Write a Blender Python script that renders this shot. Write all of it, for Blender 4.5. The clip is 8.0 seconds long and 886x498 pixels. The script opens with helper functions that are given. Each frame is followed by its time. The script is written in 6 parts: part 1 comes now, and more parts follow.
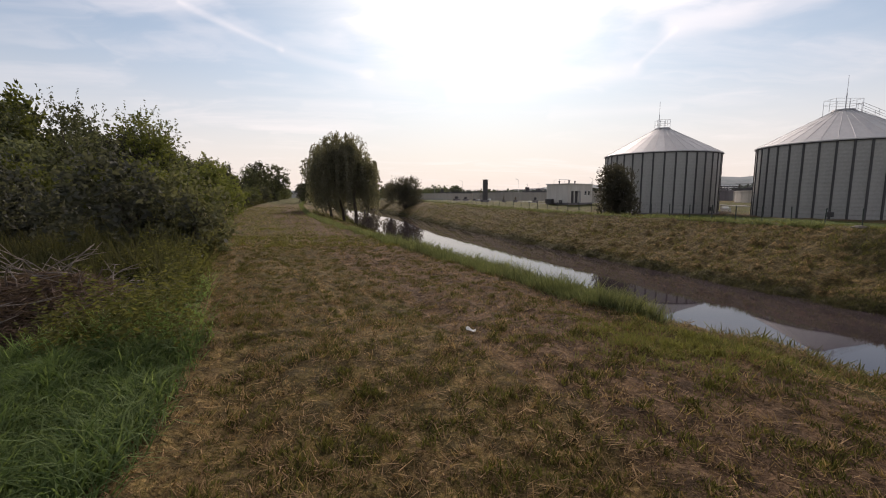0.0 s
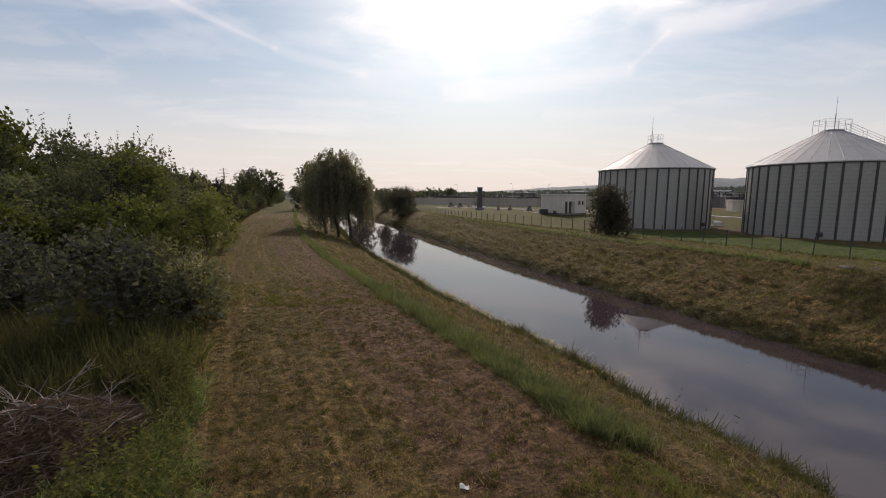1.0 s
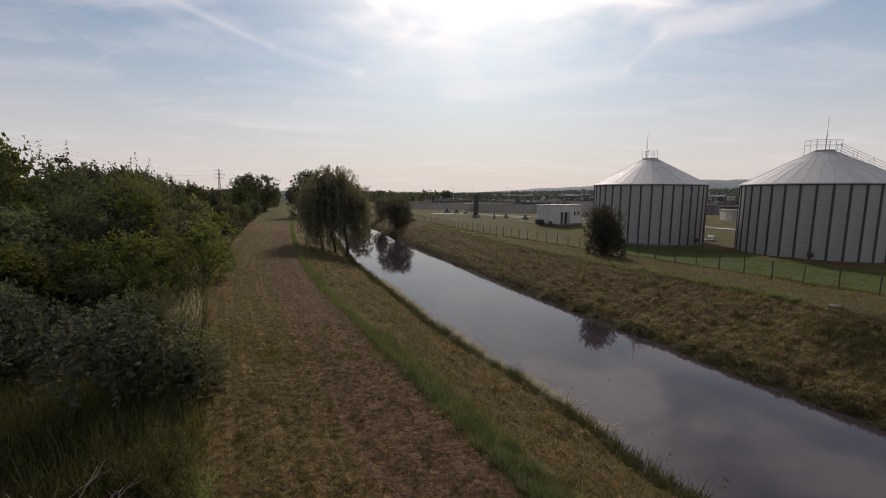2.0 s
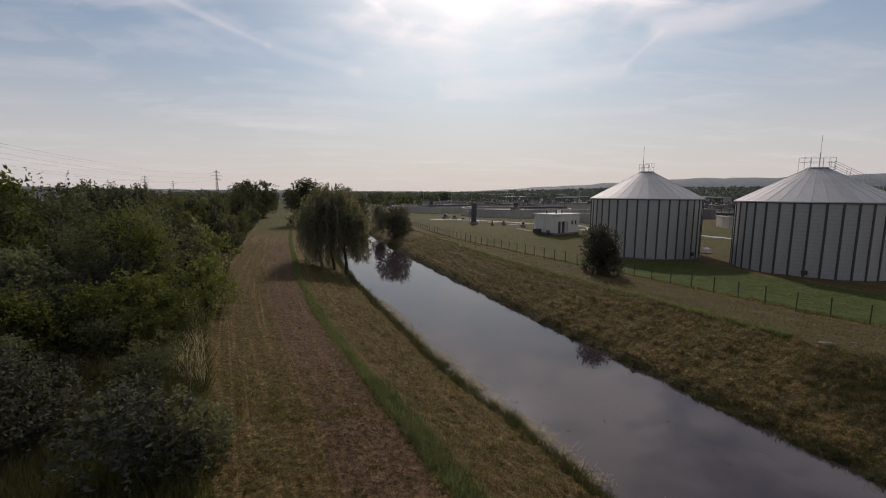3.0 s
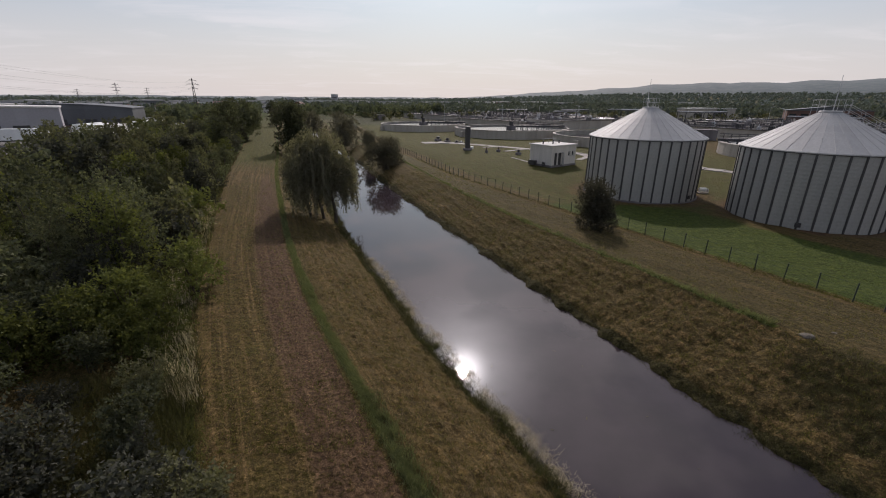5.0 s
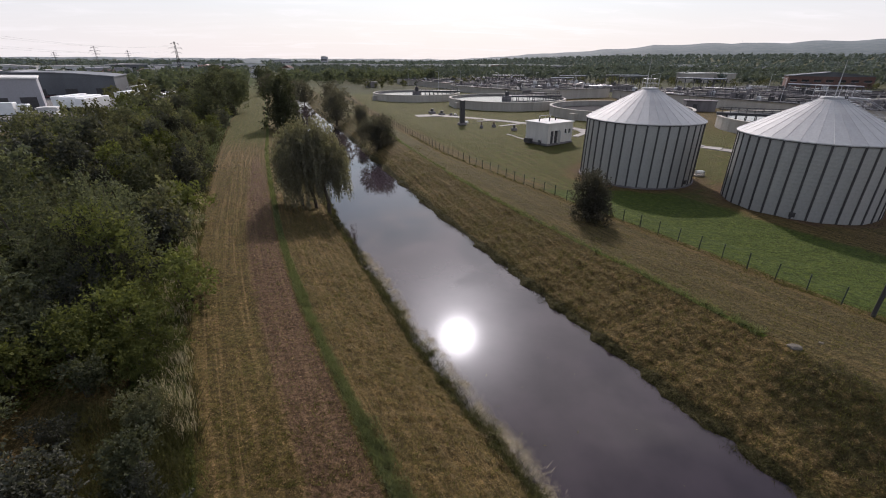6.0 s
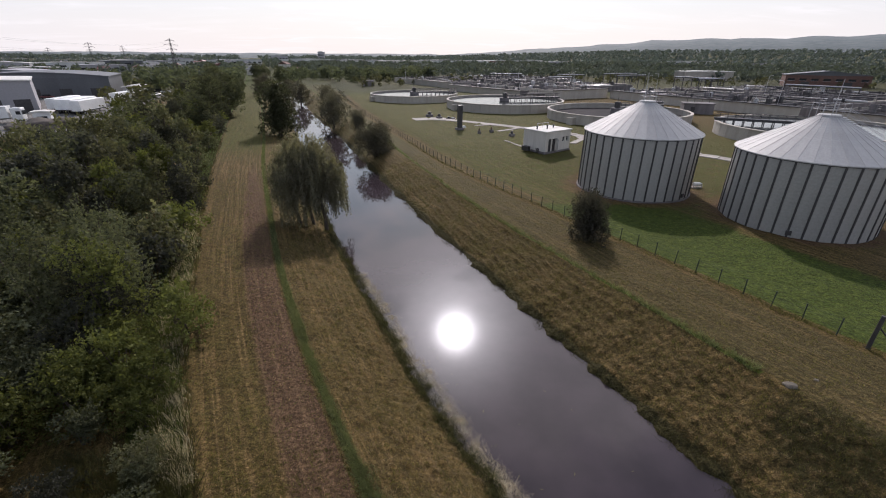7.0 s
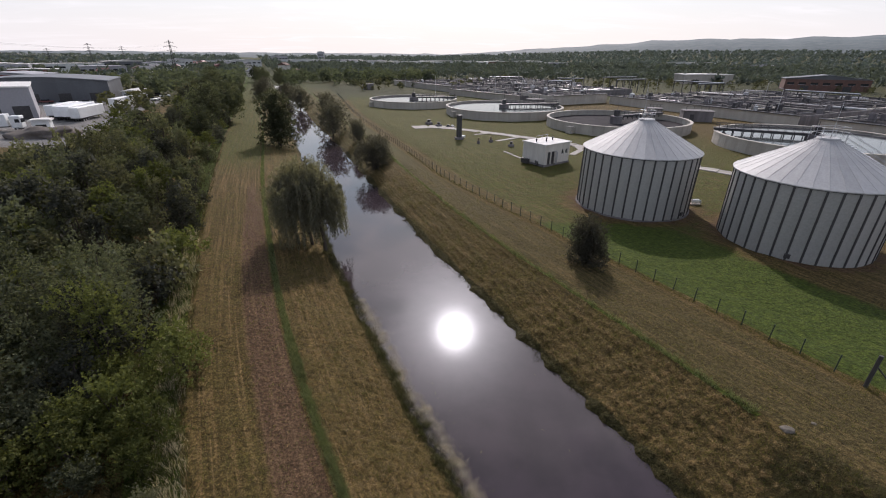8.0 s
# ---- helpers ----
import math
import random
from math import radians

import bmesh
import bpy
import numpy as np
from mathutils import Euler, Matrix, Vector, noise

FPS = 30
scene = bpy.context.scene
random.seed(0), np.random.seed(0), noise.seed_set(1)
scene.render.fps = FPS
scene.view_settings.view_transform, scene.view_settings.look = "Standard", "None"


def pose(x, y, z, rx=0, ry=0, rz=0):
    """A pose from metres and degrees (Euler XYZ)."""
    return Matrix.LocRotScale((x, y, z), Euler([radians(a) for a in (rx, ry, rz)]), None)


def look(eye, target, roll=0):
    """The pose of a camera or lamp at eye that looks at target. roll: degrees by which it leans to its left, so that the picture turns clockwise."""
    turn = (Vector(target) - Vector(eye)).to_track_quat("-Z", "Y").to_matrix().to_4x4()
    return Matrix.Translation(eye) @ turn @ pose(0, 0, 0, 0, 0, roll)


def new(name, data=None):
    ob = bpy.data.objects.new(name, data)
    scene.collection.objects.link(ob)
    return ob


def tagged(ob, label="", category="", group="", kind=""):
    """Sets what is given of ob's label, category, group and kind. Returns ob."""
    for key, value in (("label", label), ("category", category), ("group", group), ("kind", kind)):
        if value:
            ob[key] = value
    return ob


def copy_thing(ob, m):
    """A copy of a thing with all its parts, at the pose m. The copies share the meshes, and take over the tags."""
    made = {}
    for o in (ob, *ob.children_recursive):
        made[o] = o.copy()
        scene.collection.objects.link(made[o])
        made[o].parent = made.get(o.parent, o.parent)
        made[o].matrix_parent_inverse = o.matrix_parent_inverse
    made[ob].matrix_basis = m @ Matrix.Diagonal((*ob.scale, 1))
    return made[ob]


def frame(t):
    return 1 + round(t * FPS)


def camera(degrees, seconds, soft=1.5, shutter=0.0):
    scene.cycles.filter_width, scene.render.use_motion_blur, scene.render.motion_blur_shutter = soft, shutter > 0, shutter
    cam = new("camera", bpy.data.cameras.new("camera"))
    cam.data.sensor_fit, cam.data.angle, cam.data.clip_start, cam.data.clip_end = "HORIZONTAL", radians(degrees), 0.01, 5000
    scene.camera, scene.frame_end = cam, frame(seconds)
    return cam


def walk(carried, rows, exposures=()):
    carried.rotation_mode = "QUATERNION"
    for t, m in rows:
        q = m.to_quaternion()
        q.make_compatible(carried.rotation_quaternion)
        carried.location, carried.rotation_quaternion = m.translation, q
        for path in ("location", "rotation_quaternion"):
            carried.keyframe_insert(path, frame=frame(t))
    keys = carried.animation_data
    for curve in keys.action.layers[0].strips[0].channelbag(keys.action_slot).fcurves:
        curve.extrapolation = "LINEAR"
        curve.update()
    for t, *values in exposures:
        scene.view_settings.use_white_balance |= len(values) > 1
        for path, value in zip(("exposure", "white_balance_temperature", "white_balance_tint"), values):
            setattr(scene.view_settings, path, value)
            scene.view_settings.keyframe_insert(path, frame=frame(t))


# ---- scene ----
# ---- camera ----
cam = camera(93.3, 8.0, soft=1.05)
PATH = [
    (0, (0.48, -0.754, 1.541), (0.467, 1.23, 1.29), 0.0),
    (0.5, (0.482, -0.754, 2.366), (0.48, 1.23, 2.111), 0.1),
    (1, (0.476, -0.639, 3.361), (0.489, 1.345, 3.11), 0.2),
    (1.5, (0.455, -0.605, 4.218), (0.481, 1.379, 3.969), 0.5),
    (3, (0.395, -0.745, 7.216), (0.436, 1.238, 6.959), 0.3),
    (3.5, (0.458, -0.551, 8.059), (0.498, 1.432, 7.802), 0.3),
    (4, (0.494, -0.116, 9.031), (0.538, 1.855, 8.696), 0.2),
    (4.5, (0.555, 0.462, 10.156), (0.612, 2.396, 9.648), 0.2),
    (5, (0.606, 0.937, 11.085), (0.677, 2.821, 10.417), 0.3),
    (6.5, (0.717, 2.484, 14.354), (0.816, 4.301, 13.523), 0.2),
    (7, (0.75, 2.935, 15.303), (0.853, 4.75, 14.469), 0.3),
    (7.5, (0.765, 3.448, 16.416), (0.872, 5.26, 15.578), 0.4),
    (8, (0.872, 3.884, 17.38), (0.977, 5.698, 16.544), 0.4),
]
EXPOSURES = [(0, 0.36, 6950, 21), (1.5, 0.07, 6800, 19), (3.5, -0.2, 6600, 19), (4.5, -0.18, 6500, 20), (5, 0.03, 6500, 19), (6.3, 0.49, 6300, 19), (8, 0.51, 6300, 19)]
walk(cam, [(t, look(eye, target, roll)) for t, eye, target, roll in PATH], EXPOSURES)

# ---- sky and sun ----
SUN_EL, SUN_AZ = radians(35.9), radians(5.4)
SUN_DIR = Vector((math.sin(SUN_AZ) * math.cos(SUN_EL), math.cos(SUN_AZ) * math.cos(SUN_EL), math.sin(SUN_EL)))
world = bpy.data.worlds.new("sky")
scene.world = world
world.use_nodes = True


class Nodes:
    """Short hand for building a node tree."""

    def __init__(self, tree):
        self.tree = tree
        tree.nodes.clear()

    def add(self, kind):
        return self.tree.nodes.new(kind)

    def link(self, a, b):
        self.tree.links.new(a, b)

    def put(self, socket, value):
        if isinstance(value, (int, float)):
            socket.default_value = value
        elif isinstance(value, (tuple, list, Vector)):
            value = tuple(value)
            socket.default_value = value if len(value) == len(socket.default_value) else (*value, 1.0)
        else:
            self.link(value, socket)

    def math(self, op, a, b=0.0, c=0.0):
        node = self.add("ShaderNodeMath")
        node.operation = op
        for socket, value in zip(node.inputs, (a, b, c)):
            self.put(socket, value)
        return node.outputs[0]

    def vec(self, op, a, b=(0, 0, 0)):
        node = self.add("ShaderNodeVectorMath")
        node.operation = op
        self.put(node.inputs[0], a)
        self.put(node.inputs[1], b)
        return node.outputs["Value"] if op in ("DOT_PRODUCT", "LENGTH", "DISTANCE") else node.outputs[0]

    def ramp(self, value, low, high, a=0.0, b=1.0, smooth=True):
        node = self.add("ShaderNodeMapRange")
        node.interpolation_type = "SMOOTHSTEP" if smooth else "LINEAR"
        for socket, v in zip(node.inputs[:5], (value, low, high, a, b)):
            self.put(socket, v)
        return node.outputs[0]

    def mix(self, factor, a, b, mode="MIX"):
        node = self.add("ShaderNodeMix")
        node.data_type, node.blend_type = "RGBA", mode
        self.put(node.inputs["Factor"], factor)
        self.put(node.inputs[6], a)
        self.put(node.inputs[7], b)
        return node.outputs[2]

    def noise(self, where, scale, detail=4.0, rough=0.55, distort=0.0):
        node = self.add("ShaderNodeTexNoise")
        self.put(node.inputs["Vector"], where)
        for key, v in (("Scale", scale), ("Detail", detail), ("Roughness", rough), ("Distortion", distort)):
            node.inputs[key].default_value = v
        return node.outputs["Fac"]

    def join(self, x, y, z=0.0):
        node = self.add("ShaderNodeCombineXYZ")
        for socket, v in zip(node.inputs, (x, y, z)):
            self.put(socket, v)
        return node.outputs[0]

    def split(self, v):
        node = self.add("ShaderNodeSeparateXYZ")
        self.put(node.inputs[0], v)
        return node.outputs


def build_sky():
    n = Nodes(world.node_tree)
    out = n.add("ShaderNodeOutputWorld")
    back = n.add("ShaderNodeBackground")
    sky = n.add("ShaderNodeTexSky")
    sky.sky_type, sky.sun_disc, sky.sun_elevation, sky.sun_rotation = "NISHITA", False, SUN_EL, SUN_AZ
    sky.altitude, sky.air_density, sky.dust_density, sky.ozone_density = 100.0, 1.0, SKY_DUST, 1.0
    where = n.add("ShaderNodeTexCoord").outputs["Generated"]
    way = n.vec("NORMALIZE", where)
    x, y, z = n.split(way)
    # azimuth and height in degrees, for the streaks of cirrus
    az = n.math("MULTIPLY", n.math("ARCTAN2", x, y), 57.2958)
    el = n.math("MULTIPLY", n.math("ARCSINE", z), 57.2958)
    near_sun = n.math("MAXIMUM", n.vec("DOT_PRODUCT", way, SUN_DIR), 0.0)
    # a high layer of thin cloud, drawn out by the wind
    high = n.math("MAXIMUM", n.math("ADD", z, 0.08), 0.02)
    plane = n.join(n.math("DIVIDE", x, high), n.math("DIVIDE", y, high))
    warp = n.noise(plane, 0.9, 3.0)
    bent = n.vec("ADD", n.vec("MULTIPLY", plane, (0.55, 1.3, 1)), n.join(n.math("MULTIPLY", warp, 1.6), n.math("MULTIPLY", warp, 0.9)))
    fibres = n.noise(bent, 1.35, 9.0, 0.58, 0.5)
    broad = n.noise(n.vec("ADD", plane, (4.2, 1.7, 0)), 0.55, 4.0, 0.5, 0.3)
    veil = n.math("MULTIPLY", n.ramp(fibres, 0.42, 0.74), n.ramp(broad, 0.36, 0.62))
    # the thick white sheet of cloud round the sun
    rough_edge = n.math("MULTIPLY", n.math("SUBTRACT", n.noise(bent, 1.0, 6.0, 0.6, 0.6), 0.5), 24.0)
    daz, del_ = n.math("SUBTRACT", az, 7.0), n.math("SUBTRACT", el, 35.0)
    away = n.math("SQRT", n.math("ADD", n.math("POWER", n.math("ABSOLUTE", n.math("MULTIPLY", daz, 0.47)), 2.0), n.math("POWER", n.math("ABSOLUTE", del_), 2.0)))
    sheet = n.ramp(n.math("ADD", away, rough_edge), 21.0, 8.0)

    # single streaks: from azimuth, height to azimuth, height, width in degrees, strength
    def streak(a0, e0, a1, e1, width, strength):
        ax, ay = a1 - a0, e1 - e0
        size = ax * ax + ay * ay
        px, py = n.math("SUBTRACT", az, a0), n.math("SUBTRACT", el, e0)
        along = n.math("DIVIDE", n.math("ADD", n.math("MULTIPLY", px, ax), n.math("MULTIPLY", py, ay)), size)
        along.node.use_clamp = True
        qx = n.math("SUBTRACT", px, n.math("MULTIPLY", along, ax))
        qy = n.math("SUBTRACT", py, n.math("MULTIPLY", along, ay))
        gap = n.math("SQRT", n.math("ADD", n.math("MULTIPLY", qx, qx), n.math("MULTIPLY", qy, qy)))
        gap = n.math("ADD", gap, n.math("MULTIPLY", n.math("SUBTRACT", fibres, 0.5), width * 2.6))
        return n.math("MULTIPLY", n.ramp(gap, width, 0.0), strength)

    puffs = n.ramp(n.noise(n.vec("ADD", plane, (1.3, 8.4, 0)), 1.7, 5.0, 0.52, 0.2), 0.43, 0.60)
    sheet = n.math("MULTIPLY", sheet, n.ramp(puffs, 0.0, 1.0, 0.55, 0.92))
    total = n.math("ADD", n.math("MULTIPLY", veil, n.ramp(el, 20.0, 30.0, 0.36, 0.7)), sheet)
    for s in ((-31, 20.4, -20.5, 17.2, 0.55, 0.17), (-20.5, 17.2, -10.0, 15.2, 1.1, 0.18), (-10, 15.2, 4, 15.8, 3.0, 0.2),
              (1, 13.5, 23, 14.8, 1.8, 0.3), (23.5, 15.2, 27.3, 18.2, 0.6, 0.17), (27, 18.4, 40, 19.6, 2.2, 0.3), (-18, 11.3, -10, 11.6, 0.9, 0.12),
              (14, 10.4, 28, 10.2, 0.9, 0.12)):
        total = n.math("ADD", total, streak(*s))
    # soft heaps of thin cloud higher up
    total = n.math("ADD", total, n.math("MULTIPLY", n.math("MULTIPLY", puffs, n.ramp(el, 14.0, 27.0, 0.0, 0.55)), n.ramp(el, 42.0, 56.0, 1.0, 0.15)))
    cover = n.math("MINIMUM", total, 0.96)
    glow = n.math("POWER", near_sun, 10.0)
    light = n.math("ADD", CLOUD_LIGHT, n.math("MULTIPLY", glow, CLOUD_GLOW))
    light = n.math("ADD", light, n.math("MULTIPLY", n.math("POWER", near_sun, 1500.0), AUREOLE))
    light = n.math("ADD", light, n.math("MULTIPLY", n.math("POWER", near_sun, 150.0), AUREOLE * 0.2))
    light = n.math("ADD", light, n.math("MULTIPLY", n.ramp(el, 16.0, 30.0, 0.0, 0.32), n.ramp(el, 40.0, 56.0, 1.0, 0.0)))
    cloud = n.vec("MULTIPLY", n.join(light, light, light), (1.0, 0.985, 0.975))
    # pale haze low over the land
    haze_cover = n.math("ADD", 0.16, n.math("MULTIPLY", n.ramp(el, 19.0, -1.0, smooth=True), 0.78))
    haze = n.mix(n.ramp(n.math("ABSOLUTE", n.math("SUBTRACT", az, 5.0)), 20.0, 90.0), HAZE_NEAR, HAZE_FAR)
    tint = n.mix(1.0, sky.outputs[0], SKY_TINT, "MULTIPLY")
    sky_colour = n.vec("MULTIPLY", tint, (SKY_STRENGTH, SKY_STRENGTH, SKY_STRENGTH))
    colour = n.mix(haze_cover, sky_colour, haze)
    colour = n.mix(cover, colour, cloud)
    n.link(colour, back.inputs["Color"])
    back.inputs["Strength"].default_value = 1.0
    n.link(back.outputs[0], out.inputs[0])


SKY_DUST, SKY_STRENGTH, SKY_TINT = 1.2, 0.075, (0.83, 1.04, 1.06)
CLOUD_LIGHT, CLOUD_GLOW, AUREOLE = 0.83, 0.30, 30.0
HAZE_NEAR, HAZE_FAR = (0.68, 0.64, 0.61), (0.60, 0.62, 0.64)
build_sky()

sun = new("sun", bpy.data.lights.new("sun", "SUN"))
sun.data.energy, sun.data.angle, sun.data.color = 2.4, radians(1.2), (1.0, 0.92, 0.82)
sun.matrix_world = look((0, 0, 60), Vector((0, 0, 60)) - SUN_DIR)

# ---- materials ----


def principled(name):
    m = bpy.data.materials.new(name)
    m.use_nodes = True
    n = Nodes(m.node_tree)
    out = n.add("ShaderNodeOutputMaterial")
    bsdf = n.add("ShaderNodeBsdfPrincipled")
    n.link(bsdf.outputs[0], out.inputs[0])
    return m, n, bsdf, out


def surface(name, light, dark, scale=1.0, rough=0.8, metal=0.0, grain=12.0, bump=0.3, stains=0.5, streaks=False, spread=0.12, spec=0.5):
    """A weathered surface: grain and stains at two sizes, fine relief, and a shade of its own for each object."""
    m, n, bsdf, _ = principled(name)
    where = n.add("ShaderNodeTexCoord").outputs["Object"]
    big = n.noise(n.vec("MULTIPLY", where, (1, 1, 0.15)) if streaks else where, scale, 5.0, 0.6)
    fine = n.noise(where, scale * grain, 4.0, 0.65)
    mixed = n.math("ADD", n.math("MULTIPLY", n.ramp(big, 0.35, 0.68), stains), n.math("MULTIPLY", n.ramp(fine, 0.3, 0.7), 1.0 - stains))
    colour = n.mix(mixed, dark, light)
    shade = n.ramp(n.add("ShaderNodeObjectInfo").outputs["Random"], 0.0, 1.0, 1.0 - spread, 1.0 + spread, smooth=False)
    colour = n.vec("MULTIPLY", colour, n.join(shade, shade, shade))
    n.link(colour, bsdf.inputs["Base Color"])
    n.put(bsdf.inputs["Roughness"], n.ramp(fine, 0.2, 0.8, max(rough - 0.12, 0.02), min(rough + 0.1, 1.0), smooth=False))
    bsdf.inputs["Metallic"].default_value = metal
    bsdf.inputs["Specular IOR Level"].default_value = spec
    relief = n.add("ShaderNodeBump")
    relief.inputs["Strength"].default_value, relief.inputs["Distance"].default_value = bump, 0.02
    n.link(fine, relief.inputs["Height"])
    n.link(relief.outputs[0], bsdf.inputs["Normal"])
    return m


def leafage(name, dark, light, third, passing=0.4, rough=0.75, hue_by_object=0.35):
    """Leaves: each leaf its own shade, some light let by."""
    m, n, bsdf, out = principled(name)
    island = n.add("ShaderNodeNewGeometry").outputs["Random Per Island"]
    whole = n.add("ShaderNodeObjectInfo").outputs["Random"]
    where = n.add("ShaderNodeTexCoord").outputs["Object"]
    patch = n.ramp(n.noise(where, 0.7, 3.0), 0.35, 0.65)
    colour = n.mix(n.ramp(island, 0.0, 1.0, smooth=False), dark, light)
    colour = n.mix(n.math("MULTIPLY", patch, 0.55), colour, third)
    colour = n.mix(n.math("MULTIPLY", whole, hue_by_object), colour, third)
    shade = n.ramp(n.math("FRACT", n.math("MULTIPLY", whole, 7.31)), 0.0, 1.0, 0.62, 1.4, smooth=False)
    colour = n.vec("MULTIPLY", colour, n.join(shade, shade, shade))
    n.link(colour, bsdf.inputs["Base Color"])
    bsdf.inputs["Roughness"].default_value = rough
    bsdf.inputs["Specular IOR Level"].default_value = 0.08
    trans = n.add("ShaderNodeBsdfTranslucent")
    n.link(n.vec("MULTIPLY", colour, (1.22, 1.24, 0.72)), trans.inputs["Color"])
    both = n.add("ShaderNodeMixShader")
    both.inputs[0].default_value = passing
    n.link(bsdf.outputs[0], both.inputs[1])
    n.link(trans.outputs[0], both.inputs[2])
    n.link(both.outputs[0], out.inputs[0])
    return m


def water_surface(name, body, rough, ripple, scale):
    m, n, bsdf, _ = principled(name)
    where = n.add("ShaderNodeTexCoord").outputs["Object"]
    murk = n.noise(where, 0.25, 4.0)
    n.link(n.mix(n.ramp(murk, 0.3, 0.7), body, tuple(c * 1.6 for c in body)), bsdf.inputs["Base Color"])
    bsdf.inputs["IOR"].default_value = 1.37
    bsdf.inputs["Specular IOR Level"].default_value = 0.5
    n.put(bsdf.inputs["Roughness"], rough)
    relief = n.add("ShaderNodeBump")
    relief.inputs["Strength"].default_value, relief.inputs["Distance"].default_value = ripple, 0.02
    n.link(n.noise(n.vec("MULTIPLY", where, (1.0, 0.7, 1.0)), scale, 3.0, 0.5), relief.inputs["Height"])
    n.link(n.join(0.0, 0.0, 1.0), relief.inputs["Normal"])
    n.link(relief.outputs[0], bsdf.inputs["Normal"])
    return m


def ground_surface():
    """Turf: mown straw, lush lawn, bare tracks and rough field, told apart by what grows where."""
    m, n, bsdf, _ = principled("turf")
    where = n.add("ShaderNodeTexCoord").outputs["Object"]
    lane_map, zones, more_zones, last_zones = n.add("ShaderNodeUVMap"), n.add("ShaderNodeAttribute"), n.add("ShaderNodeAttribute"), n.add("ShaderNodeAttribute")
    lane_map.uv_map, zones.attribute_name, more_zones.attribute_name, last_zones.attribute_name = "lane", "zone", "zone2", "zone3"
    lane, zone, zone2 = lane_map.outputs[0], n.split(zones.outputs["Color"]), n.split(more_zones.outputs["Color"])
    zone3 = n.split(last_zones.outputs["Color"])
    blotch = n.noise(where, 0.35, 5.0, 0.6)
    patch = n.noise(where, 1.7, 5.0, 0.62)
    tuft = n.noise(where, 9.0, 5.0, 0.65)
    fine = n.noise(where, 46.0, 3.0, 0.7)
    streak = n.noise(n.vec("MULTIPLY", lane, (2.6, 0.10, 1)), 1.0, 5.0, 0.6)
    rut = n.noise(n.vec("MULTIPLY", lane, (0.95, 0.012, 1)), 1.0, 3.0, 0.5)
    swath = n.noise(n.vec("MULTIPLY", lane, (6.0, 0.05, 1)), 1.0, 4.0, 0.6)
    t_patch, t_tuft, t_fine = n.ramp(patch, 0.34, 0.66), n.ramp(tuft, 0.3, 0.7), n.ramp(fine, 0.25, 0.75)
    # mown meadow
    meadow = n.mix(t_patch, (0.050, 0.043, 0.017), (0.100, 0.079, 0.034))
    meadow = n.mix(n.math("MULTIPLY", t_tuft, 0.75), meadow, (0.042, 0.038, 0.013))
    meadow = n.mix(n.math("MULTIPLY", n.ramp(streak, 0.50, 0.64), 0.55), meadow, (0.150, 0.116, 0.064))
    meadow = n.mix(n.math("MULTIPLY", n.ramp(blotch, 0.44, 0.64), 0.45), meadow, (0.064, 0.064, 0.022))
    meadow = n.mix(n.math("MULTIPLY", n.ramp(swath, 0.53, 0.68), 0.55), meadow, (0.170, 0.132, 0.078))
    meadow = n.mix(n.math("MULTIPLY", n.ramp(swath, 0.46, 0.33), 0.55), meadow, (0.034, 0.028, 0.013))
    flecks = n.math("MULTIPLY", n.ramp(n.noise(where, 30.0, 4.0, 0.7, 0.8), 0.54, 0.68), 0.7)
    meadow = n.mix(flecks, meadow, (0.22, 0.170, 0.092))
    # dry cut straw
    straw = n.mix(t_tuft, (0.050, 0.040, 0.017), (0.150, 0.117, 0.056))
    straw = n.mix(n.math("MULTIPLY", t_patch, 0.5), straw, (0.058, 0.056, 0.021))
    straw = n.mix(n.math("MULTIPLY", n.ramp(n.noise(where, 6.5, 5.0, 0.68, 1.6), 0.52, 0.66), 0.7), straw, (0.215, 0.165, 0.092))
    straw = n.mix(n.math("MULTIPLY", n.ramp(n.noise(where, 14.0, 4.0, 0.7, 1.2), 0.54, 0.70), 0.6), straw, (0.27, 0.21, 0.125))
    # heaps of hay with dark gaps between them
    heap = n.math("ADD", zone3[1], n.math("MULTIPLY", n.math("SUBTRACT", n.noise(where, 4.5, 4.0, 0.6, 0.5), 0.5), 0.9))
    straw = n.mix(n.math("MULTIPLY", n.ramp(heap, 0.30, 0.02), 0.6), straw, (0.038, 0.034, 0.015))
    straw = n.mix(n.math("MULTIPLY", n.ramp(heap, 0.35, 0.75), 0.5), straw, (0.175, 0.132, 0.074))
    # lush grass
    lush = n.mix(t_patch, (0.034, 0.058, 0.011), (0.066, 0.096, 0.019))
    lush = n.mix(n.math("MULTIPLY", t_tuft, 0.5), lush, (0.024, 0.050, 0.010))
    # trodden, reddish earth
    earth = n.mix(t_tuft, (0.050, 0.034, 0.026), (0.105, 0.073, 0.056))
    earth = n.mix(n.math("MULTIPLY", n.ramp(streak, 0.45, 0.68), 0.45), earth, (0.150, 0.112, 0.086))
    earth = n.mix(n.math("MULTIPLY", n.ramp(swath, 0.46, 0.34), 0.4), earth, (0.042, 0.029, 0.022))
    # far fields and scrub
    field = n.mix(n.ramp(n.noise(where, 0.012, 4.0), 0.4, 0.6), (0.032, 0.040, 0.021), (0.052, 0.058, 0.030))
    field = n.mix(n.math("MULTIPLY", t_patch, 0.5), field, (0.045, 0.058, 0.022))
    # asphalt and gravel yards
    yard = n.mix(t_fine, (0.13, 0.125, 0.12), (0.22, 0.215, 0.205))
    yard = n.mix(n.math("MULTIPLY", n.ramp(blotch, 0.4, 0.7), 0.5), yard, (0.11, 0.10, 0.09))
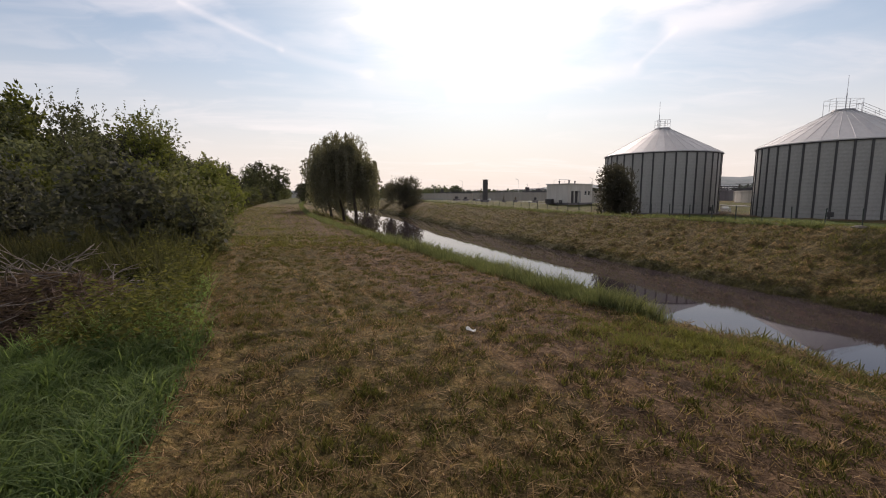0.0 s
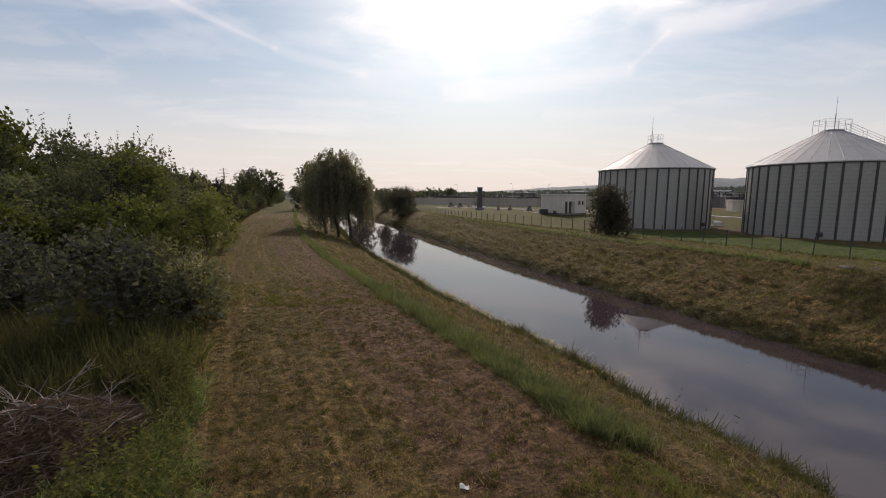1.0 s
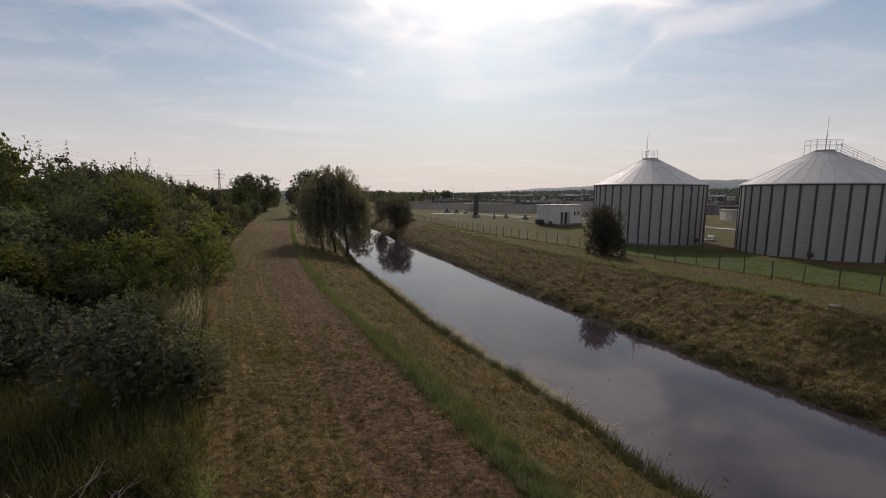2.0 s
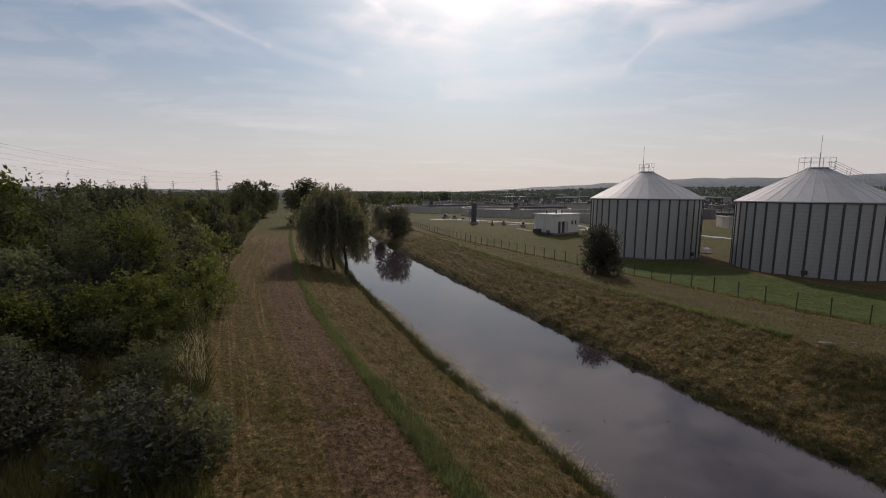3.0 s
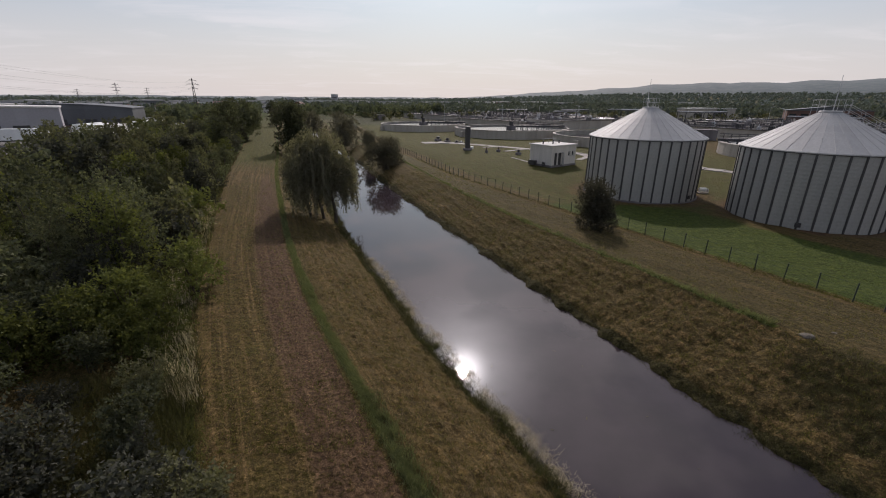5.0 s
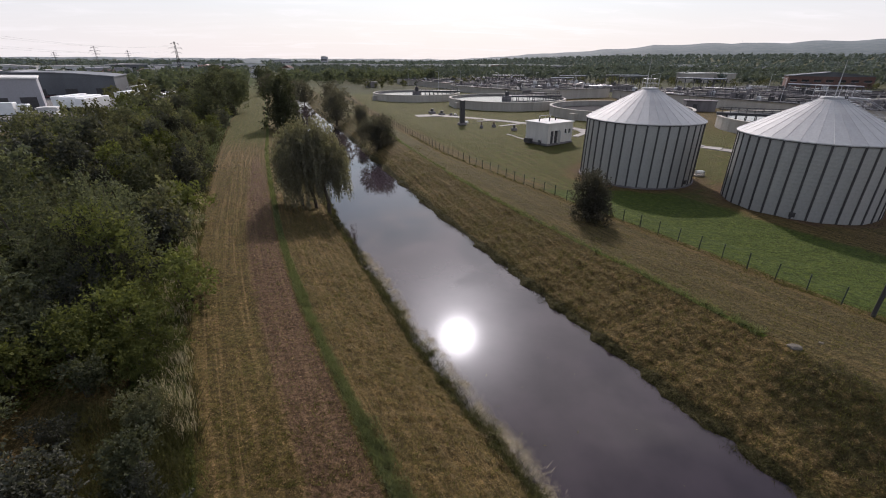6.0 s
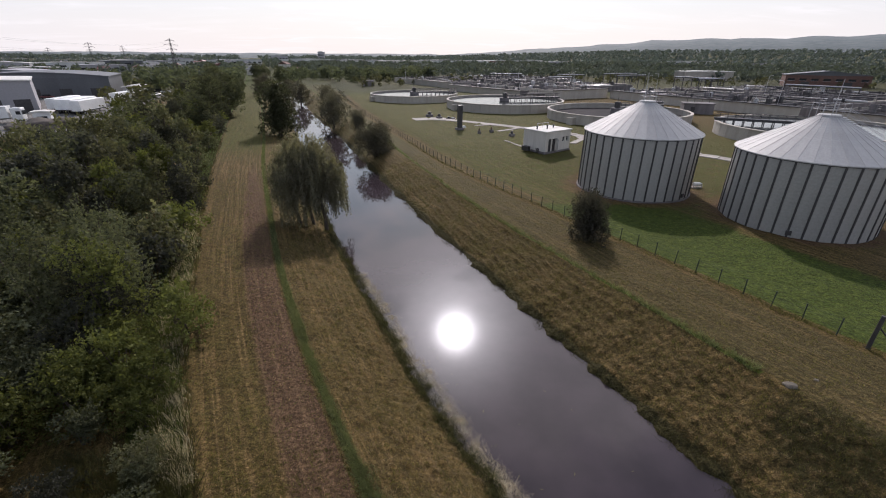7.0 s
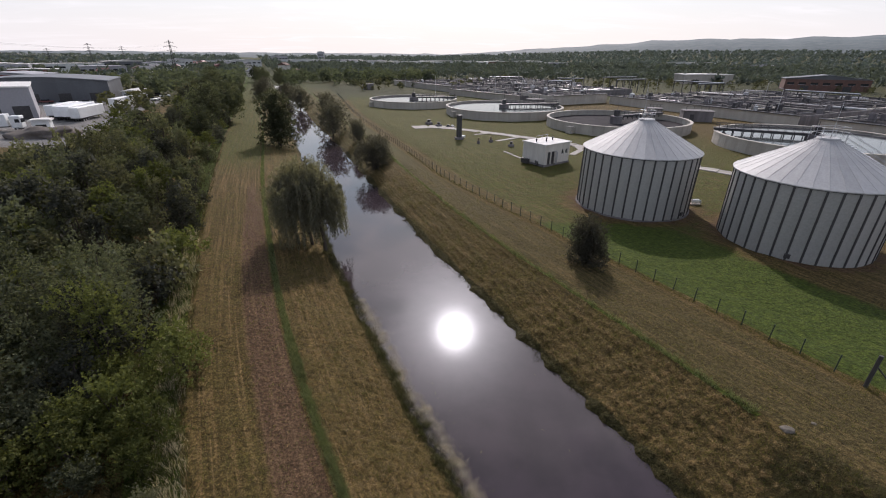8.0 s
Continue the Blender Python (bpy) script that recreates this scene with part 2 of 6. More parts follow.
    wobble = n.math("MULTIPLY", n.math("SUBTRACT", patch, 0.5), 0.55)

    def share(v):
        return n.ramp(n.math("ADD", v, wobble), 0.35, 0.65)

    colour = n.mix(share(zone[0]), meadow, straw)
    crest = n.mix(t_tuft, (0.032, 0.033, 0.015), (0.066, 0.061, 0.028))
    crest = n.mix(n.math("MULTIPLY", n.ramp(streak, 0.46, 0.66), 0.6), crest, (0.108, 0.088, 0.047))
    colour = n.mix(n.math("MULTIPLY", zone3[0], 0.8), colour, crest)
    colour = n.mix(share(zone2[0]), colour, field)
    colour = n.mix(n.math("MULTIPLY", share(n.math("ADD", zone[2], n.math("MULTIPLY", n.math("SUBTRACT", rut, 0.5), 0.8))), 0.85), colour, earth)
    colour = n.mix(share(zone[1]), colour, lush)
    weed = n.mix(t_tuft, (0.020, 0.022, 0.010), (0.052, 0.050, 0.024))
    colour = n.mix(share(zone2[2]), colour, weed)
    clod = n.math("MULTIPLY", n.ramp(n.noise(where, 5.0, 5.0, 0.66, 0.4), 0.34, 0.68, 0.58, 1.4), n.ramp(n.noise(where, 17.0, 3.0, 0.6, 0.6), 0.36, 0.64, 0.72, 1.26))
    colour = n.vec("MULTIPLY", colour, n.join(clod, clod, clod))
    speck = n.ramp(fine, 0.2, 0.8, 0.6, 1.4, smooth=False)
    colour = n.vec("MULTIPLY", colour, (1.12, 0.95, 0.73))
    colour = n.mix(share(zone2[1]), colour, yard)
    colour = n.vec("MULTIPLY", colour, n.join(speck, speck, speck))
    n.link(colour, bsdf.inputs["Base Color"])
    bsdf.inputs["Roughness"].default_value = 0.95
    bsdf.inputs["Specular IOR Level"].default_value = 0.15
    relief = n.add("ShaderNodeBump")
    relief.inputs["Strength"].default_value, relief.inputs["Distance"].default_value = 1.0, 0.085
    lumps = n.noise(where, 2.6, 3.0, 0.6)
    n.link(n.math("ADD", n.math("ADD", tuft, n.math("MULTIPLY", fine, 0.35)), n.math("MULTIPLY", lumps, 2.2)), relief.inputs["Height"])
    n.link(relief.outputs[0], bsdf.inputs["Normal"])
    return m


MAT = {
    "turf": ground_surface(),
    "river": water_surface("river_water", (0.025, 0.019, 0.022), 0.025, 0.012, 1.6),
    "pool": water_surface("basin_water", (0.030, 0.034, 0.034), 0.10, 0.05, 1.0),
    "sludge": surface("dark_sludge", (0.042, 0.038, 0.042), (0.020, 0.018, 0.02), 0.3, 0.85, bump=0.2, spec=0.06),
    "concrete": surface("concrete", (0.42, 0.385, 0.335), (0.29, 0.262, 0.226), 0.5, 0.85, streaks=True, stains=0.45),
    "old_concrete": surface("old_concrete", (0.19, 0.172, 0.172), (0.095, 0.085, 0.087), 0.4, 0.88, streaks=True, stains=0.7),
    "paving": surface("paving", (0.33, 0.305, 0.275), (0.22, 0.20, 0.18), 0.5, 0.88),
    "cladding": surface("grey_cladding", (0.318, 0.312, 0.292), (0.230, 0.225, 0.210), 0.45, 0.5, 0.0, streaks=True, bump=0.08, spread=0.05),
    "rib": surface("dark_rib", (0.050, 0.047, 0.049), (0.020, 0.019, 0.021), 1.2, 0.55, streaks=True, bump=0.1),
    "roof_sheet": surface("roof_sheet", (0.41, 0.405, 0.40), (0.30, 0.295, 0.29), 0.5, 0.62, 0.0, bump=0.1, spread=0.07),
    "galvanised": surface("galvanised_steel", (0.55, 0.55, 0.56), (0.36, 0.36, 0.37), 2.0, 0.45, 0.6, bump=0.08),
    "dark_steel": surface("dark_steel", (0.075, 0.07, 0.07), (0.035, 0.033, 0.035), 2.0, 0.55, 0.3, bump=0.1),
    "post": surface("fence_green", (0.035, 0.05, 0.038), (0.018, 0.026, 0.02), 3.0, 0.55, bump=0.1),
    "plaster": surface("white_plaster", (0.60, 0.57, 0.52), (0.44, 0.41, 0.37), 0.8, 0.85, streaks=True, stains=0.6),
    "roof_felt": surface("pale_roof_felt", (0.62, 0.60, 0.57), (0.43, 0.42, 0.40), 0.8, 0.8),
    "glass": surface("dark_glass", (0.03, 0.035, 0.04), (0.015, 0.016, 0.018), 1.0, 0.12, bump=0.02),
    "wood": surface("brown_timber", (0.20, 0.14, 0.09), (0.10, 0.07, 0.045), 2.0, 0.8),
    "bark": surface("bark", (0.085, 0.066, 0.05), (0.035, 0.028, 0.022), 5.0, 0.95, bump=0.8),
    "dead_wood": surface("dead_wood", (0.22, 0.18, 0.15), (0.11, 0.088, 0.072), 4.0, 0.9, bump=0.5),
    "stone": surface("pale_stone", (0.19, 0.165, 0.135), (0.10, 0.088, 0.072), 3.0, 0.9, bump=0.8, spec=0.2),
    # wooded hills, their blue-grey holding the haze of the distance
    "hill": surface("haze_tinted_hill", (0.128, 0.148, 0.152), (0.066, 0.090, 0.096), 0.022, 0.95, grain=3.0, bump=0.0),
    "paper": surface("white_paper", (0.74, 0.72, 0.68), (0.52, 0.50, 0.46), 6.0, 0.8),
    "hall_dark": surface("dark_hall_cladding", (0.115, 0.12, 0.13), (0.075, 0.078, 0.085), 0.2, 0.6, streaks=True),
    "hall_grey": surface("grey_hall_cladding", (0.36, 0.35, 0.37), (0.27, 0.265, 0.28), 0.2, 0.6, streaks=True),
    "hall_white": surface("white_hall_cladding", (0.54, 0.54, 0.53), (0.40, 0.40, 0.39), 0.2, 0.6, streaks=True),
    "hall_red": surface("red_hall_cladding", (0.17, 0.055, 0.05), (0.09, 0.032, 0.03), 0.2, 0.65, streaks=True),
    "brick": surface("dark_brick", (0.16, 0.085, 0.065), (0.085, 0.05, 0.042), 0.6, 0.9),
    "white_paint": surface("white_paint", (0.78, 0.78, 0.77), (0.62, 0.62, 0.61), 0.6, 0.4),
    "tyre": surface("tyre_rubber", (0.03, 0.03, 0.03), (0.015, 0.015, 0.015), 2.0, 0.8),
    "soil": surface("loose_soil", (0.12, 0.10, 0.085), (0.06, 0.05, 0.042), 0.8, 0.95, bump=0.9),
    "leaf_a": leafage("leaves_mid", (0.056, 0.061, 0.040), (0.132, 0.138, 0.084), (0.083, 0.091, 0.054), 0.38),
    "leaf_b": leafage("leaves_bright", (0.060, 0.070, 0.025), (0.138, 0.144, 0.047), (0.100, 0.112, 0.035), 0.38),
    "leaf_c": leafage("leaves_dark", (0.036, 0.037, 0.032), (0.086, 0.086, 0.068), (0.054, 0.056, 0.045), 0.36),
    "leaf_d": leafage("leaves_olive", (0.068, 0.068, 0.043), (0.158, 0.152, 0.088), (0.108, 0.111, 0.064), 0.38),
    "willow": leafage("leaves_willow", (0.086, 0.080, 0.060), (0.180, 0.168, 0.120), (0.125, 0.118, 0.084), 0.45),
    "dusky": leafage("leaves_dusky", (0.062, 0.057, 0.050), (0.122, 0.112, 0.094), (0.084, 0.079, 0.066), 0.42),
    # distance haze is put into these leaf colours, bluer the farther off
    "far_leaf_hazed": leafage("leaves_far_hazed", (0.064, 0.076, 0.070), (0.104, 0.116, 0.102), (0.082, 0.096, 0.086), 0.26),
    "mid_leaf_hazed": leafage("leaves_mid_distance_hazed", (0.070, 0.082, 0.058), (0.122, 0.134, 0.094), (0.094, 0.108, 0.076), 0.42),
    "horizon_leaf_hazed": leafage("leaves_horizon_hazed", (0.088, 0.106, 0.106), (0.120, 0.138, 0.136), (0.104, 0.122, 0.120), 0.24),
    "grass_lush": leafage("blades_lush", (0.045, 0.085, 0.028), (0.29, 0.36, 0.16), (0.10, 0.155, 0.055), 0.45),
    "grass_mid": leafage("blades_mid", (0.050, 0.054, 0.018), (0.165, 0.152, 0.056), (0.088, 0.090, 0.032), 0.42),
    "grass_strip": leafage("blades_strip", (0.044, 0.052, 0.028), (0.235, 0.245, 0.130), (0.105, 0.122, 0.060), 0.42),
    "grass_dry": leafage("blades_dry", (0.040, 0.025, 0.014), (0.58, 0.392, 0.222), (0.16, 0.102, 0.053), 0.33),
    "grass_hay": leafage("blades_hay", (0.046, 0.034, 0.019), (0.31, 0.235, 0.140), (0.105, 0.078, 0.044), 0.3),
    "grass_olive": leafage("blades_olive", (0.024, 0.026, 0.009), (0.240, 0.222, 0.070), (0.092, 0.094, 0.028), 0.42),
    "stalk_pale": leafage("stalks_pale", (0.22, 0.18, 0.13), (0.60, 0.53, 0.43), (0.36, 0.31, 0.23), 0.3),
    "stalk_red": leafage("stalks_reddish", (0.050, 0.034, 0.028), (0.20, 0.145, 0.118), (0.090, 0.062, 0.050), 0.3),
    "grass_weed": leafage("blades_weed", (0.034, 0.036, 0.017), (0.105, 0.094, 0.048), (0.052, 0.054, 0.025), 0.35),
    "reed": leafage("blades_reed", (0.030, 0.036, 0.016), (0.14, 0.12, 0.065), (0.05, 0.055, 0.022), 0.3),
}

# ---- building helpers ----
K = 1.15  # metres in one unit of the plan


def finish(bm, name, material, smooth=False):
    mesh = bpy.data.meshes.new(name)
    bm.normal_update()
    bm.to_mesh(mesh)
    bm.free()
    if smooth:
        for p in mesh.polygons:
            p.use_smooth = True
    mesh.materials.append(material if not isinstance(material, str) else MAT[material])
    return mesh


def part(name, bm, material, parent=None, label="", smooth=False):
    """One bmesh as one mesh object under a thing, or as a thing of its own."""
    ob = new(name, finish(bm, name, material, smooth))
    if parent is not None:
        ob.parent = parent
    if label:
        ob["label"] = label
    return ob


def empty(name, x, y, z, turn=0.0):
    ob = new(name)
    ob.matrix_world = pose(x, y, z, 0, 0, turn)
    ob.empty_display_size = 0.2
    return ob


def add_box(bm, x, y, z, sx, sy, sz, turn=0.0, bevel=0.0):
    """A box with its base centre at x, y, z."""
    m = pose(x, y, z + sz / 2, 0, 0, turn) @ Matrix.Diagonal((sx, sy, sz, 1))
    made = bmesh.ops.create_cube(bm, size=1.0, matrix=m)
    if bevel:
        edges = {e for v in made["verts"] for e in v.link_edges}
        bmesh.ops.bevel(bm, geom=list(edges), offset=bevel, segments=1, affect="EDGES", profile=0.5)


def add_bar(bm, a, b, r, sides=6, r2=None):
    """A round bar from a to b."""
    a, b = Vector(a), Vector(b)
    d = b - a
    m = Matrix.Translation((a + b) / 2) @ d.to_track_quat("Z", "Y").to_matrix().to_4x4()
    bmesh.ops.create_cone(bm, cap_ends=True, segments=sides, radius1=r, radius2=r if r2 is None else r2, depth=d.length, matrix=m)


def add_ring(bm, x, y, z, r_in, r_out, h, sides=64):
    """A ring wall standing at z."""
    rows = []
    for r, zz in ((r_out, z), (r_out, z + h), (r_in, z + h), (r_in, z)):
        rows.append([bm.verts.new((x + r * math.cos(2 * math.pi * i / sides), y + r * math.sin(2 * math.pi * i / sides), zz)) for i in range(sides)])
    for a, b in ((0, 1), (1, 2), (2, 3), (3, 0)):
        for i in range(sides):
            j = (i + 1) % sides
            bm.faces.new((rows[a][i], rows[a][j], rows[b][j], rows[b][i]))


def quads(name, verts, count, material, smooth=False):
    """A mesh of separate strips: verts is (n, count, 3) with count 4 (one quad) or 6 (two quads)."""
    n = len(verts)
    mesh = bpy.data.meshes.new(name)
    per = 1 if count == 4 else 2
    mesh.vertices.add(n * count)
    mesh.vertices.foreach_set("co", np.ascontiguousarray(verts, dtype=np.float32).ravel())
    base = (np.arange(n) * count)[:, None]
    if count == 4:
        loops = base + np.array([[0, 1, 2, 3]])
    else:
        loops = base + np.array([[0, 1, 3, 2, 2, 3, 5, 4]])
    mesh.loops.add(n * per * 4)
    mesh.loops.foreach_set("vertex_index", loops.astype(np.int32).ravel())
    mesh.polygons.add(n * per)
    mesh.polygons.foreach_set("loop_start", (np.arange(n * per) * 4).astype(np.int32))
    mesh.update(calc_edges=True)
    mesh.validate()
    mesh.materials.append(MAT[material])
    return mesh


# ---- the lie of the land: lines along the channel, as x for each y of the plan ----
LINE_Y = K * np.array([-60, 0, 10, 20, 30, 40, 60, 80, 100, 130, 200, 300, 600], float)
LINES = {
    "path_left": [20, -0.6, -5.8, -11.2, -15.3, -19.5, -27, -34.2, -41.2, -51.3, -74.8, -108, -222],
    "path_right": [28, 4.2, -0.6, -5.55, -9.85, -13.6, -20.8, -27.3, -34, -44.3, -68, -101, -215],
    "water_left": [36, 9.6, 5.1, 0.35, -3.75, -7.8, -14.2, -20.2, -27, -36, -57.5, -94, -200],
    "water_right": [42, 17.6, 13.5, 9.5, 5.65, 1.65, -5.55, -12.2, -19.2, -30.2, -52.2, -87, -192],
    "ridge": [47, 23.6, 19.3, 15.05, 10.8, 6.6, -0.4, -6.5, -13.6, -24.3, -46, -80, -184],
    "fence": [60, 33.5, 28.6, 23.3, 18.6, 13.8, 4.7, -1.9, -8.3, -17.2, -34.5, -60, -140],
}


def slopes(xs, ys):
    d = np.diff(ys) / np.diff(xs)
    return np.concatenate(([d[0]], (d[1:] + d[:-1]) / 2, [d[-1]]))


LINE_SLOPE = {key: slopes(LINE_Y, K * np.array(v, float)) for key, v in LINES.items()}


def line(key, y):
    """Where the line lies across the land, for a y or an array of them."""
    y = np.asarray(y, float)
    ys, xs, ms = LINE_Y, K * np.array(LINES[key], float), LINE_SLOPE[key]
    i = np.clip(np.searchsorted(ys, y) - 1, 0, len(ys) - 2)
    h = ys[i + 1] - ys[i]
    t = (y - ys[i]) / h
    tc = np.clip(t, 0, 1)
    cubic = ((2 * tc**3 - 3 * tc**2 + 1) * xs[i] + (tc**3 - 2 * tc**2 + tc) * h * ms[i]
             + (-2 * tc**3 + 3 * tc**2) * xs[i + 1] + (tc**3 - tc**2) * h * ms[i + 1])
    return cubic + np.where(t < 0, t * h * ms[i], 0) + np.where(t > 1, (t - 1) * h * ms[i + 1], 0)


def waves(x, y, size, seed):
    """Smooth unevenness, about -1 to 1."""
    r = np.random.RandomState(seed)
    total = 0
    for k in range(7):
        a, f, p = r.uniform(0, 6.28), r.uniform(0.6, 2.2) / size, r.uniform(0, 6.28)
        total = total + np.sin((x * math.cos(a) + y * math.sin(a)) * f * 6.28 + p)
    return total / 3.5


WATER_Z = -2.42


def smooth01(v):
    v = np.clip(v, 0, 1)
    return v * v * (3 - 2 * v)


def heaps(x, y):
    """Small heaps of cut grass on the banks, 0 to about 1."""
    return np.maximum(waves(x, y, 0.58, 21) + 0.1, 0) * np.clip(waves(x, y, 0.95, 22) + 0.7, 0, 1.4)


def water_level(y):
    """The height of the water, which lies a little higher upstream."""
    return WATER_Z + 0.55 * smooth01((np.asarray(y, float) - 16) / 48)


def land(x, y):
    """The height of the ground."""
    x, y = np.asarray(x, float), np.asarray(y, float)
    level = water_level(y)
    pl, pr, wl, wr, rd, fe = (line(k, y) for k in ("path_left", "path_right", "water_left", "water_right", "ridge", "fence"))
    wl = wl + 0.32 * waves(x * 0, y, 4.0, 3) + 0.2 * waves(x * 0, y, 1.3, 4)
    wr = wr + 0.3 * waves(x * 0, y, 5.0, 5) + 0.3 * waves(x * 0, y, 1.6, 6)
    strip = pr + 1.0
    plain = -0.62 + 0.75 * smooth01((y - 55) / 30) + 0.05 * waves(x, y, 30, 7)
    left = -0.25 + 0.12 * waves(x, y, 9, 8)
    deep = level - 0.9
    z = np.where(x < pl, left + (0.0 - left) * smooth01(1 - (pl - x) / 3.0), 0.0)
    t = smooth01((x - pr) / 1.0)
    z = np.where(x > pr, -0.18 * t, z)
    t = np.clip((x - strip) / np.maximum(wl - 0.35 - strip, 0.3), 0, 1)
    z = np.where(x > strip, -0.18 + (level + 0.12 + 0.18) * (0.75 * t + 0.25 * t * t), z)
    t = smooth01((x - (wl - 0.35)) / 0.6)
    z = np.where(x > wl - 0.35, level + 0.12 - 0.44 * t, z)
    t = smooth01((x - wl - 0.25) / 2.0) * smooth01((wr - x - 0.25) / 2.0)
    z = np.where((x > wl + 0.25), level - 0.32 + (deep - level + 0.32) * t, z)
    t = smooth01((x - (wr - 0.25)) / 0.6)
    z = np.where(x > wr - 0.25, level - 0.32 + 0.39 * t, z)
    t = np.clip((x - (wr + 0.35)) / np.maximum(rd - wr - 0.35, 0.3), 0, 1)
    top = 0.08 + 0.34 * smooth01((y - 34) / 36)
    z = np.where(x > wr + 0.35, level + 0.07 + (top - level - 0.07) * (1 - (1 - t) ** (1.02 + 0.8 * smooth01((y - 54) / 16))), z)
    t = smooth01((x - rd) / np.maximum(fe - rd, 0.3))
    z = np.where(x > rd, top + (-0.42 - top) * t, z)
    t = smooth01((x - fe) / 6.0)
    z = np.where(x > fe, -0.42 + (plain + 0.42) * t, z)
    rough = 0.035 * waves(x, y, 1.7, 9) + 0.05 * waves(x, y, 5.0, 10)
    z = z + rough * np.where((x > wl - 0.3) & (x < wr + 0.3), 0.15, 1.0) * smooth01((400 - np.hypot(x, y)) / 200)
    bank = smooth01((x - strip) / 0.5) * smooth01((wl - 0.2 - x) / 0.4) + smooth01((x - wr) / 0.4) * smooth01((rd - x) / 0.5)
    z = z + bank * smooth01((70 - y) / 30) * (0.13 * heaps(x, y) + 0.03 * waves(x, y, 0.6, 23))
    trodden = smooth01((x - pl) / 0.3) * smooth01((strip + 0.3 - x) / 0.6) * smooth01((16 - y) / 6)
    z = z + trodden * (0.03 * np.maximum(waves(x, y, 0.5, 24), 0) + 0.012 * waves(x, y, 0.3, 25))
    # far hills, highest to the right
    far = np.hypot(x, y)
    az = np.degrees(np.arctan2(x, np.maximum(y, 1e-3)))
    crest = 8 + 30 * smooth01((az + 4) / 34)
    z = z + np.where(y > 0, crest * smooth01((far - 900) / 1500), 0)
    return z


def ground_at(x, y):
    return float(land(np.array([x]), np.array([y]))[0])


def build_ground():
    ys = np.unique(np.concatenate([np.linspace(-420, -70, 8), np.linspace(-60, -8, 14), np.arange(-6, 0, 0.5), np.arange(0, 30, 0.17), np.arange(30, 38, 0.4), np.arange(38, 90, 1.0),
                                   np.arange(90, 230, 3.0), np.arange(230, 460, 8.0), 460 * 1.16 ** np.arange(0, 16)]))
    pl, pr, wl, wr, rd, fe = (line(k, ys) for k in ("path_left", "path_right", "water_left", "water_right", "ridge", "fence"))
    columns = []

    def span(a, b, steps, last=False):
        for s in np.linspace(0, 1, steps + 1)[: None if last else -1]:
            columns.append(a + (b - a) * s)

    for d in (4200, 3000, 2100, 1500, 1050, 740, 520, 370, 260, 190, 140, 105, 85):
        columns.append(pl - d)
    span(pl - 70, pl - 3, 26)
    span(pl - 3, pl, 10)
    span(pl, pr, 40)
    span(pr, pr + 1.0, 6)
    span(pr + 1.0, wl - 0.7, 26)
    span(wl - 0.7, wl + 0.7, 10)
    span(wl + 0.7, wr - 0.7, 6)
    span(wr - 0.7, wr + 0.7, 10)
    span(wr + 0.7, rd, 40)
    span(rd, fe, 16)
    span(fe, fe + 6, 8)
    span(fe + 6, fe + 60, 24, True)
    for d in (75, 95, 120, 150, 190, 240, 300, 380, 520, 740, 1050, 1500, 2100, 3000, 4200):
        columns.append(fe + d)
    X = np.stack(columns, 1)
    Y = np.repeat(ys[:, None], X.shape[1], 1)
    Z = land(X.ravel(), Y.ravel()).reshape(X.shape)
    rows, cols = X.shape
    mesh = bpy.data.meshes.new("ground")
    mesh.vertices.add(rows * cols)
    mesh.vertices.foreach_set("co", np.stack([X, Y, Z], -1).astype(np.float32).ravel())
    i = (np.arange(rows - 1)[:, None] * cols + np.arange(cols - 1)[None, :]).ravel()
    loops = np.stack([i, i + 1, i + cols + 1, i + cols], 1).astype(np.int32)
    mesh.loops.add(loops.size)
    mesh.loops.foreach_set("vertex_index", loops.ravel())
    mesh.polygons.add(len(i))
    mesh.polygons.foreach_set("loop_start", (np.arange(len(i)) * 4).astype(np.int32))
    mesh.polygons.foreach_set("use_smooth", np.ones(len(i), bool))
    mesh.update(calc_edges=True)
    # what grows where
    PL, PR, WL, WR, RD, FE = (np.repeat(v[:, None], cols, 1) for v in (pl, pr, wl, wr, rd, fe))
    straw = np.zeros_like(X)
    straw = np.where((X > PR + 1.0) & (X < WL), 0.44, straw)
    straw = np.where((X > WR) & (X < RD), 0.30 + 0.34 * smooth01((34 - Y) / 14), straw)
    straw = np.where((X > RD) & (X < FE), 0.22, straw)
    straw = np.where((X > PL) & (X < PL + 0.8), 0.45, straw)
    straw = np.where((X > FE - 1.6) & (X < FE + 0.2), 0.5, straw)
    straw = np.where(X < PL - 3, 0.35, straw)
    lush = np.zeros_like(X)
    lawn = smooth01((X - FE - 0.1) / 0.8) * smooth01((FE + 17 - X) / 6) * smooth01((56 - Y) / 12)
    lush = np.maximum(lush, lawn)
    lush = np.maximum(lush, 0.5 * smooth01((X - FE) / 3) * smooth01((260 - Y) / 60) * smooth01((120 - (X - FE)) / 60) * (Y > 40))
    lush = np.maximum(lush, np.where((X > PR + 0.05) & (X < PR + 0.62), 0.62, 0))
    lush = np.maximum(lush, np.where((X > RD - 0.2) & (X < RD + 0.35) & (Y > 19.5), 0.6, 0))
    lush = np.maximum(lush, np.where((X < PL) & (X > PL - 3), 0.7, 0))
    earth = np.zeros_like(X)
    bare = smooth01((X - (PR - 3.1)) / 1.3) * smooth01((PR + 0.12 - X) / 0.15)
    # farther on the path and its banks stay green
    beyond = smooth01((Y - 38) / 50)
    lush = np.maximum(lush, np.where((X > PL) & (X < PR), 0.5 * beyond, 0))
    lush = np.maximum(lush, np.where((X > PR) & (X < FE), 0.42 * beyond, 0))
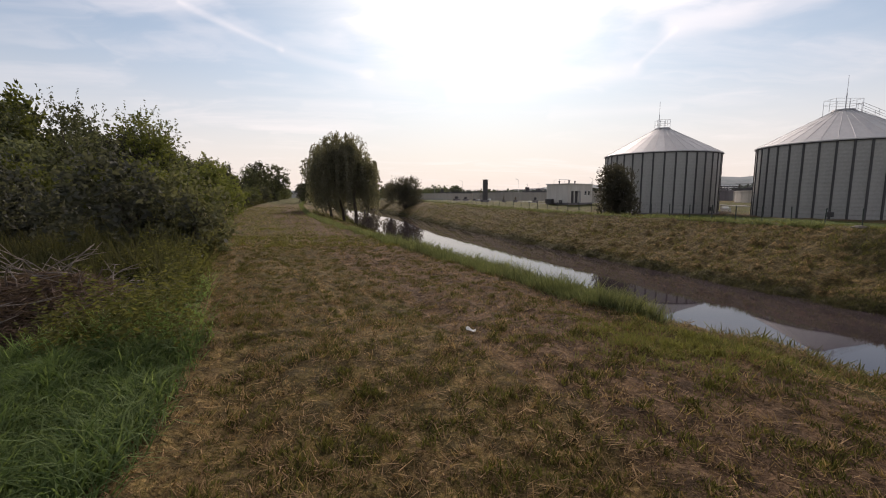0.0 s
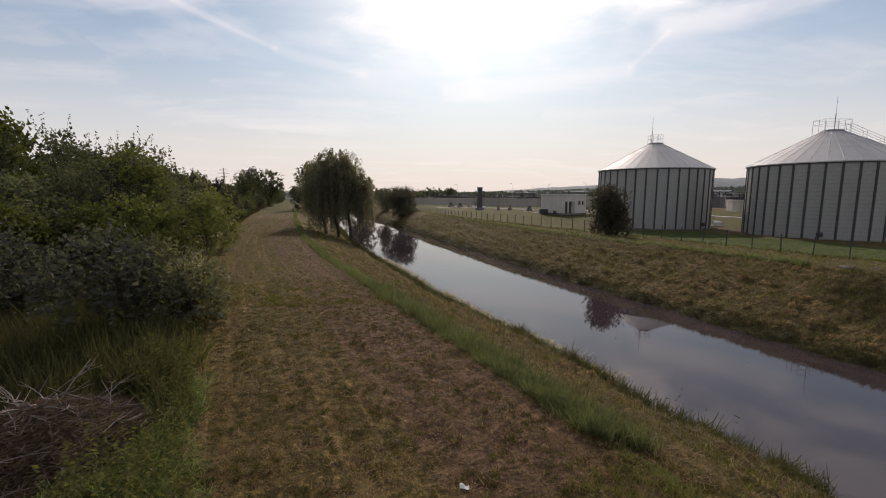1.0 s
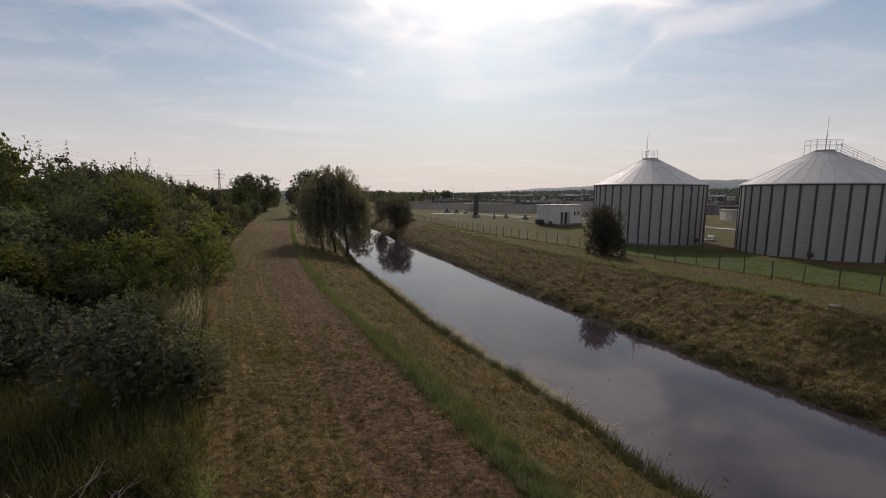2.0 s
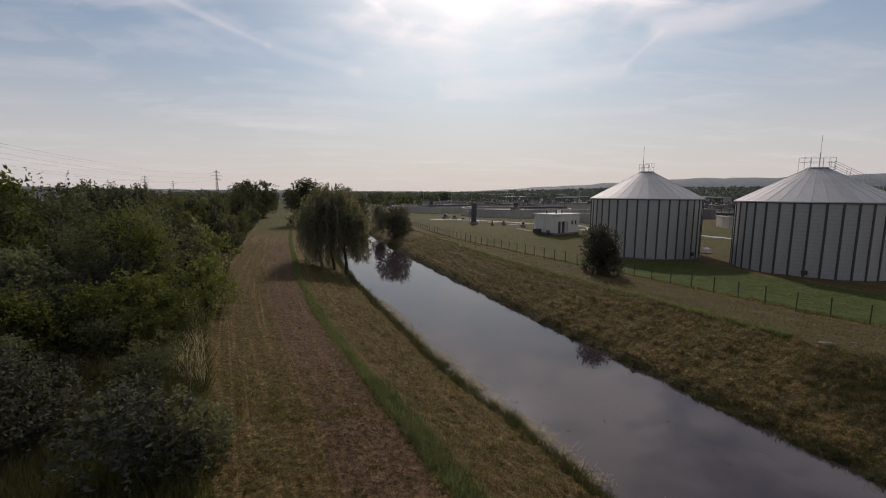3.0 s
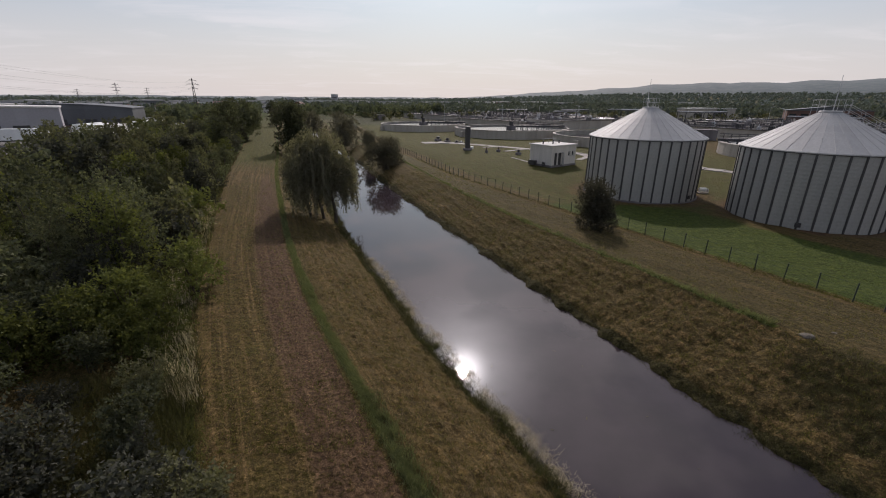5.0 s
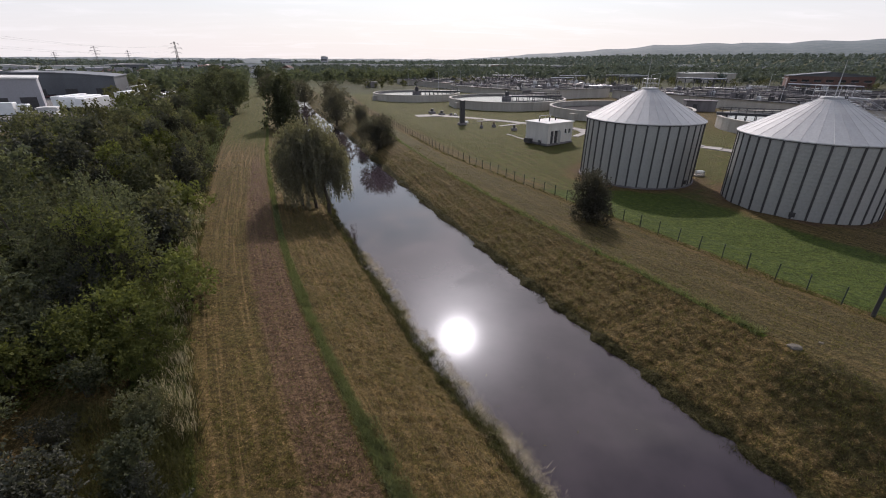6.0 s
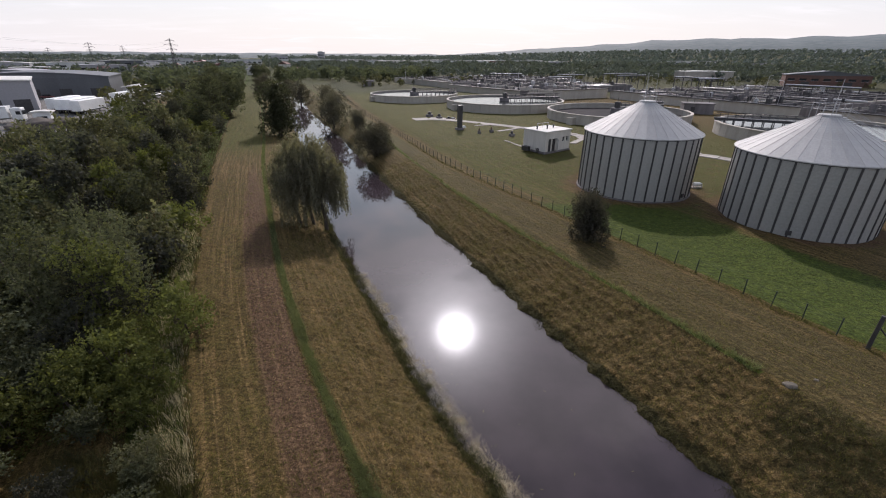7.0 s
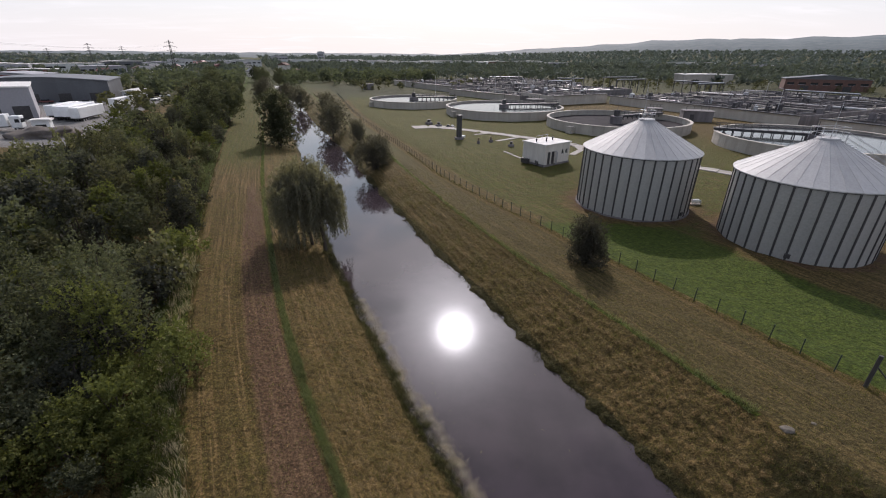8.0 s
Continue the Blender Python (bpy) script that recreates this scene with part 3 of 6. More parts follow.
    earth = np.where((X > PL) & (X < PR), (0.58 * bare + 0.16) * (1 - 0.8 * beyond), 0)
    for tx, ty in TANKS:
        d = np.hypot(X - tx, Y - ty)
        earth = np.maximum(earth, 0.62 * smooth01((9.3 - d) / 1.8))
        lush = lush * (1 - 0.9 * smooth01((9.0 - d) / 1.6))
    earth = np.maximum(earth, np.where((X > WL - 0.4) & (X < WR + 0.45), 0.9, 0)) * smooth01((330 - Y) / 30)
    # dark weeds at both water's edges, and a rough patch on the far bank
    fringe = smooth01((X - (WL - 0.95)) / 0.5) * smooth01((WL + 0.4 - X) / 0.3) + smooth01((X - (WR - 0.4)) / 0.3) * smooth01((WR + 1.25 - X) / 0.7)
    fringe = fringe * 0.72 * smooth01((150 - Y) / 60)
    rough_patch = smooth01((1.15 - np.hypot((X - PATCH[0]) / 3.1, (Y - PATCH[1]) / 4.2)) / 0.5)
    fringe = np.maximum(fringe, 0.52 * rough_patch * (X < RD + 0.8) * (X > WR))
    far = np.hypot(X, Y)
    field = smooth01((far - 160) / 90)
    field = np.where((X > PL) & (X < FE), field * (0.5 + 0.5 * smooth01((Y - 260) / 60)), field)
    yard = smooth01((line("path_left", Y) - 25 * K - X) / 6) * smooth01((Y - 80 * K) / 8) * smooth01((190 * K - Y) / 20) * smooth01((X + 190 * K) / 20)
    crest = np.where((X > RD) & (X < FE - 0.9), 1.0, 0.0) + np.where((X > WR + 0.4) & (X < RD), 0.25, 0.0)
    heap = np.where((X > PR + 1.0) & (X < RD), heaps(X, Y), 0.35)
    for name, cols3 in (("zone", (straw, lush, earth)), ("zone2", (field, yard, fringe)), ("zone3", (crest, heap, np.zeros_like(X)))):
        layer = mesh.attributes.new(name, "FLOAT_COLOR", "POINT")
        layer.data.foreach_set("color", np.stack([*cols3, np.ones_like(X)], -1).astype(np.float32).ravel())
    lane = mesh.uv_layers.new(name="lane")
    uv = np.stack([X - PR, Y], -1).reshape(-1, 2)
    lane.data.foreach_set("uv", uv[loops.ravel()].astype(np.float32).ravel())
    mesh.materials.append(MAT["turf"])
    tagged(new("ground", mesh), "mown grassy dyke, channel banks, lawn and fields", "ground", kind="structure")


# centres of the two tanks
# the rough dark-green patch on the far bank
PATCH = (19.2, 14.6)
TANKS = [(29.35, 56.7), (41.4, 44.0)]
build_ground()


def build_water():
    ys = np.concatenate([np.linspace(-69, 12, 22), np.arange(14, 70, 1.5), np.linspace(72, 322, 50)])
    wl, wr = line("water_left", ys), line("water_right", ys)
    bm = bmesh.new()
    last = None
    for y, a, b in zip(ys, wl, wr):
        lift = float(water_level(y))
        row = [bm.verts.new((a - 0.9, y, lift)), bm.verts.new((b + 0.9, y, lift))]
        if last:
            bm.faces.new((last[0], last[1], row[1], row[0]))
        last = row
    tagged(part("water", bm, "river"), "still dark water in a straight drainage channel", "water", kind="structure")


build_water()

# ---- the two tanks ----


def build_tank(x, y, base, first, turn):
    """A round steel tank: 36 panels with dark ribs, a cone roof of 36 sheets, a rail and a lightning rod."""
    z0 = base
    r, h, rise, count = 6.9, 7.55, 3.45, 36
    tank = empty("tank", x, y, z0, turn)
    tagged(tank, "round grey steel tank with dark vertical ribs and conical sheet roof", "tank", "tanks", "thing")
    step = 2 * math.pi / count

    def ring_point(radius, a, z):
        return (radius * math.cos(a), radius * math.sin(a), z)

    # one wall panel with shallow horizontal corrugations, shared by all
    bm = bmesh.new()
    rows, half = 40, step / 2 * 0.93
    last = None
    for k in range(rows + 1):
        z = 0.12 + (h - 0.12) * k / rows
        rr = r + 0.012 * (k % 2)
        row = [bm.verts.new(ring_point(rr, a, z)) for a in (-half, 0, half)]
        if last:
            for j in range(2):
                bm.faces.new((last[j], last[j + 1], row[j + 1], row[j]))
        last = row
    panel = finish(bm, "wall_panel", "cladding")
    bm = bmesh.new()
    add_box(bm, r + 0.01, 0, 0.05, 0.14, 0.19, h - 0.05, bevel=0.02)
    rib = finish(bm, "rib", "rib")
    # one roof sheet with a standing seam
    bm = bmesh.new()
    r_top, r_eave = 0.85, r + 0.22
    lap = step / 2 * 0.995
    for a0, a1, lift in ((-lap, lap, 0.0),):
        v = [bm.verts.new(ring_point(r_eave, a0, h - 0.04)), bm.verts.new(ring_point(r_eave, a1, h - 0.04)),
             bm.verts.new(ring_point(r_top, a1, h + rise)), bm.verts.new(ring_point(r_top, a0, h + rise)),
             bm.verts.new(ring_point(r_eave, a0, h - 0.14)), bm.verts.new(ring_point(r_eave, a1, h - 0.14))]
        bm.faces.new(v[:4])
        bm.faces.new((v[4], v[5], v[1], v[0]))
    slope = math.atan2(rise, r_eave - r_top)
    e0, e1 = Vector(ring_point(r_eave, lap, h - 0.03)), Vector(ring_point(r_top, lap, h + rise + 0.01))
    add_bar(bm, e0, e1, 0.014, 4)
    sheet = finish(bm, "roof_sheet", "roof_sheet")
    for k in range(count):
        a = math.degrees(step) * k
        for name, mesh, off in (("wall_panel", panel, 0.0), ("rib", rib, math.degrees(step) / 2), ("roof_sheet", sheet, 0.0)):
            ob = new(name, mesh)
            ob.parent = tank
            ob.matrix_basis = pose(0, 0, 0, 0, 0, a + off)
    bm = bmesh.new()
    add_ring(bm, 0, 0, -0.25, r - 0.6, r + 0.22, 0.34, 72)
    part("foundation_ring", bm, "old_concrete", tank, "stained concrete foundation ring")
    bm = bmesh.new()
    add_ring(bm, 0, 0, h - 0.22, r - 0.05, r + 0.10, 0.12, 72)
    part("eave_ring", bm, "rib", tank)
    bm = bmesh.new()
    bmesh.ops.create_cone(bm, cap_ends=True, segments=36, radius1=0.98, radius2=0.90, depth=0.14, matrix=pose(0, 0, h + rise + 0.05))
    part("roof_cap", bm, "roof_sheet", tank)
    # rail round the cap
    top = h + rise + 0.1
    side = 0.65 if first else 1.4
    corners = [(-side, -0.6), (side, -0.6), (side, 0.8), (-side, 0.8)]
    for i, (cx, cy) in enumerate(corners):
        nx, ny = corners[(i + 1) % 4]
        low = top - 0.1 - max(0.0, (math.hypot(cx, cy) - 0.8)) * math.tan(slope)
        mx, my = (cx + nx) / 2, (cy + ny) / 2
        for px, py, pz in ((cx, cy, low), (mx, my, top - 0.25)):
            bm = bmesh.new()
            add_bar(bm, (px, py, pz), (px, py, top + 1.05), 0.02)
            part("railing_post", bm, "galvanised", tank)
        for zz in (0.55, 1.05):
            bm = bmesh.new()
            add_bar(bm, (cx, cy, top + zz), (nx, ny, top + zz), 0.016)
            part("railing_bar", bm, "galvanised", tank)
    bm = bmesh.new()
    rod_x = -0.8 if first else -0.3
    add_bar(bm, (rod_x, -0.5, top - 0.15), (rod_x, -0.5, top + 1.6), 0.045)
    add_bar(bm, (rod_x, -0.5, top + 1.6), (rod_x, -0.5, top + 3.3), 0.02)
    part("lightning_rod", bm, "galvanised", tank)
    if not first:
        # stair rail running down the far side of the roof
        bm = bmesh.new()
        for off in (-0.35, 0.35):
            ends = []
            for s in (0.0, 0.25, 0.5, 0.75, 1.0):
                rr = 1.3 + (r - 1.2) * s
                zz = h + rise - (rr - r_top) * math.tan(slope)
                add_bar(bm, (rr, off, zz), (rr, off, zz + 1.0), 0.018)
                ends.append((rr, off, zz))
            for up in (0.5, 1.0):
                add_bar(bm, (ends[0][0], off, ends[0][2] + up), (ends[-1][0], off, ends[-1][2] + up), 0.018)
        for s in np.linspace(0, 1, 20):
            rr = 1.3 + (r - 1.2) * s
            zz = h + rise - (rr - r_top) * math.tan(slope) + 0.08
            add_box(bm, rr, 0, zz, 0.22, 0.7, 0.03)
        stair = part("roof_stair", bm, "galvanised", tank, "galvanised stair with handrails")
        stair.matrix_basis = pose(0, 0, 0, 0, 0, -20 - turn)
    # small hatch at the foot
    bm = bmesh.new()
    add_box(bm, r + 0.08, 0, 0.38, 0.14, 0.5, 0.46, bevel=0.02)
    add_box(bm, r + 0.16, 0, 0.44, 0.05, 0.38, 0.34, bevel=0.01)
    hatch = part("hatch", bm, "dark_steel", tank, "dark square hatch")
    hatch.matrix_basis = pose(0, 0, 0, 0, 0, (-133 if not first else -60) - turn)
    return tank


tank_1 = build_tank(*TANKS[0], -0.62, True, 1.85)
tank_2 = build_tank(*TANKS[1], -0.78, False, 1.3)


def build_valve(x, y):
    """The pale pump and pipe between the tanks."""
    z = ground_at(x, y)
    pump = tagged(empty("pump", x, y, z), "pale pump with a bent pipe beside the tank", "pump", kind="thing")
    bm = bmesh.new()
    add_box(bm, 0, 0, 0, 1.3, 0.8, 0.16, bevel=0.02)
    part("base_slab", bm, "concrete", pump)
    bm = bmesh.new()
    add_bar(bm, (-0.45, 0, 0.5), (0.45, 0, 0.5), 0.26, 12)
    add_bar(bm, (-0.3, 0, 0.16), (-0.3, 0, 0.5), 0.1)
    add_bar(bm, (0.3, 0, 0.16), (0.3, 0, 0.5), 0.1)
    part("motor", bm, "white_paint", pump, "white motor housing")
    bm = bmesh.new()
    add_bar(bm, (0.45, 0, 0.5), (0.75, 0, 0.5), 0.12)
    add_bar(bm, (0.75, 0, 0.5), (0.75, 0, 0.0), 0.12)
    part("pipe", bm, "galvanised", pump)


build_valve(38.0, 56.0)


def build_marker(x, y):
    z = ground_at(x, y)
    box = tagged(empty("control_box", x, y, z), "small white control box on a post", "control box", kind="thing")
    bm = bmesh.new()
    add_bar(bm, (0, 0, 0), (0, 0, 1.0), 0.05)
    part("post", bm, "galvanised", box)
    bm = bmesh.new()
    add_box(bm, 0, 0, 0.95, 0.55, 0.3, 0.6, bevel=0.02)
    part("housing", bm, "white_paint", box)


build_marker(38.6, 59.5)


# ---- the pump house ----


def build_hut():
    ax, ay = 22.45, 75.0   # nearest corner
    turn_long = math.degrees(math.atan2(78.4 - 75.2, 27.7 - 22.75))
    hut = tagged(empty("pump_house", ax, ay, 0.2, turn_long), "small white flat-roofed pump house with dark openings", "building", kind="thing")
    L, W, H = 6.5, 5.2, 3.45
    t = 0.25
    doors = [(0.75, 0.75, 2.2, 0.05), (1.75, 0.85, 2.2, 0.05)]
    wins = [(4.4, 0.6, 0.9, 1.5), (5.4, 0.6, 0.9, 1.5)]
    # long front wall with true openings
    bm = bmesh.new()
    cuts = sorted([(a, a + w, b, b + hh) for a, w, hh, b in doors + wins])
    x = 0.0
    for a, b, lo, hi in cuts:
        add_box(bm, (x + a) / 2, t / 2, 0, a - x, t, H)
        if lo > 0.06:
            add_box(bm, (a + b) / 2, t / 2, 0, b - a, t, lo)
        add_box(bm, (a + b) / 2, t / 2, hi, b - a, t, H - hi)
        x = b
    add_box(bm, (x + L) / 2, t / 2, 0, L - x, t, H)
    bmesh.ops.remove_doubles(bm, verts=bm.verts, dist=0.0005)
    part("front_wall", bm, "plaster", hut)
    for name, x0, y0, sx, sy in (("back_wall", L / 2, W - t / 2, L, t), ("end_wall", t / 2, W / 2, t, W - 2 * t), ("end_wall", L - t / 2, W / 2, t, W - 2 * t)):
        bm = bmesh.new()
        add_box(bm, x0, y0, 0, sx, sy, H)
        part(name, bm, "plaster", hut)
    bm = bmesh.new()
    add_box(bm, L / 2, W / 2, H, L + 0.35, W + 0.35, 0.16, bevel=0.02)
    part("roof", bm, "roof_felt", hut, "pale flat roof")
    bm = bmesh.new()
    add_box(bm, L / 2, -0.05, -0.2, L + 0.3, 0.1, 0.35)
    add_box(bm, -0.05, W / 2, -0.2, 0.1, W, 0.35)
    part("plinth", bm, "old_concrete", hut)
    bm = bmesh.new()
    add_box(bm, L / 2, W / 2, -0.3, L, W, 0.3)
    part("floor_slab", bm, "old_concrete", hut)
    for a, w, hh, b in doors:
        bm = bmesh.new()
        add_box(bm, a + w / 2, t * 0.6, b, w - 0.01, 0.06, hh - 0.01)
        door = part("door", bm, "dark_steel", hut, "dark steel door")
        bm = bmesh.new()
        add_bar(bm, (a + w - 0.12, t * 0.6 - 0.07, 1.05), (a + w - 0.02, t * 0.6 - 0.07, 1.05), 0.015)
        part("handle", bm, "galvanised", door)
    for a, w, hh, b in wins:
        bm = bmesh.new()
        for sx, sz, ww, h2 in ((0.03, 0, 0.06, hh), (w - 0.03, 0, 0.06, hh), (w / 2, 0, w - 0.12, 0.06), (w / 2, hh - 0.06, w - 0.12, 0.06)):
            add_box(bm, a + sx, t * 0.55, b + sz, ww, 0.07, h2)
        window = part("window", bm, "white_paint", hut)
        bm = bmesh.new()
        add_box(bm, a + w / 2, t * 0.6, b + 0.06, w - 0.12, 0.02, hh - 0.12)
        part("pane", bm, "glass", window)
    # pipes at the wall, vents and rails on the roof
    for px in (2.75, 3.05):
        bm = bmesh.new()
        add_bar(bm, (px, -0.22, 0.0), (px, -0.22, 2.0), 0.07)
        add_bar(bm, (px, -0.22, 2.0), (px - 0.3, -0.22, 2.25), 0.07)
        add_bar(bm, (px - 0.3, -0.22, 2.25), (px - 0.3, 0.02, 2.25), 0.07)
        part("pipe", bm, "galvanised", hut)
    for vx, vy, hh in ((0.9, 3.0, 0.55), (2.6, 2.2, 0.7), (4.7, 2.6, 0.6)):
        bm = bmesh.new()
        add_bar(bm, (vx, vy, H + 0.16), (vx, vy, H + hh), 0.12, 8)
        add_bar(bm, (vx, vy, H + hh), (vx, vy, H + hh + 0.14), 0.22, 8, 0.12)
        part("roof_vent", bm, "dark_steel", hut)
    bm = bmesh.new()
    for vx in (1.6, 3.0, 4.4):
        add_bar(bm, (vx, 3.6, H + 0.16), (vx, 3.6, H + 1.0), 0.03)
    add_bar(bm, (1.4, 3.6, H + 1.0), (4.6, 3.6, H + 1.0), 0.035)
    part("roof_frame", bm, "galvanised", hut)
    bm = bmesh.new()
    add_box(bm, -0.9, 3.6, 0.0, 0.7, 1.5, 0.8, bevel=0.03)
    part("cooling_unit", bm, "dark_steel", hut, "dark cooling unit")
    bm = bmesh.new()
    for k in range(3):
        add_bar(bm, (-0.3 - 0.25 * k, 1.2, 0.0), (-0.05, 1.4 + 0.3 * k, 0.55), 0.09)
    part("floor_pipe", bm, "dark_steel", hut)


build_hut()


# ---- paved ways and small works beside the pump house ----


def slab_way(name, points, width, label, lift=0.03):
    """A concrete way made of slabs, each a piece of its own."""
    way = tagged(empty(name, points[0][0] * K, points[0][1] * K, 0), label, "pavement", kind="structure")
    base = Vector((points[0][0] * K, points[0][1] * K, 0))
    for (x0, y0), (x1, y1) in zip(points[:-1], points[1:]):
        a, b = Vector((x0 * K, y0 * K, 0)), Vector((x1 * K, y1 * K, 0))
        d = b - a
        count = max(1, round(d.length / 3.0))
        turn = math.degrees(math.atan2(d.y, d.x))
        for k in range(count):
            c = a + d * ((k + 0.5) / count)
            bm = bmesh.new()
            add_box(bm, 0, 0, -0.2, d.length / count - 0.03, width, 0.2, bevel=0.015)
            ob = part("slab", bm, "paving", way)
            ob.matrix_basis = Matrix.Translation(c - base + Vector((0, 0, max(ground_at(c.x + u, c.y + v) for u in (-1, 0, 1) for v in (-1, 0, 1)) + lift))) @ pose(0, 0, 0, 0, 0, turn)


slab_way("pavement_main", [(3.0, 104.6), (12, 99.5), (20.0, 92.6), (28.3, 83.5), (36, 73.5), (43.5, 64.5), (52, 55), (66, 44)], 2.6, "pale concrete service way across the lawn")
slab_way("pavement_apron", [(-0.6, 103.6), (3.0, 104.6), (9.0, 103.4)], 4.6, "pale concrete apron at the end of the way")
slab_way("pavement_step", [(12.5, 93.5), (17.5, 96.0)], 1.0, "narrow concrete footway")
slab_way("pavement_strip", [(16.0, 86.0), (22.5, 91.0)], 1.0, "narrow concrete footway")
slab_way("pavement_edge", [(15.5, 76.0), (17.3, 71.0)], 0.5, "narrow concrete gutter")
slab_way("pavement_door", [(26.5, 73.0), (29.8, 77.5), (30.0, 82.0)], 1.2, "narrow concrete way at the pump house")


def build_column(x, y):
    z = ground_at(x, y) - 0.05
    column = tagged(empty("vent_column", x, y, z, 20), "tall dark square steel vent column on a block", "column", kind="thing")
    bm = bmesh.new()
    add_box(bm, 0, 0, 0, 1.7, 1.4, 0.5, bevel=0.03)
    part("base_block", bm, "old_concrete", column)
    bm = bmesh.new()
    add_box(bm, 0, 0, 0.5, 0.95, 0.95, 4.75, bevel=0.03)
    part("shaft", bm, "dark_steel", column)
    bm = bmesh.new()
    add_box(bm, 0, 0, 5.25, 1.1, 1.1, 0.12, bevel=0.02)
    part("cap", bm, "dark_steel", column)
    for k in range(4):
        bm = bmesh.new()
        add_box(bm, 0, 0, 1.3 + k * 1.05, 1.0, 1.0, 0.06)
        part("band", bm, "rib", column)
    bm = bmesh.new()
    add_box(bm, 1.15, 0.1, 0.35, 0.7, 0.6, 0.45, bevel=0.02)
    add_bar(bm, (0.4, 0.1, 0.6), (1.0, 0.1, 0.6), 0.08)
    part("duct", bm, "white_paint", column, "pale duct")


build_column(10.03, 101.5)


def build_manhole(x, y, s, h, stuff):
    z = ground_at(x, y) - 0.05
    ob = tagged(empty("valve_chamber", x, y, z, 25), "squat dark valve chamber on the lawn", "valve chamber", "valve chambers", "thing")
    bm = bmesh.new()
    add_box(bm, 0, 0, 0, s, s, h * 0.5, bevel=0.03)
    part("chamber", bm, "old_concrete", ob)
    bm = bmesh.new()
    add_bar(bm, (0, 0, h * 0.5), (0, 0, h), s * 0.28, 10)
    add_bar(bm, (-s * 0.4, 0, h * 0.8), (s * 0.4, 0, h * 0.8), s * 0.1, 8)
    part("valve", bm, stuff, ob)


for mx, my, s, h, stuff in ((3.2, 108.5, 1.5, 1.3, "dark_steel"), (5.4, 105.0, 1.3, 1.2, "dark_steel"), (7.6, 104.2, 1.0, 0.7, "dark_steel"), (8.6, 103.9, 0.9, 0.6, "white_paint"),
                            (14.6, 85.0, 0.7, 1.2, "wood"), (17.6, 80.3, 0.9, 1.1, "dark_steel"), (12.0, 83.5, 0.5, 1.3, "wood")):
    build_manhole(mx * K, my * K, s, h, stuff)


# ---- round settling basins ----


def build_clarifier(x, y, r, h, wet, arm):
    z = ground_at(x, y) - 0.1
    basin = tagged(empty("settling_basin", x, y, z), "round concrete settling basin with a scraper bridge" if wet else "round concrete settling basin, drained dark, with a bridge", "basin", "settling basins", "thing")
    sides = 40
    bm = bmesh.new()
    # one bay of the ring wall, shared
    a0, a1 = -math.pi / sides * 0.997, math.pi / sides * 0.997
    for ri, ro, z0, z1 in ((r - 0.45, r, 0.0, h - 0.22), (r - 0.6, r + 0.14, h - 0.22, h)):
        v = []
        for zz in (z0, z1):
            for rr, a in ((ri, a0), (ro, a0), (ro, a1), (ri, a1)):
                v.append(bm.verts.new((rr * math.cos(a), rr * math.sin(a), zz)))
        for f in ((3, 2, 1, 0), (4, 5, 6, 7), (0, 1, 5, 4), (1, 2, 6, 5), (2, 3, 7, 6), (3, 0, 4, 7)):
            bm.faces.new([v[i] for i in f])
    bay = finish(bm, "wall_bay", "concrete")
    for k in range(sides):
        ob = new("wall_bay", bay)
        ob.parent = basin
        ob.matrix_basis = pose(0, 0, 0, 0, 0, 360 / sides * k)
    bm = bmesh.new()
    bmesh.ops.create_circle(bm, cap_ends=True, segments=64, radius=r - 0.4, matrix=pose(0, 0, h - (0.55 if wet else 1.5)))
    part("basin_water", bm, "pool" if wet else "sludge", basin)
    if wet:
        bm = bmesh.new()
        add_ring(bm, 0, 0, 0.2, r - 2.1, r - 1.9, h - 0.6, 56)
        part("weir", bm, "old_concrete", basin)
    bm = bmesh.new()
    bmesh.ops.create_cone(bm, cap_ends=True, segments=24, radius1=1.6, radius2=1.6, depth=h + 0.4, matrix=pose(0, 0, (h + 0.4) / 2))
    part("centre_drum", bm, "old_concrete", basin)
    turn = pose(0, 0, 0, 0, 0, arm)
    bm = bmesh.new()
    add_box(bm, r / 2, 0, h + 0.35, r + 0.6, 1.3, 0.22)
    for off in (-0.6, 0.6):
        add_box(bm, r / 2, off, h + 0.05, r + 0.4, 0.12, 0.32)
    deck = part("bridge", bm, "dark_steel", basin, "dark steel scraper bridge")
    deck.matrix_basis = turn
    bm = bmesh.new()
    for k in range(12):
        u = r * (k + 0.5) / 12
        for off in (-0.6, 0.6):
            add_bar(bm, (u, off, h + 0.57), (u, off, h + 1.6), 0.045)
    for off in (-0.6, 0.6):
        for zz in (1.1, 1.6):
            add_bar(bm, (0, off, h + zz), (r, off, h + zz), 0.04)
    rail = part("railing", bm, "dark_steel", basin)
    rail.matrix_basis = turn
    bm = bmesh.new()
    add_bar(bm, (0, -0.9, h - 0.6), (0, -0.75, h + 0.3), 0.11)
    scraper = finish(bm, "scraper_arm", "dark_steel")
    for k in range(9):
        for flip in (0, 180):
            ob = new("scraper_arm", scraper)
            ob.parent = basin
            ob.matrix_basis = turn @ pose(r * (k + 1.0) / 10, 0, 0, 0, 0, flip)
    bm = bmesh.new()
    add_box(bm, 0.0, 0, h + 0.57, 1.2, 1.1, 1.4, bevel=0.04)
    add_bar(bm, (0, 0, h + 1.9), (0, 0, h + 3.2), 0.06)
    gear = part("drive", bm, "dark_steel", basin)
    gear.matrix_basis = turn
    bm = bmesh.new()
    add_box(bm, r + 0.5, 0, 0, 1.4, 1.8, h * 0.7, bevel=0.03)
    box = part("outlet_chamber", bm, "concrete", basin)
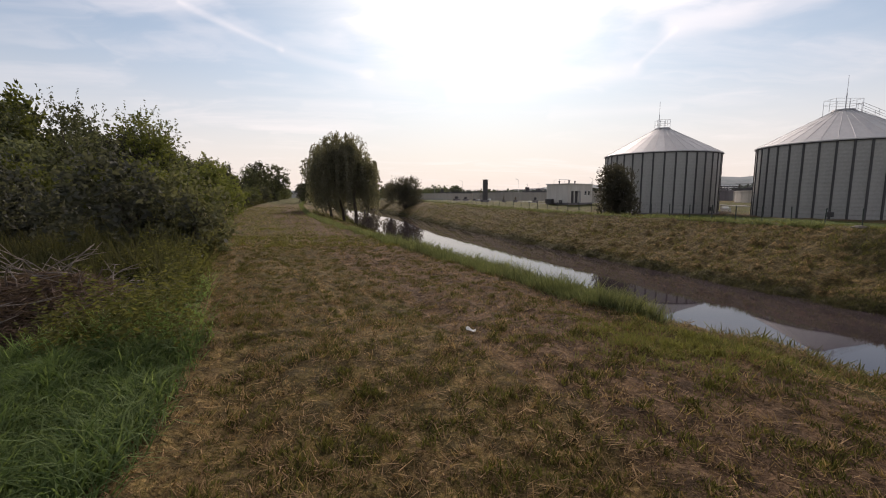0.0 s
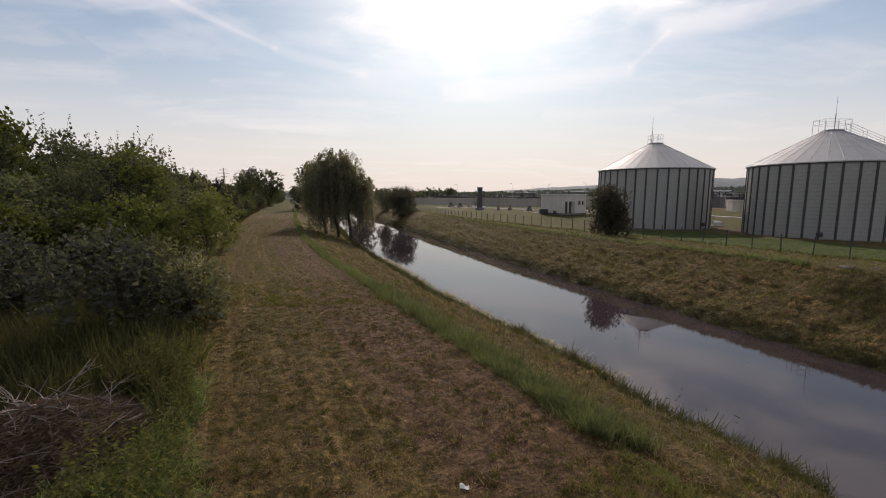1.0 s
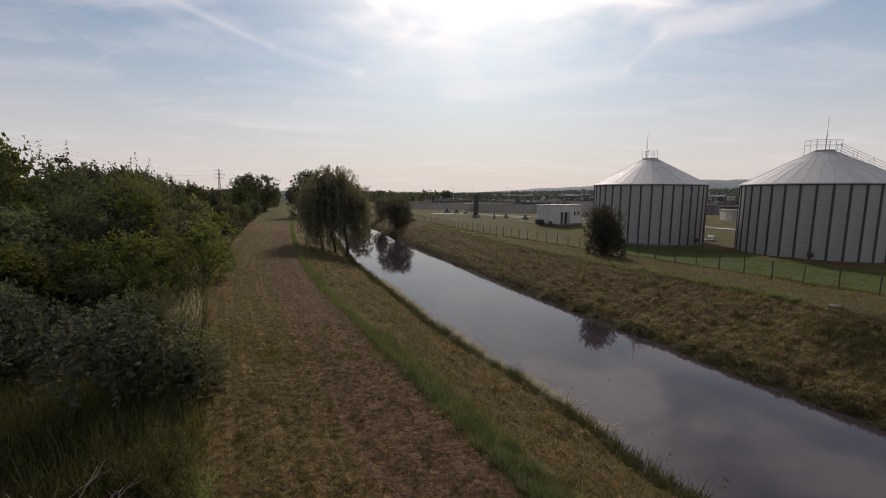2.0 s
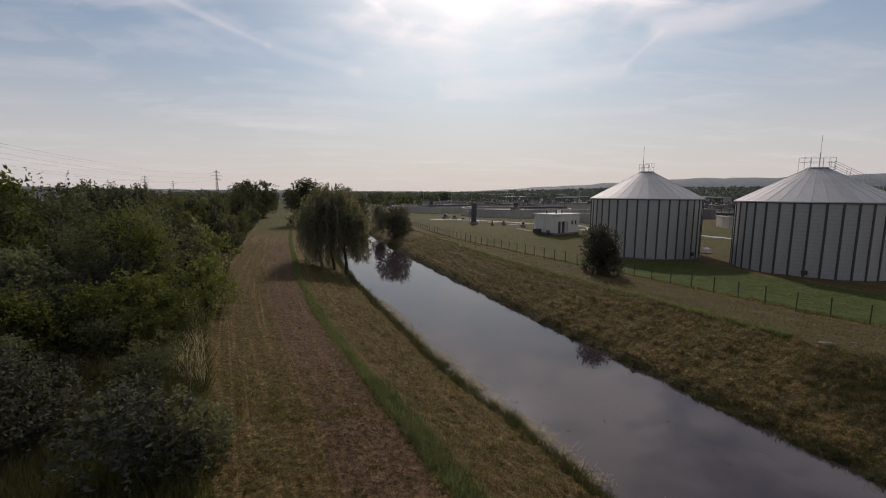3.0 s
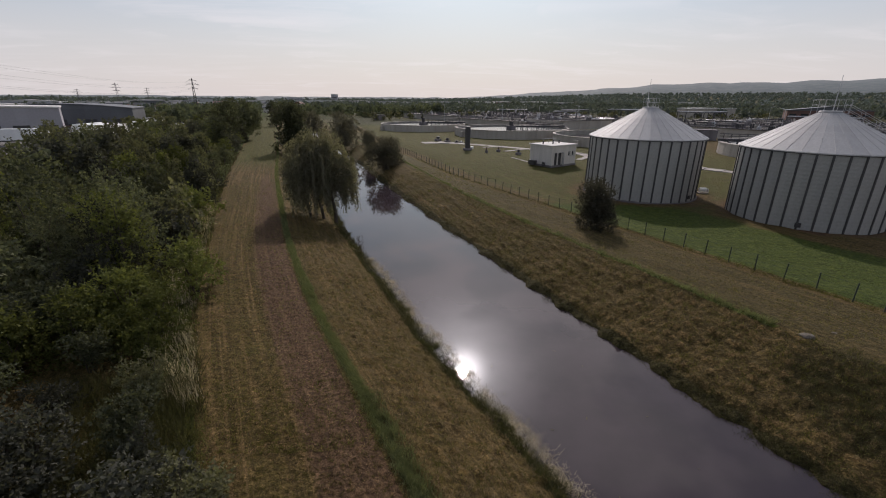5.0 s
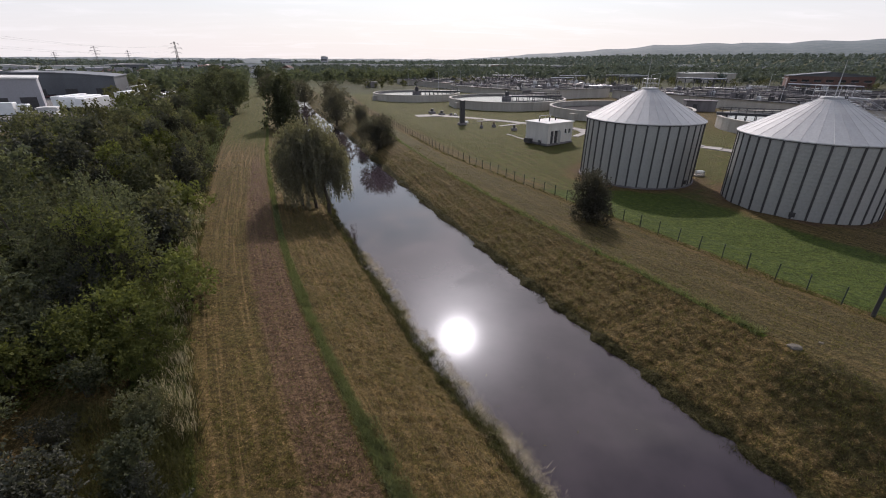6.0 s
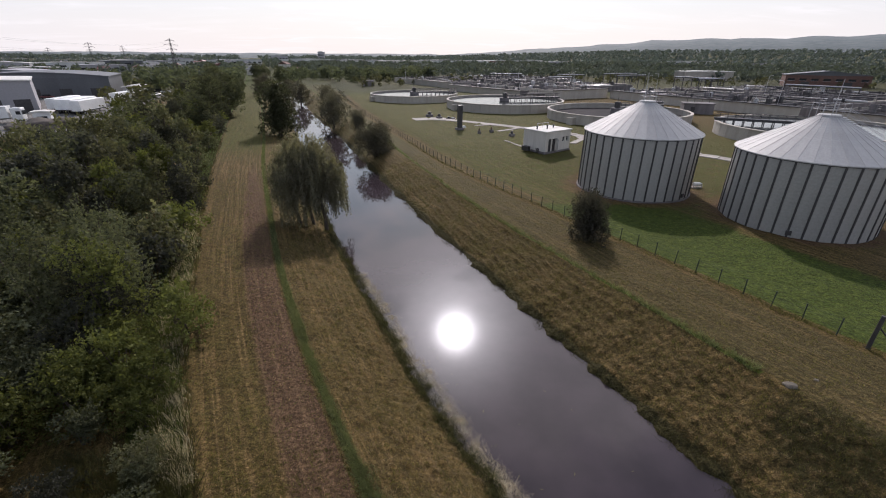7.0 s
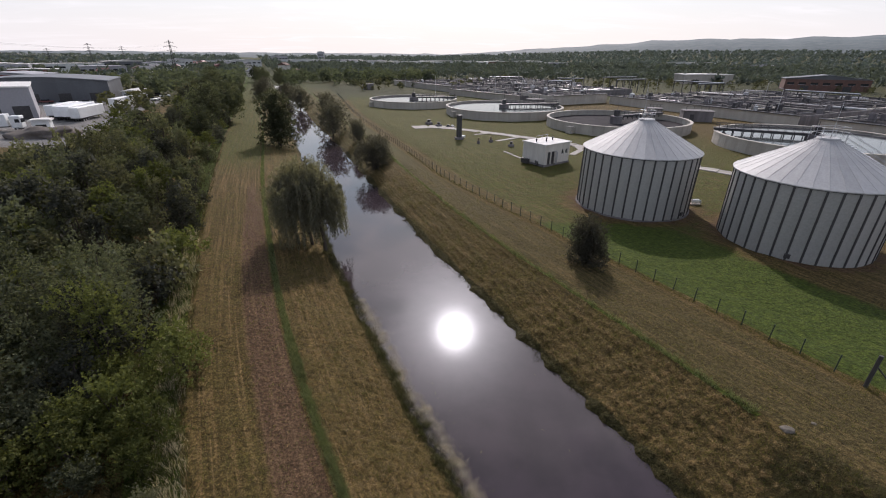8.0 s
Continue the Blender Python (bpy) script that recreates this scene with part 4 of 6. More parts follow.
    box.matrix_basis = pose(0, 0, 0, 0, 0, 205 + arm * 0.3)
    return basin


build_clarifier(-0.9 * K, 154.5 * K, 14.7 * K, 2.45, True, 5)
build_clarifier(25.5 * K, 129.8 * K, 16.7 * K, 2.65, True, 8)
build_clarifier(47.5 * K, 104.0 * K, 16.0 * K, 2.6, False, 25)
build_clarifier(72.5 * K, 77.0 * K, 15.8 * K, 2.6, True, 150)


# ---- the large rectangular basins ----


def build_basin_block(ox, oy, ux, uy, length, depth, cell_u, cell_v, height, seed, water):
    """A block of open basins: outer and dividing walls, walkways with rails, pipes and lamps."""
    rnd = random.Random(seed)
    z = ground_at(ox, oy) - 0.1
    size = math.hypot(ux, uy)
    turn = math.degrees(math.atan2(uy / size, ux / size))
    block = tagged(empty("basin_block", ox, oy, z, turn), "long concrete basin block with walkways, rails and pipes", "basin", "basin blocks", "thing")
    nu, nv = max(1, round(length / cell_u)), max(1, round(depth / cell_v))
    du, dv = length / nu, depth / nv
    for name, cx, cy, sx, sy in (("outer_wall", length / 2, 0.2, length, 0.4), ("outer_wall", length / 2, depth - 0.2, length, 0.4),
                                 ("outer_wall", 0.2, depth / 2, 0.4, depth - 0.8), ("outer_wall", length - 0.2, depth / 2, 0.4, depth - 0.8)):
        bm = bmesh.new()
        add_box(bm, cx, cy, 0, sx, sy, height, bevel=0.03)
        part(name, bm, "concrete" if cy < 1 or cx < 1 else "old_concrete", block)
    bm = bmesh.new()
    add_box(bm, length / 2, 0.1, height, length + 0.4, 1.1, 0.22)
    part("coping", bm, "dark_steel", block, "dark walkway along the wall")
    bm = bmesh.new()
    add_box(bm, length / 2, depth / 2, 0, length - 0.9, depth - 0.9, height - 0.55)
    part("basin_water", bm, water, block)
    for k in range(1, nu):
        bm = bmesh.new()
        add_box(bm, k * du, depth / 2, 0.1, 0.4, depth - 1.0, height - 0.25)
        part("dividing_wall", bm, "old_concrete", block)
    for k in range(1, nv):
        bm = bmesh.new()
        add_box(bm, length / 2, k * dv, 0.1, length - 1.0, 0.7, height - 0.02)
        part("walkway", bm, "concrete" if rnd.random() < 0.25 else "old_concrete", block)
    # rails along the walkways
    for k in range(0, nv + 1):
        bm = bmesh.new()
        yy = min(max(k * dv, 0.3), depth - 0.3) + 0.4
        posts = int(length / 2.2)
        for i in range(posts + 1):
            add_box(bm, i * length / posts, yy, height, 0.07, 0.07, 1.15)
        for zz in (0.6, 1.1):
            add_box(bm, length / 2, yy, height + zz, length, 0.06, 0.06)
        part("railing", bm, "dark_steel", block)
    # cross pipes and beams over the water
    for k in range(int(nu * nv * 3.2)):
        i, j = rnd.randrange(nu), rnd.randrange(nv)
        bm = bmesh.new()
        kind = rnd.random()
        cx, cy = (i + rnd.uniform(0.2, 0.8)) * du, (j + rnd.uniform(0.15, 0.85)) * dv
        if kind < 0.35:
            add_bar(bm, (i * du + 0.3, cy, height + 0.25), ((i + 1) * du - 0.3, cy, height + 0.25), rnd.uniform(0.12, 0.3), 6)
            part("pipe", bm, rnd.choice(["galvanised", "dark_steel", "old_concrete", "dark_steel"]), block)
        elif kind < 0.7:
            add_box(bm, cx, (j + 0.5) * dv, height - 0.15, rnd.uniform(0.5, 1.1), dv - 0.6, 0.2)
            for s in (0.25, 0.75):
                add_box(bm, cx, (j + s) * dv, height, 0.5, 0.5, rnd.uniform(0.6, 1.5))
            part("cross_beam", bm, rnd.choice(["old_concrete", "old_concrete", "dark_steel", "concrete"]), block)
        else:
            add_box(bm, cx, cy, height - 0.5, rnd.uniform(0.8, 1.8), rnd.uniform(0.8, 1.6), rnd.uniform(1.0, 2.2), bevel=0.04)
            add_bar(bm, (cx, cy, height), (cx, cy, height + rnd.uniform(1.5, 2.6)), 0.08)
            part("drive_unit", bm, rnd.choice(["dark_steel", "old_concrete", "galvanised"]), block)
    return block


BIG = (math.cos(radians(-68)), math.sin(radians(-68)))
build_basin_block(69 * K, 158 * K, *BIG, 60 * K, 88 * K, 10.5, 21.0, 3.1, 4, "sludge")
build_basin_block(91.6 * K, 97 * K, *BIG, 75 * K, 96 * K, 15.5, 34.0, 3.1, 5, "sludge")
build_basin_block(46.5 * K, 151 * K, math.cos(radians(24)), math.sin(radians(24)), 25 * K, 40 * K, 14.0, 22.0, 3.7, 6, "sludge")
build_basin_block(14 * K, 196 * K, math.cos(radians(-57)), math.sin(radians(-57)), 42 * K, 72 * K, 9.0, 16.0, 2.8, 7, "pool")
build_basin_block(-13 * K, 262 * K, math.cos(radians(-62)), math.sin(radians(-62)), 62 * K, 85 * K, 11.0, 18.0, 3.0, 8, "sludge")


def build_service_block(x, y, turn, sx, sy, h):
    z = ground_at(x, y) - 0.1
    ob = tagged(empty("service_block", x, y, z, turn), "low weathered concrete service block beside the basins", "building", "service blocks", "thing")
    bm = bmesh.new()
    add_box(bm, 0, 0, 0, sx, sy, h, bevel=0.04)
    part("body", bm, "old_concrete", ob)
    bm = bmesh.new()
    add_box(bm, 0, 0, h, sx + 0.4, sy + 0.4, 0.2)
    part("roof", bm, "old_concrete", ob)
    bm = bmesh.new()
    add_box(bm, -sx * 0.2, -sy / 2 - 0.03, 0.1, 1.1, 0.1, 2.1)
    part("door", bm, "dark_steel", ob)
    bm = bmesh.new()
    for k in range(4):
        add_bar(bm, (-sx / 2 + (k + 0.5) * sx / 4, 0, h + 0.2), (-sx / 2 + (k + 0.5) * sx / 4, 0, h + 1.3), 0.05)
    add_bar(bm, (-sx / 2, 0, h + 1.3), (sx / 2, 0, h + 1.3), 0.05)
    part("railing", bm, "dark_steel", ob)


build_service_block(73.5 * K, 114 * K, -20, 8, 5, 3.0)
build_service_block(67.5 * K, 124 * K, -20, 4, 4, 2.4)
build_service_block(40 * K, 150 * K, 20, 5, 5, 2.6)
build_service_block(-24 * K, 226 * K, 10, 6, 4, 3.0)


def build_gantry(x, y, turn, count, gap, h):
    z = ground_at(x, y)
    ob = tagged(empty("pipe_gantry", x, y, z, turn), "dark steel pipe gantry over the basins", "gantry", "gantries", "thing")
    for k in range(count):
        bm = bmesh.new()
        add_box(bm, k * gap, 0, 0, 0.3, 0.3, h)
        part("post", bm, "dark_steel", ob)
    bm = bmesh.new()
    add_box(bm, (count - 1) * gap / 2, 0, h, (count - 1) * gap + 0.6, 0.4, 0.3)
    part("beam", bm, "dark_steel", ob)
    bm = bmesh.new()
    add_bar(bm, (0, 0.4, h + 0.45), ((count - 1) * gap, 0.4, h + 0.45), 0.2, 8)
    part("pipe", bm, "galvanised", ob)


for g in ((92, 205, 20, 5, 5.0, 6.5), (70, 225, -10, 4, 5.0, 6.0), (115, 180, 25, 5, 5.0, 6.0), (125, 215, -62, 6, 5.0, 5.5), (60, 205, 20, 4, 5.0, 5.5), (100, 240, 15, 6, 5.0, 6.0),
          (40, 250, -10, 5, 5.0, 5.5), (135, 160, -65, 6, 5.0, 5.0)):
    build_gantry(g[0] * K, g[1] * K, *g[2:])


def build_street_lamp(x, y, h, turn):
    z = ground_at(x, y)
    ob = tagged(empty("street_lamp", x, y, z, turn), "slim grey street lamp with a short arm", "lamp", "street lamps", "thing")
    bm = bmesh.new()
    add_bar(bm, (0, 0, 0), (0, 0, h), 0.09, 6, 0.05)
    part("pole", bm, "galvanised", ob)
    bm = bmesh.new()
    add_bar(bm, (0, 0, h), (0.9, 0, h + 0.25), 0.05)
    part("arm", bm, "galvanised", ob)
    bm = bmesh.new()
    add_box(bm, 1.15, 0, h + 0.18, 0.7, 0.28, 0.14, bevel=0.03)
    part("lamp_head", bm, "galvanised", ob)
    return ob


lamp = build_street_lamp(30 * K, 172 * K, 9.0, 170)
for lx, ly, lt in ((8, 190, 170), (46, 178, 20), (56, 160, 170), (78, 150, 10), (97, 116, 170), (110, 98, 15), (20, 222, 160), (66, 190, 30), (92, 170, 170), (120, 150, 0), (52, 232, 180), (-6, 240, 20)):
    copy_thing(lamp, pose(lx * K, ly * K, ground_at(lx * K, ly * K), 0, 0, lt))


# ---- halls and yards ----


def build_hall(name, x, y, turn, sx, sy, h, wall, roof, rise, label, bays, doors=0, arched=False, category="building"):
    """A hall with its walls, a shallow roof, a row of openings and gates."""
    z = ground_at(x, y) - 0.3
    ob = tagged(empty(name, x, y, z, turn), label, category, kind="thing")
    for pn, cx, cy, wx, wy in (("front_wall", 0, -sy / 2 + 0.15, sx, 0.3), ("back_wall", 0, sy / 2 - 0.15, sx, 0.3), ("end_wall", -sx / 2 + 0.15, 0, 0.3, sy - 0.6), ("end_wall", sx / 2 - 0.15, 0, 0.3, sy - 0.6)):
        bm = bmesh.new()
        add_box(bm, cx, cy, 0, wx, wy, h)
        part(pn, bm, wall, ob)
    bm = bmesh.new()
    steps = 12 if arched else 2
    last = None
    for i in range(steps + 1):
        s = i / steps
        zz = h + rise * (math.sin(math.pi * s) if arched else 1 - abs(2 * s - 1))
        u = -sx / 2 - 0.4 + (sx + 0.8) * s
        row = [bm.verts.new((u, v, zz + o)) for v in (-sy / 2 - 0.4, sy / 2 + 0.4) for o in (0.0, 0.35)]
        if last:
            for a, b in ((0, 1), (1, 3), (3, 2), (2, 0)):
                bm.faces.new((last[a], row[a], row[b], last[b]))
        else:
            bm.faces.new((row[0], row[1], row[3], row[2]))
        last = row
    bm.faces.new((last[0], last[2], last[3], last[1]))
    # gable filling under the roof
    for v in (-sy / 2 + 0.1, sy / 2 - 0.1):
        fan = [bm.verts.new((-sx / 2 + sx * i / steps, v, h + rise * (math.sin(math.pi * i / steps) if arched else 1 - abs(2 * i / steps - 1)))) for i in range(steps + 1)]
        bm.faces.new(fan)
    part("roof", bm, roof, ob)
    for k in range(bays):
        u = -sx / 2 + sx * (k + 0.5) / bays
        bm = bmesh.new()
        add_box(bm, u, -sy / 2 - 0.02, h * 0.55, sx / bays * 0.6, 0.08, h * 0.18)
        window = part("window", bm, "glass", ob)
        bm = bmesh.new()
        add_box(bm, u, -sy / 2 - 0.05, h * 0.55 - 0.12, sx / bays * 0.64, 0.16, 0.1)
        part("sill", bm, "galvanised", window)
    for k in range(doors):
        u = -sx / 2 + sx * (k + 0.5) / doors
        bm = bmesh.new()
        add_box(bm, u, -sy / 2 - 0.03, 0.3, min(4.0, sx / doors * 0.6), 0.1, h * 0.42)
        part("gate", bm, "dark_steel", ob)
    return ob


build_hall("dark_hall", -157.3, 202.2, 25, 50, 36, 7.8, "hall_dark", "hall_dark", 1.7, "large dark hall with a low arched roof and loading gates", 0, 5, True)
build_hall("hall_annex", -122.5, 205.5, 17, 6, 15, 3.6, "hall_white", "roof_felt", 0.4, "low pale annex at the end of the dark hall", 2, 1)
build_hall("grey_warehouse", -141.0, 136.4, 38, 50, 30, 9.0, "hall_grey", "roof_felt", 0.6, "grey clad warehouse with loading docks", 0, 8)
build_hall("red_hall", -236, 282, 12, 34, 24, 7.0, "hall_red", "hall_grey", 1.2, "dark red hall in a yard", 4, 2)
build_hall("grey_flat_building", 214, 331, -2, 36, 15, 6.6, "concrete", "roof_felt", 0.25, "flat-roofed beige works building", 0, 2)
build_hall("brick_works", 246, 263, -32, 40, 16, 6.6, "brick", "hall_dark", 2.2, "dark brick works building with a pitched roof", 7, 2)
# the nearest of the parked trailers
TRAILERS = (-97.0, 139.0)
build_hall("white_kiosk", -92.2, 116.2, 25, 3.4, 3.0, 3.0, "white_paint", "roof_felt", 0.15, "small white gate kiosk", 1, 1)


def build_trailer(x, y, turn, cab):
    """A white box lorry trailer, with or without its cab."""
    z = ground_at(x, y)
    ob = tagged(empty("lorry" if cab else "trailer", x, y, z, turn), "white box lorry with its cab, parked in a yard" if cab else "white box trailer parked in a yard", "lorry" if cab else "trailer", "parked lorries", "thing")
    bm = bmesh.new()
    add_box(bm, 0, 0, 1.15, 13.4, 2.5, 2.8, bevel=0.05)
    part("cargo_box", bm, "white_paint", ob)
    bm = bmesh.new()
    add_box(bm, 0, 0, 0.85, 13.0, 1.2, 0.3)
    part("chassis", bm, "dark_steel", ob)
    for ux in (-5.3, -4.1, -2.9) + ((8.2,) if cab else ()):
        for side in (-1.05, 1.05):
            bm = bmesh.new()
            add_bar(bm, (ux, side - 0.16, 0.5), (ux, side + 0.16, 0.5), 0.5, 14)
            wheel = part("wheel", bm, "tyre", ob)
            bm = bmesh.new()
            add_bar(bm, (ux, side - 0.18, 0.5), (ux, side + 0.18, 0.5), 0.22, 10)
            part("hub", bm, "galvanised", wheel)
    if cab:
        bm = bmesh.new()
        add_box(bm, 8.3, 0, 0.6, 2.2, 2.45, 2.9, bevel=0.18)
        body = part("cab", bm, "white_paint", ob)
        bm = bmesh.new()
        add_box(bm, 9.36, 0, 1.9, 0.1, 2.1, 0.95)
        part("windscreen", bm, "glass", body)
        for side in (-1.22, 1.22):
            bm = bmesh.new()
            add_box(bm, 8.7, side, 1.95, 0.9, 0.04, 0.8)
            part("side_window", bm, "glass", body)
    else:
        bm = bmesh.new()
        for side in (-0.7, 0.7):
            add_box(bm, 3.6, side, 0.02, 0.18, 0.18, 0.95)
        part("landing_leg", bm, "dark_steel", ob)
    return ob


for k in range(4):
    build_trailer(TRAILERS[0] - 3.4 * k, TRAILERS[1] + 1.6 * k, 98, False)
build_trailer(TRAILERS[0] - 8.0, TRAILERS[1] + 29.0, 98, False)
build_trailer(-107.3, 115.2, 20, True)


def build_car(x, y, turn, paint):
    z = ground_at(x, y)
    ob = tagged(empty("car", x, y, z, turn), "%s car parked in the yard" % ("pale" if paint == "white_paint" else "dark"), "car", "parked cars", "thing")
    bm = bmesh.new()
    add_box(bm, 0, 0, 0.3, 4.3, 1.75, 0.62, bevel=0.14)
    body = part("body", bm, paint, ob)
    bm = bmesh.new()
    add_box(bm, -0.2, 0, 0.88, 2.3, 1.55, 0.55, bevel=0.2)
    part("cabin", bm, "glass", body)
    for ux in (-1.35, 1.35):
        for side in (-0.8, 0.8):
            bm = bmesh.new()
            add_bar(bm, (ux, side - 0.1, 0.32), (ux, side + 0.1, 0.32), 0.32, 12)
            part("wheel", bm, "tyre", ob)


for cx, cy, ct, cp in ((-112, 160, 20, "white_paint"), (-104, 163, 15, "dark_steel"), (-118, 158, 25, "galvanised"), (-110, 153, 100, "white_paint"), (-98, 168, 60, "dark_steel"), (-96, 172, 80, "white_paint"),
                       (-125, 160, 10, "hall_red"), (-132, 162, 10, "white_paint"), (-100, 186, 30, "white_paint"), (-106, 192, 30, "dark_steel")):
    build_car(cx * K, cy * K, ct, cp)


def build_heap(x, y, r, h, name, label, stuff):
    rnd = random.Random(11)
    bm = bmesh.new()
    bmesh.ops.create_icosphere(bm, subdivisions=4, radius=1.0)
    z = ground_at(x, y)
    for v in bm.verts:
        k = 1 + 0.35 * noise.noise(v.co * 1.7) + 0.12 * noise.noise(v.co * 6)
        v.co = Vector((x + v.co.x * r * 1.5 * k, y + v.co.y * r * k, z + max(-0.3, v.co.z) * h * k))
    tagged(part(name, bm, stuff, smooth=True), label, "heap", kind="thing")


build_heap(-86.5, 109.5, 5.0, 2.3, "soil_mound", "dark mound of loose soil at the yard's edge", "soil")


# ---- pylons and cables ----


def build_pylon(x, y, h, turn, width=1.0):
    z = ground_at(x, y) - 0.2
    ob = tagged(empty("pylon", x, y, z, turn), "steel lattice power pylon with three cross-arms", "pylon", "pylons", "thing")
    levels = 9
    t = 0.09 * width

    def corner(k, s):
        w = (2.6 * (1 - s) + 0.5 * s) * 0.5 * (h / 26) ** 0.5
        return Vector(((-1, 1, 1, -1)[k] * w, (-1, -1, 1, 1)[k] * w, h * s))

    for k in range(4):
        bm = bmesh.new()
        add_bar(bm, corner(k, 0), corner(k, 1), t * 1.3, 4)
        part("leg", bm, "dark_steel", ob)
    bm = bmesh.new()
    for i in range(levels):
        a, b = i / levels, (i + 1) / levels
        for k in range(4):
            j = (k + 1) % 4
            add_bar(bm, corner(k, a), corner(j, b), t * 0.8, 4)
            add_bar(bm, corner(j, a), corner(k, b), t * 0.8, 4)
    part("lattice", bm, "dark_steel", ob)
    for s, reach in ((0.72, 3.4), (0.83, 4.6), (0.94, 3.0)):
        bm = bmesh.new()
        zz = h * s
        for side in (-1, 1):
            add_bar(bm, (0, 0, zz), (side * reach, 0, zz), t * 1.1, 4)
            add_bar(bm, (0, 0, zz + 1.1), (side * reach, 0, zz), t * 0.9, 4)
            add_bar(bm, (side * reach, 0, zz), (side * reach, 0, zz - 0.9), t * 0.9, 4)
        part("cross_arm", bm, "dark_steel", ob)
    return ob


PYLON = (-171 * K, 336 * K)
build_pylon(*PYLON, 28.5, 35)
for az_deg, dist, hh in ((-34.0, 640, 29), (-37.2, 820, 25), (-31.4, 900, 30)):
    build_pylon(dist * math.sin(radians(az_deg)), dist * math.cos(radians(az_deg)), hh, 35, 1.3)
NEXT = (-112.0, 44.0)
build_pylon(*NEXT, 30.0, 8)


def build_cable(a, b, sag, r):
    """One sagging cable as a single four-sided tube."""
    a, b = Vector(a), Vector(b)
    side = (b - a).cross(Vector((0, 0, 1))).normalized() * r
    up = Vector((0, 0, r))
    bm = bmesh.new()
    last = None
    for i in range(25):
        p = a.lerp(b, i / 24) - Vector((0, 0, sag * (1 - (2 * i / 24 - 1) ** 2)))
        ring = [bm.verts.new(p + o) for o in (side, up, -side, -up)]
        if last:
            for j in range(4):
                bm.faces.new((last[j], last[(j + 1) % 4], ring[(j + 1) % 4], ring[j]))
        last = ring
    tagged(part("cable", bm, "dark_steel"), "thin sagging power cable between pylons", "cable", "power cables", "thing")


pz, nz = ground_at(*PYLON), ground_at(*NEXT)
for s, reach in ((0.72, 3.4), (0.83, 4.6), (0.94, 3.0)):
    for side in (-1, 1):
        u = Vector((math.cos(radians(35)), math.sin(radians(35)), 0)) * side * reach
        w = Vector((math.cos(radians(8)), math.sin(radians(8)), 0)) * side * reach
        build_cable((PYLON[0] + u.x, PYLON[1] + u.y, pz + 28.5 * s - 1.1), (NEXT[0] + w.x, NEXT[1] + w.y, nz + 30 * s - 1.1), 6.0, 0.022)


# ---- fence ----


def build_fence():
    fence = tagged(empty("fence", 0, 0, 0), "low wire fence with dark green posts", "fence", kind="structure")
    bm = bmesh.new()
    add_box(bm, 0, 0, -0.3, 0.065, 0.065, 1.55, bevel=0.01)
    post = finish(bm, "post", "post")
    ys, y = [], 23.2
    while y < 235 and len(ys) < 150:
        ys.append(y)
        y += 1.68 if y < 120 else 2.4
    pts = [Vector((float(line("fence", yy)), yy, ground_at(float(line("fence", yy)), yy))) for yy in ys]
    for k, p in enumerate(pts):
        ob = new("post", post)
        ob.parent = fence
        ob.matrix_basis = Matrix.Translation(p) @ pose(0, 0, 0, random.Random(k).uniform(-2, 2), random.Random(k + 900).uniform(-2, 2), random.Random(k + 500).uniform(0, 90))
    for up in (0.1, 0.45, 0.8, 1.15):
        bm = bmesh.new()
        for p, q in zip(pts[:-1], pts[1:]):
            add_bar(bm, p + Vector((0, 0, up)), q + Vector((0, 0, up)), 0.006, 3)
        part("wire", bm, "post", fence)
    # stout corner post with its strut
    x, y = 27.25, 21.75
    z = ground_at(x, y)
    bm = bmesh.new()
    add_bar(bm, (x, y, z - 0.3), (x, y, z + 2.3), 0.11, 10)
    part("corner_post", bm, "dark_steel", fence)
    bm = bmesh.new()
    add_bar(bm, (x, y, z + 1.6), (x + 1.5, y - 0.4, z), 0.05, 8)
    part("strut", bm, "dark_steel", fence)


build_fence()


# ---- stone and litter ----


def build_stone(x, y, sx, sy, sz, seed, name="stone", label="pale weathered stone lying in dry grass", stuff="stone"):
    r = random.Random(seed)
    bm = bmesh.new()
    bmesh.ops.create_icosphere(bm, subdivisions=3, radius=1.0)
    z = ground_at(x, y)
    off = Vector((r.uniform(0, 9), r.uniform(0, 9), r.uniform(0, 9)))
    for v in bm.verts:
        k = 1 + 0.3 * noise.noise(v.co * 1.6 + off) + 0.08 * noise.noise(v.co * 7 + off)
        v.co = Vector((x + v.co.x * sx * k, y + v.co.y * sy * k, z + 0.25 * sz + v.co.z * sz * k))
    tagged(part(name, bm, stuff, smooth=True), label, name, kind="thing")


build_stone(19.5, 18.5, 0.36, 0.26, 0.13, 1)
build_stone(21.3, 18.9, 0.13, 0.1, 0.04, 2)


def build_litter(x, y, s, seed):
    """A crumpled sheet of paper."""
    bm = bmesh.new()
    bmesh.ops.create_grid(bm, x_segments=6, y_segments=5, size=s)
    z = ground_at(x, y)
    for v in bm.verts:
        v.co = Vector((x + v.co.x, y + v.co.y * 0.55, z + 0.05 + 0.05 * noise.noise(v.co * 14 + Vector((seed, 0, 0)))))
    bmesh.ops.solidify(bm, geom=bm.faces[:], thickness=0.006)
    tagged(part("litter", bm, "paper"), "crumpled white paper litter lying on the mown grass", "litter", "litter", "thing")


build_litter(0.76, 3.76, 0.055, 1)
build_litter(-5.6, 9.6, 0.06, 7)

# ---- shrubs and trees ----


def unit(v):
    return v / np.maximum(np.linalg.norm(v, axis=-1, keepdims=True), 1e-6)


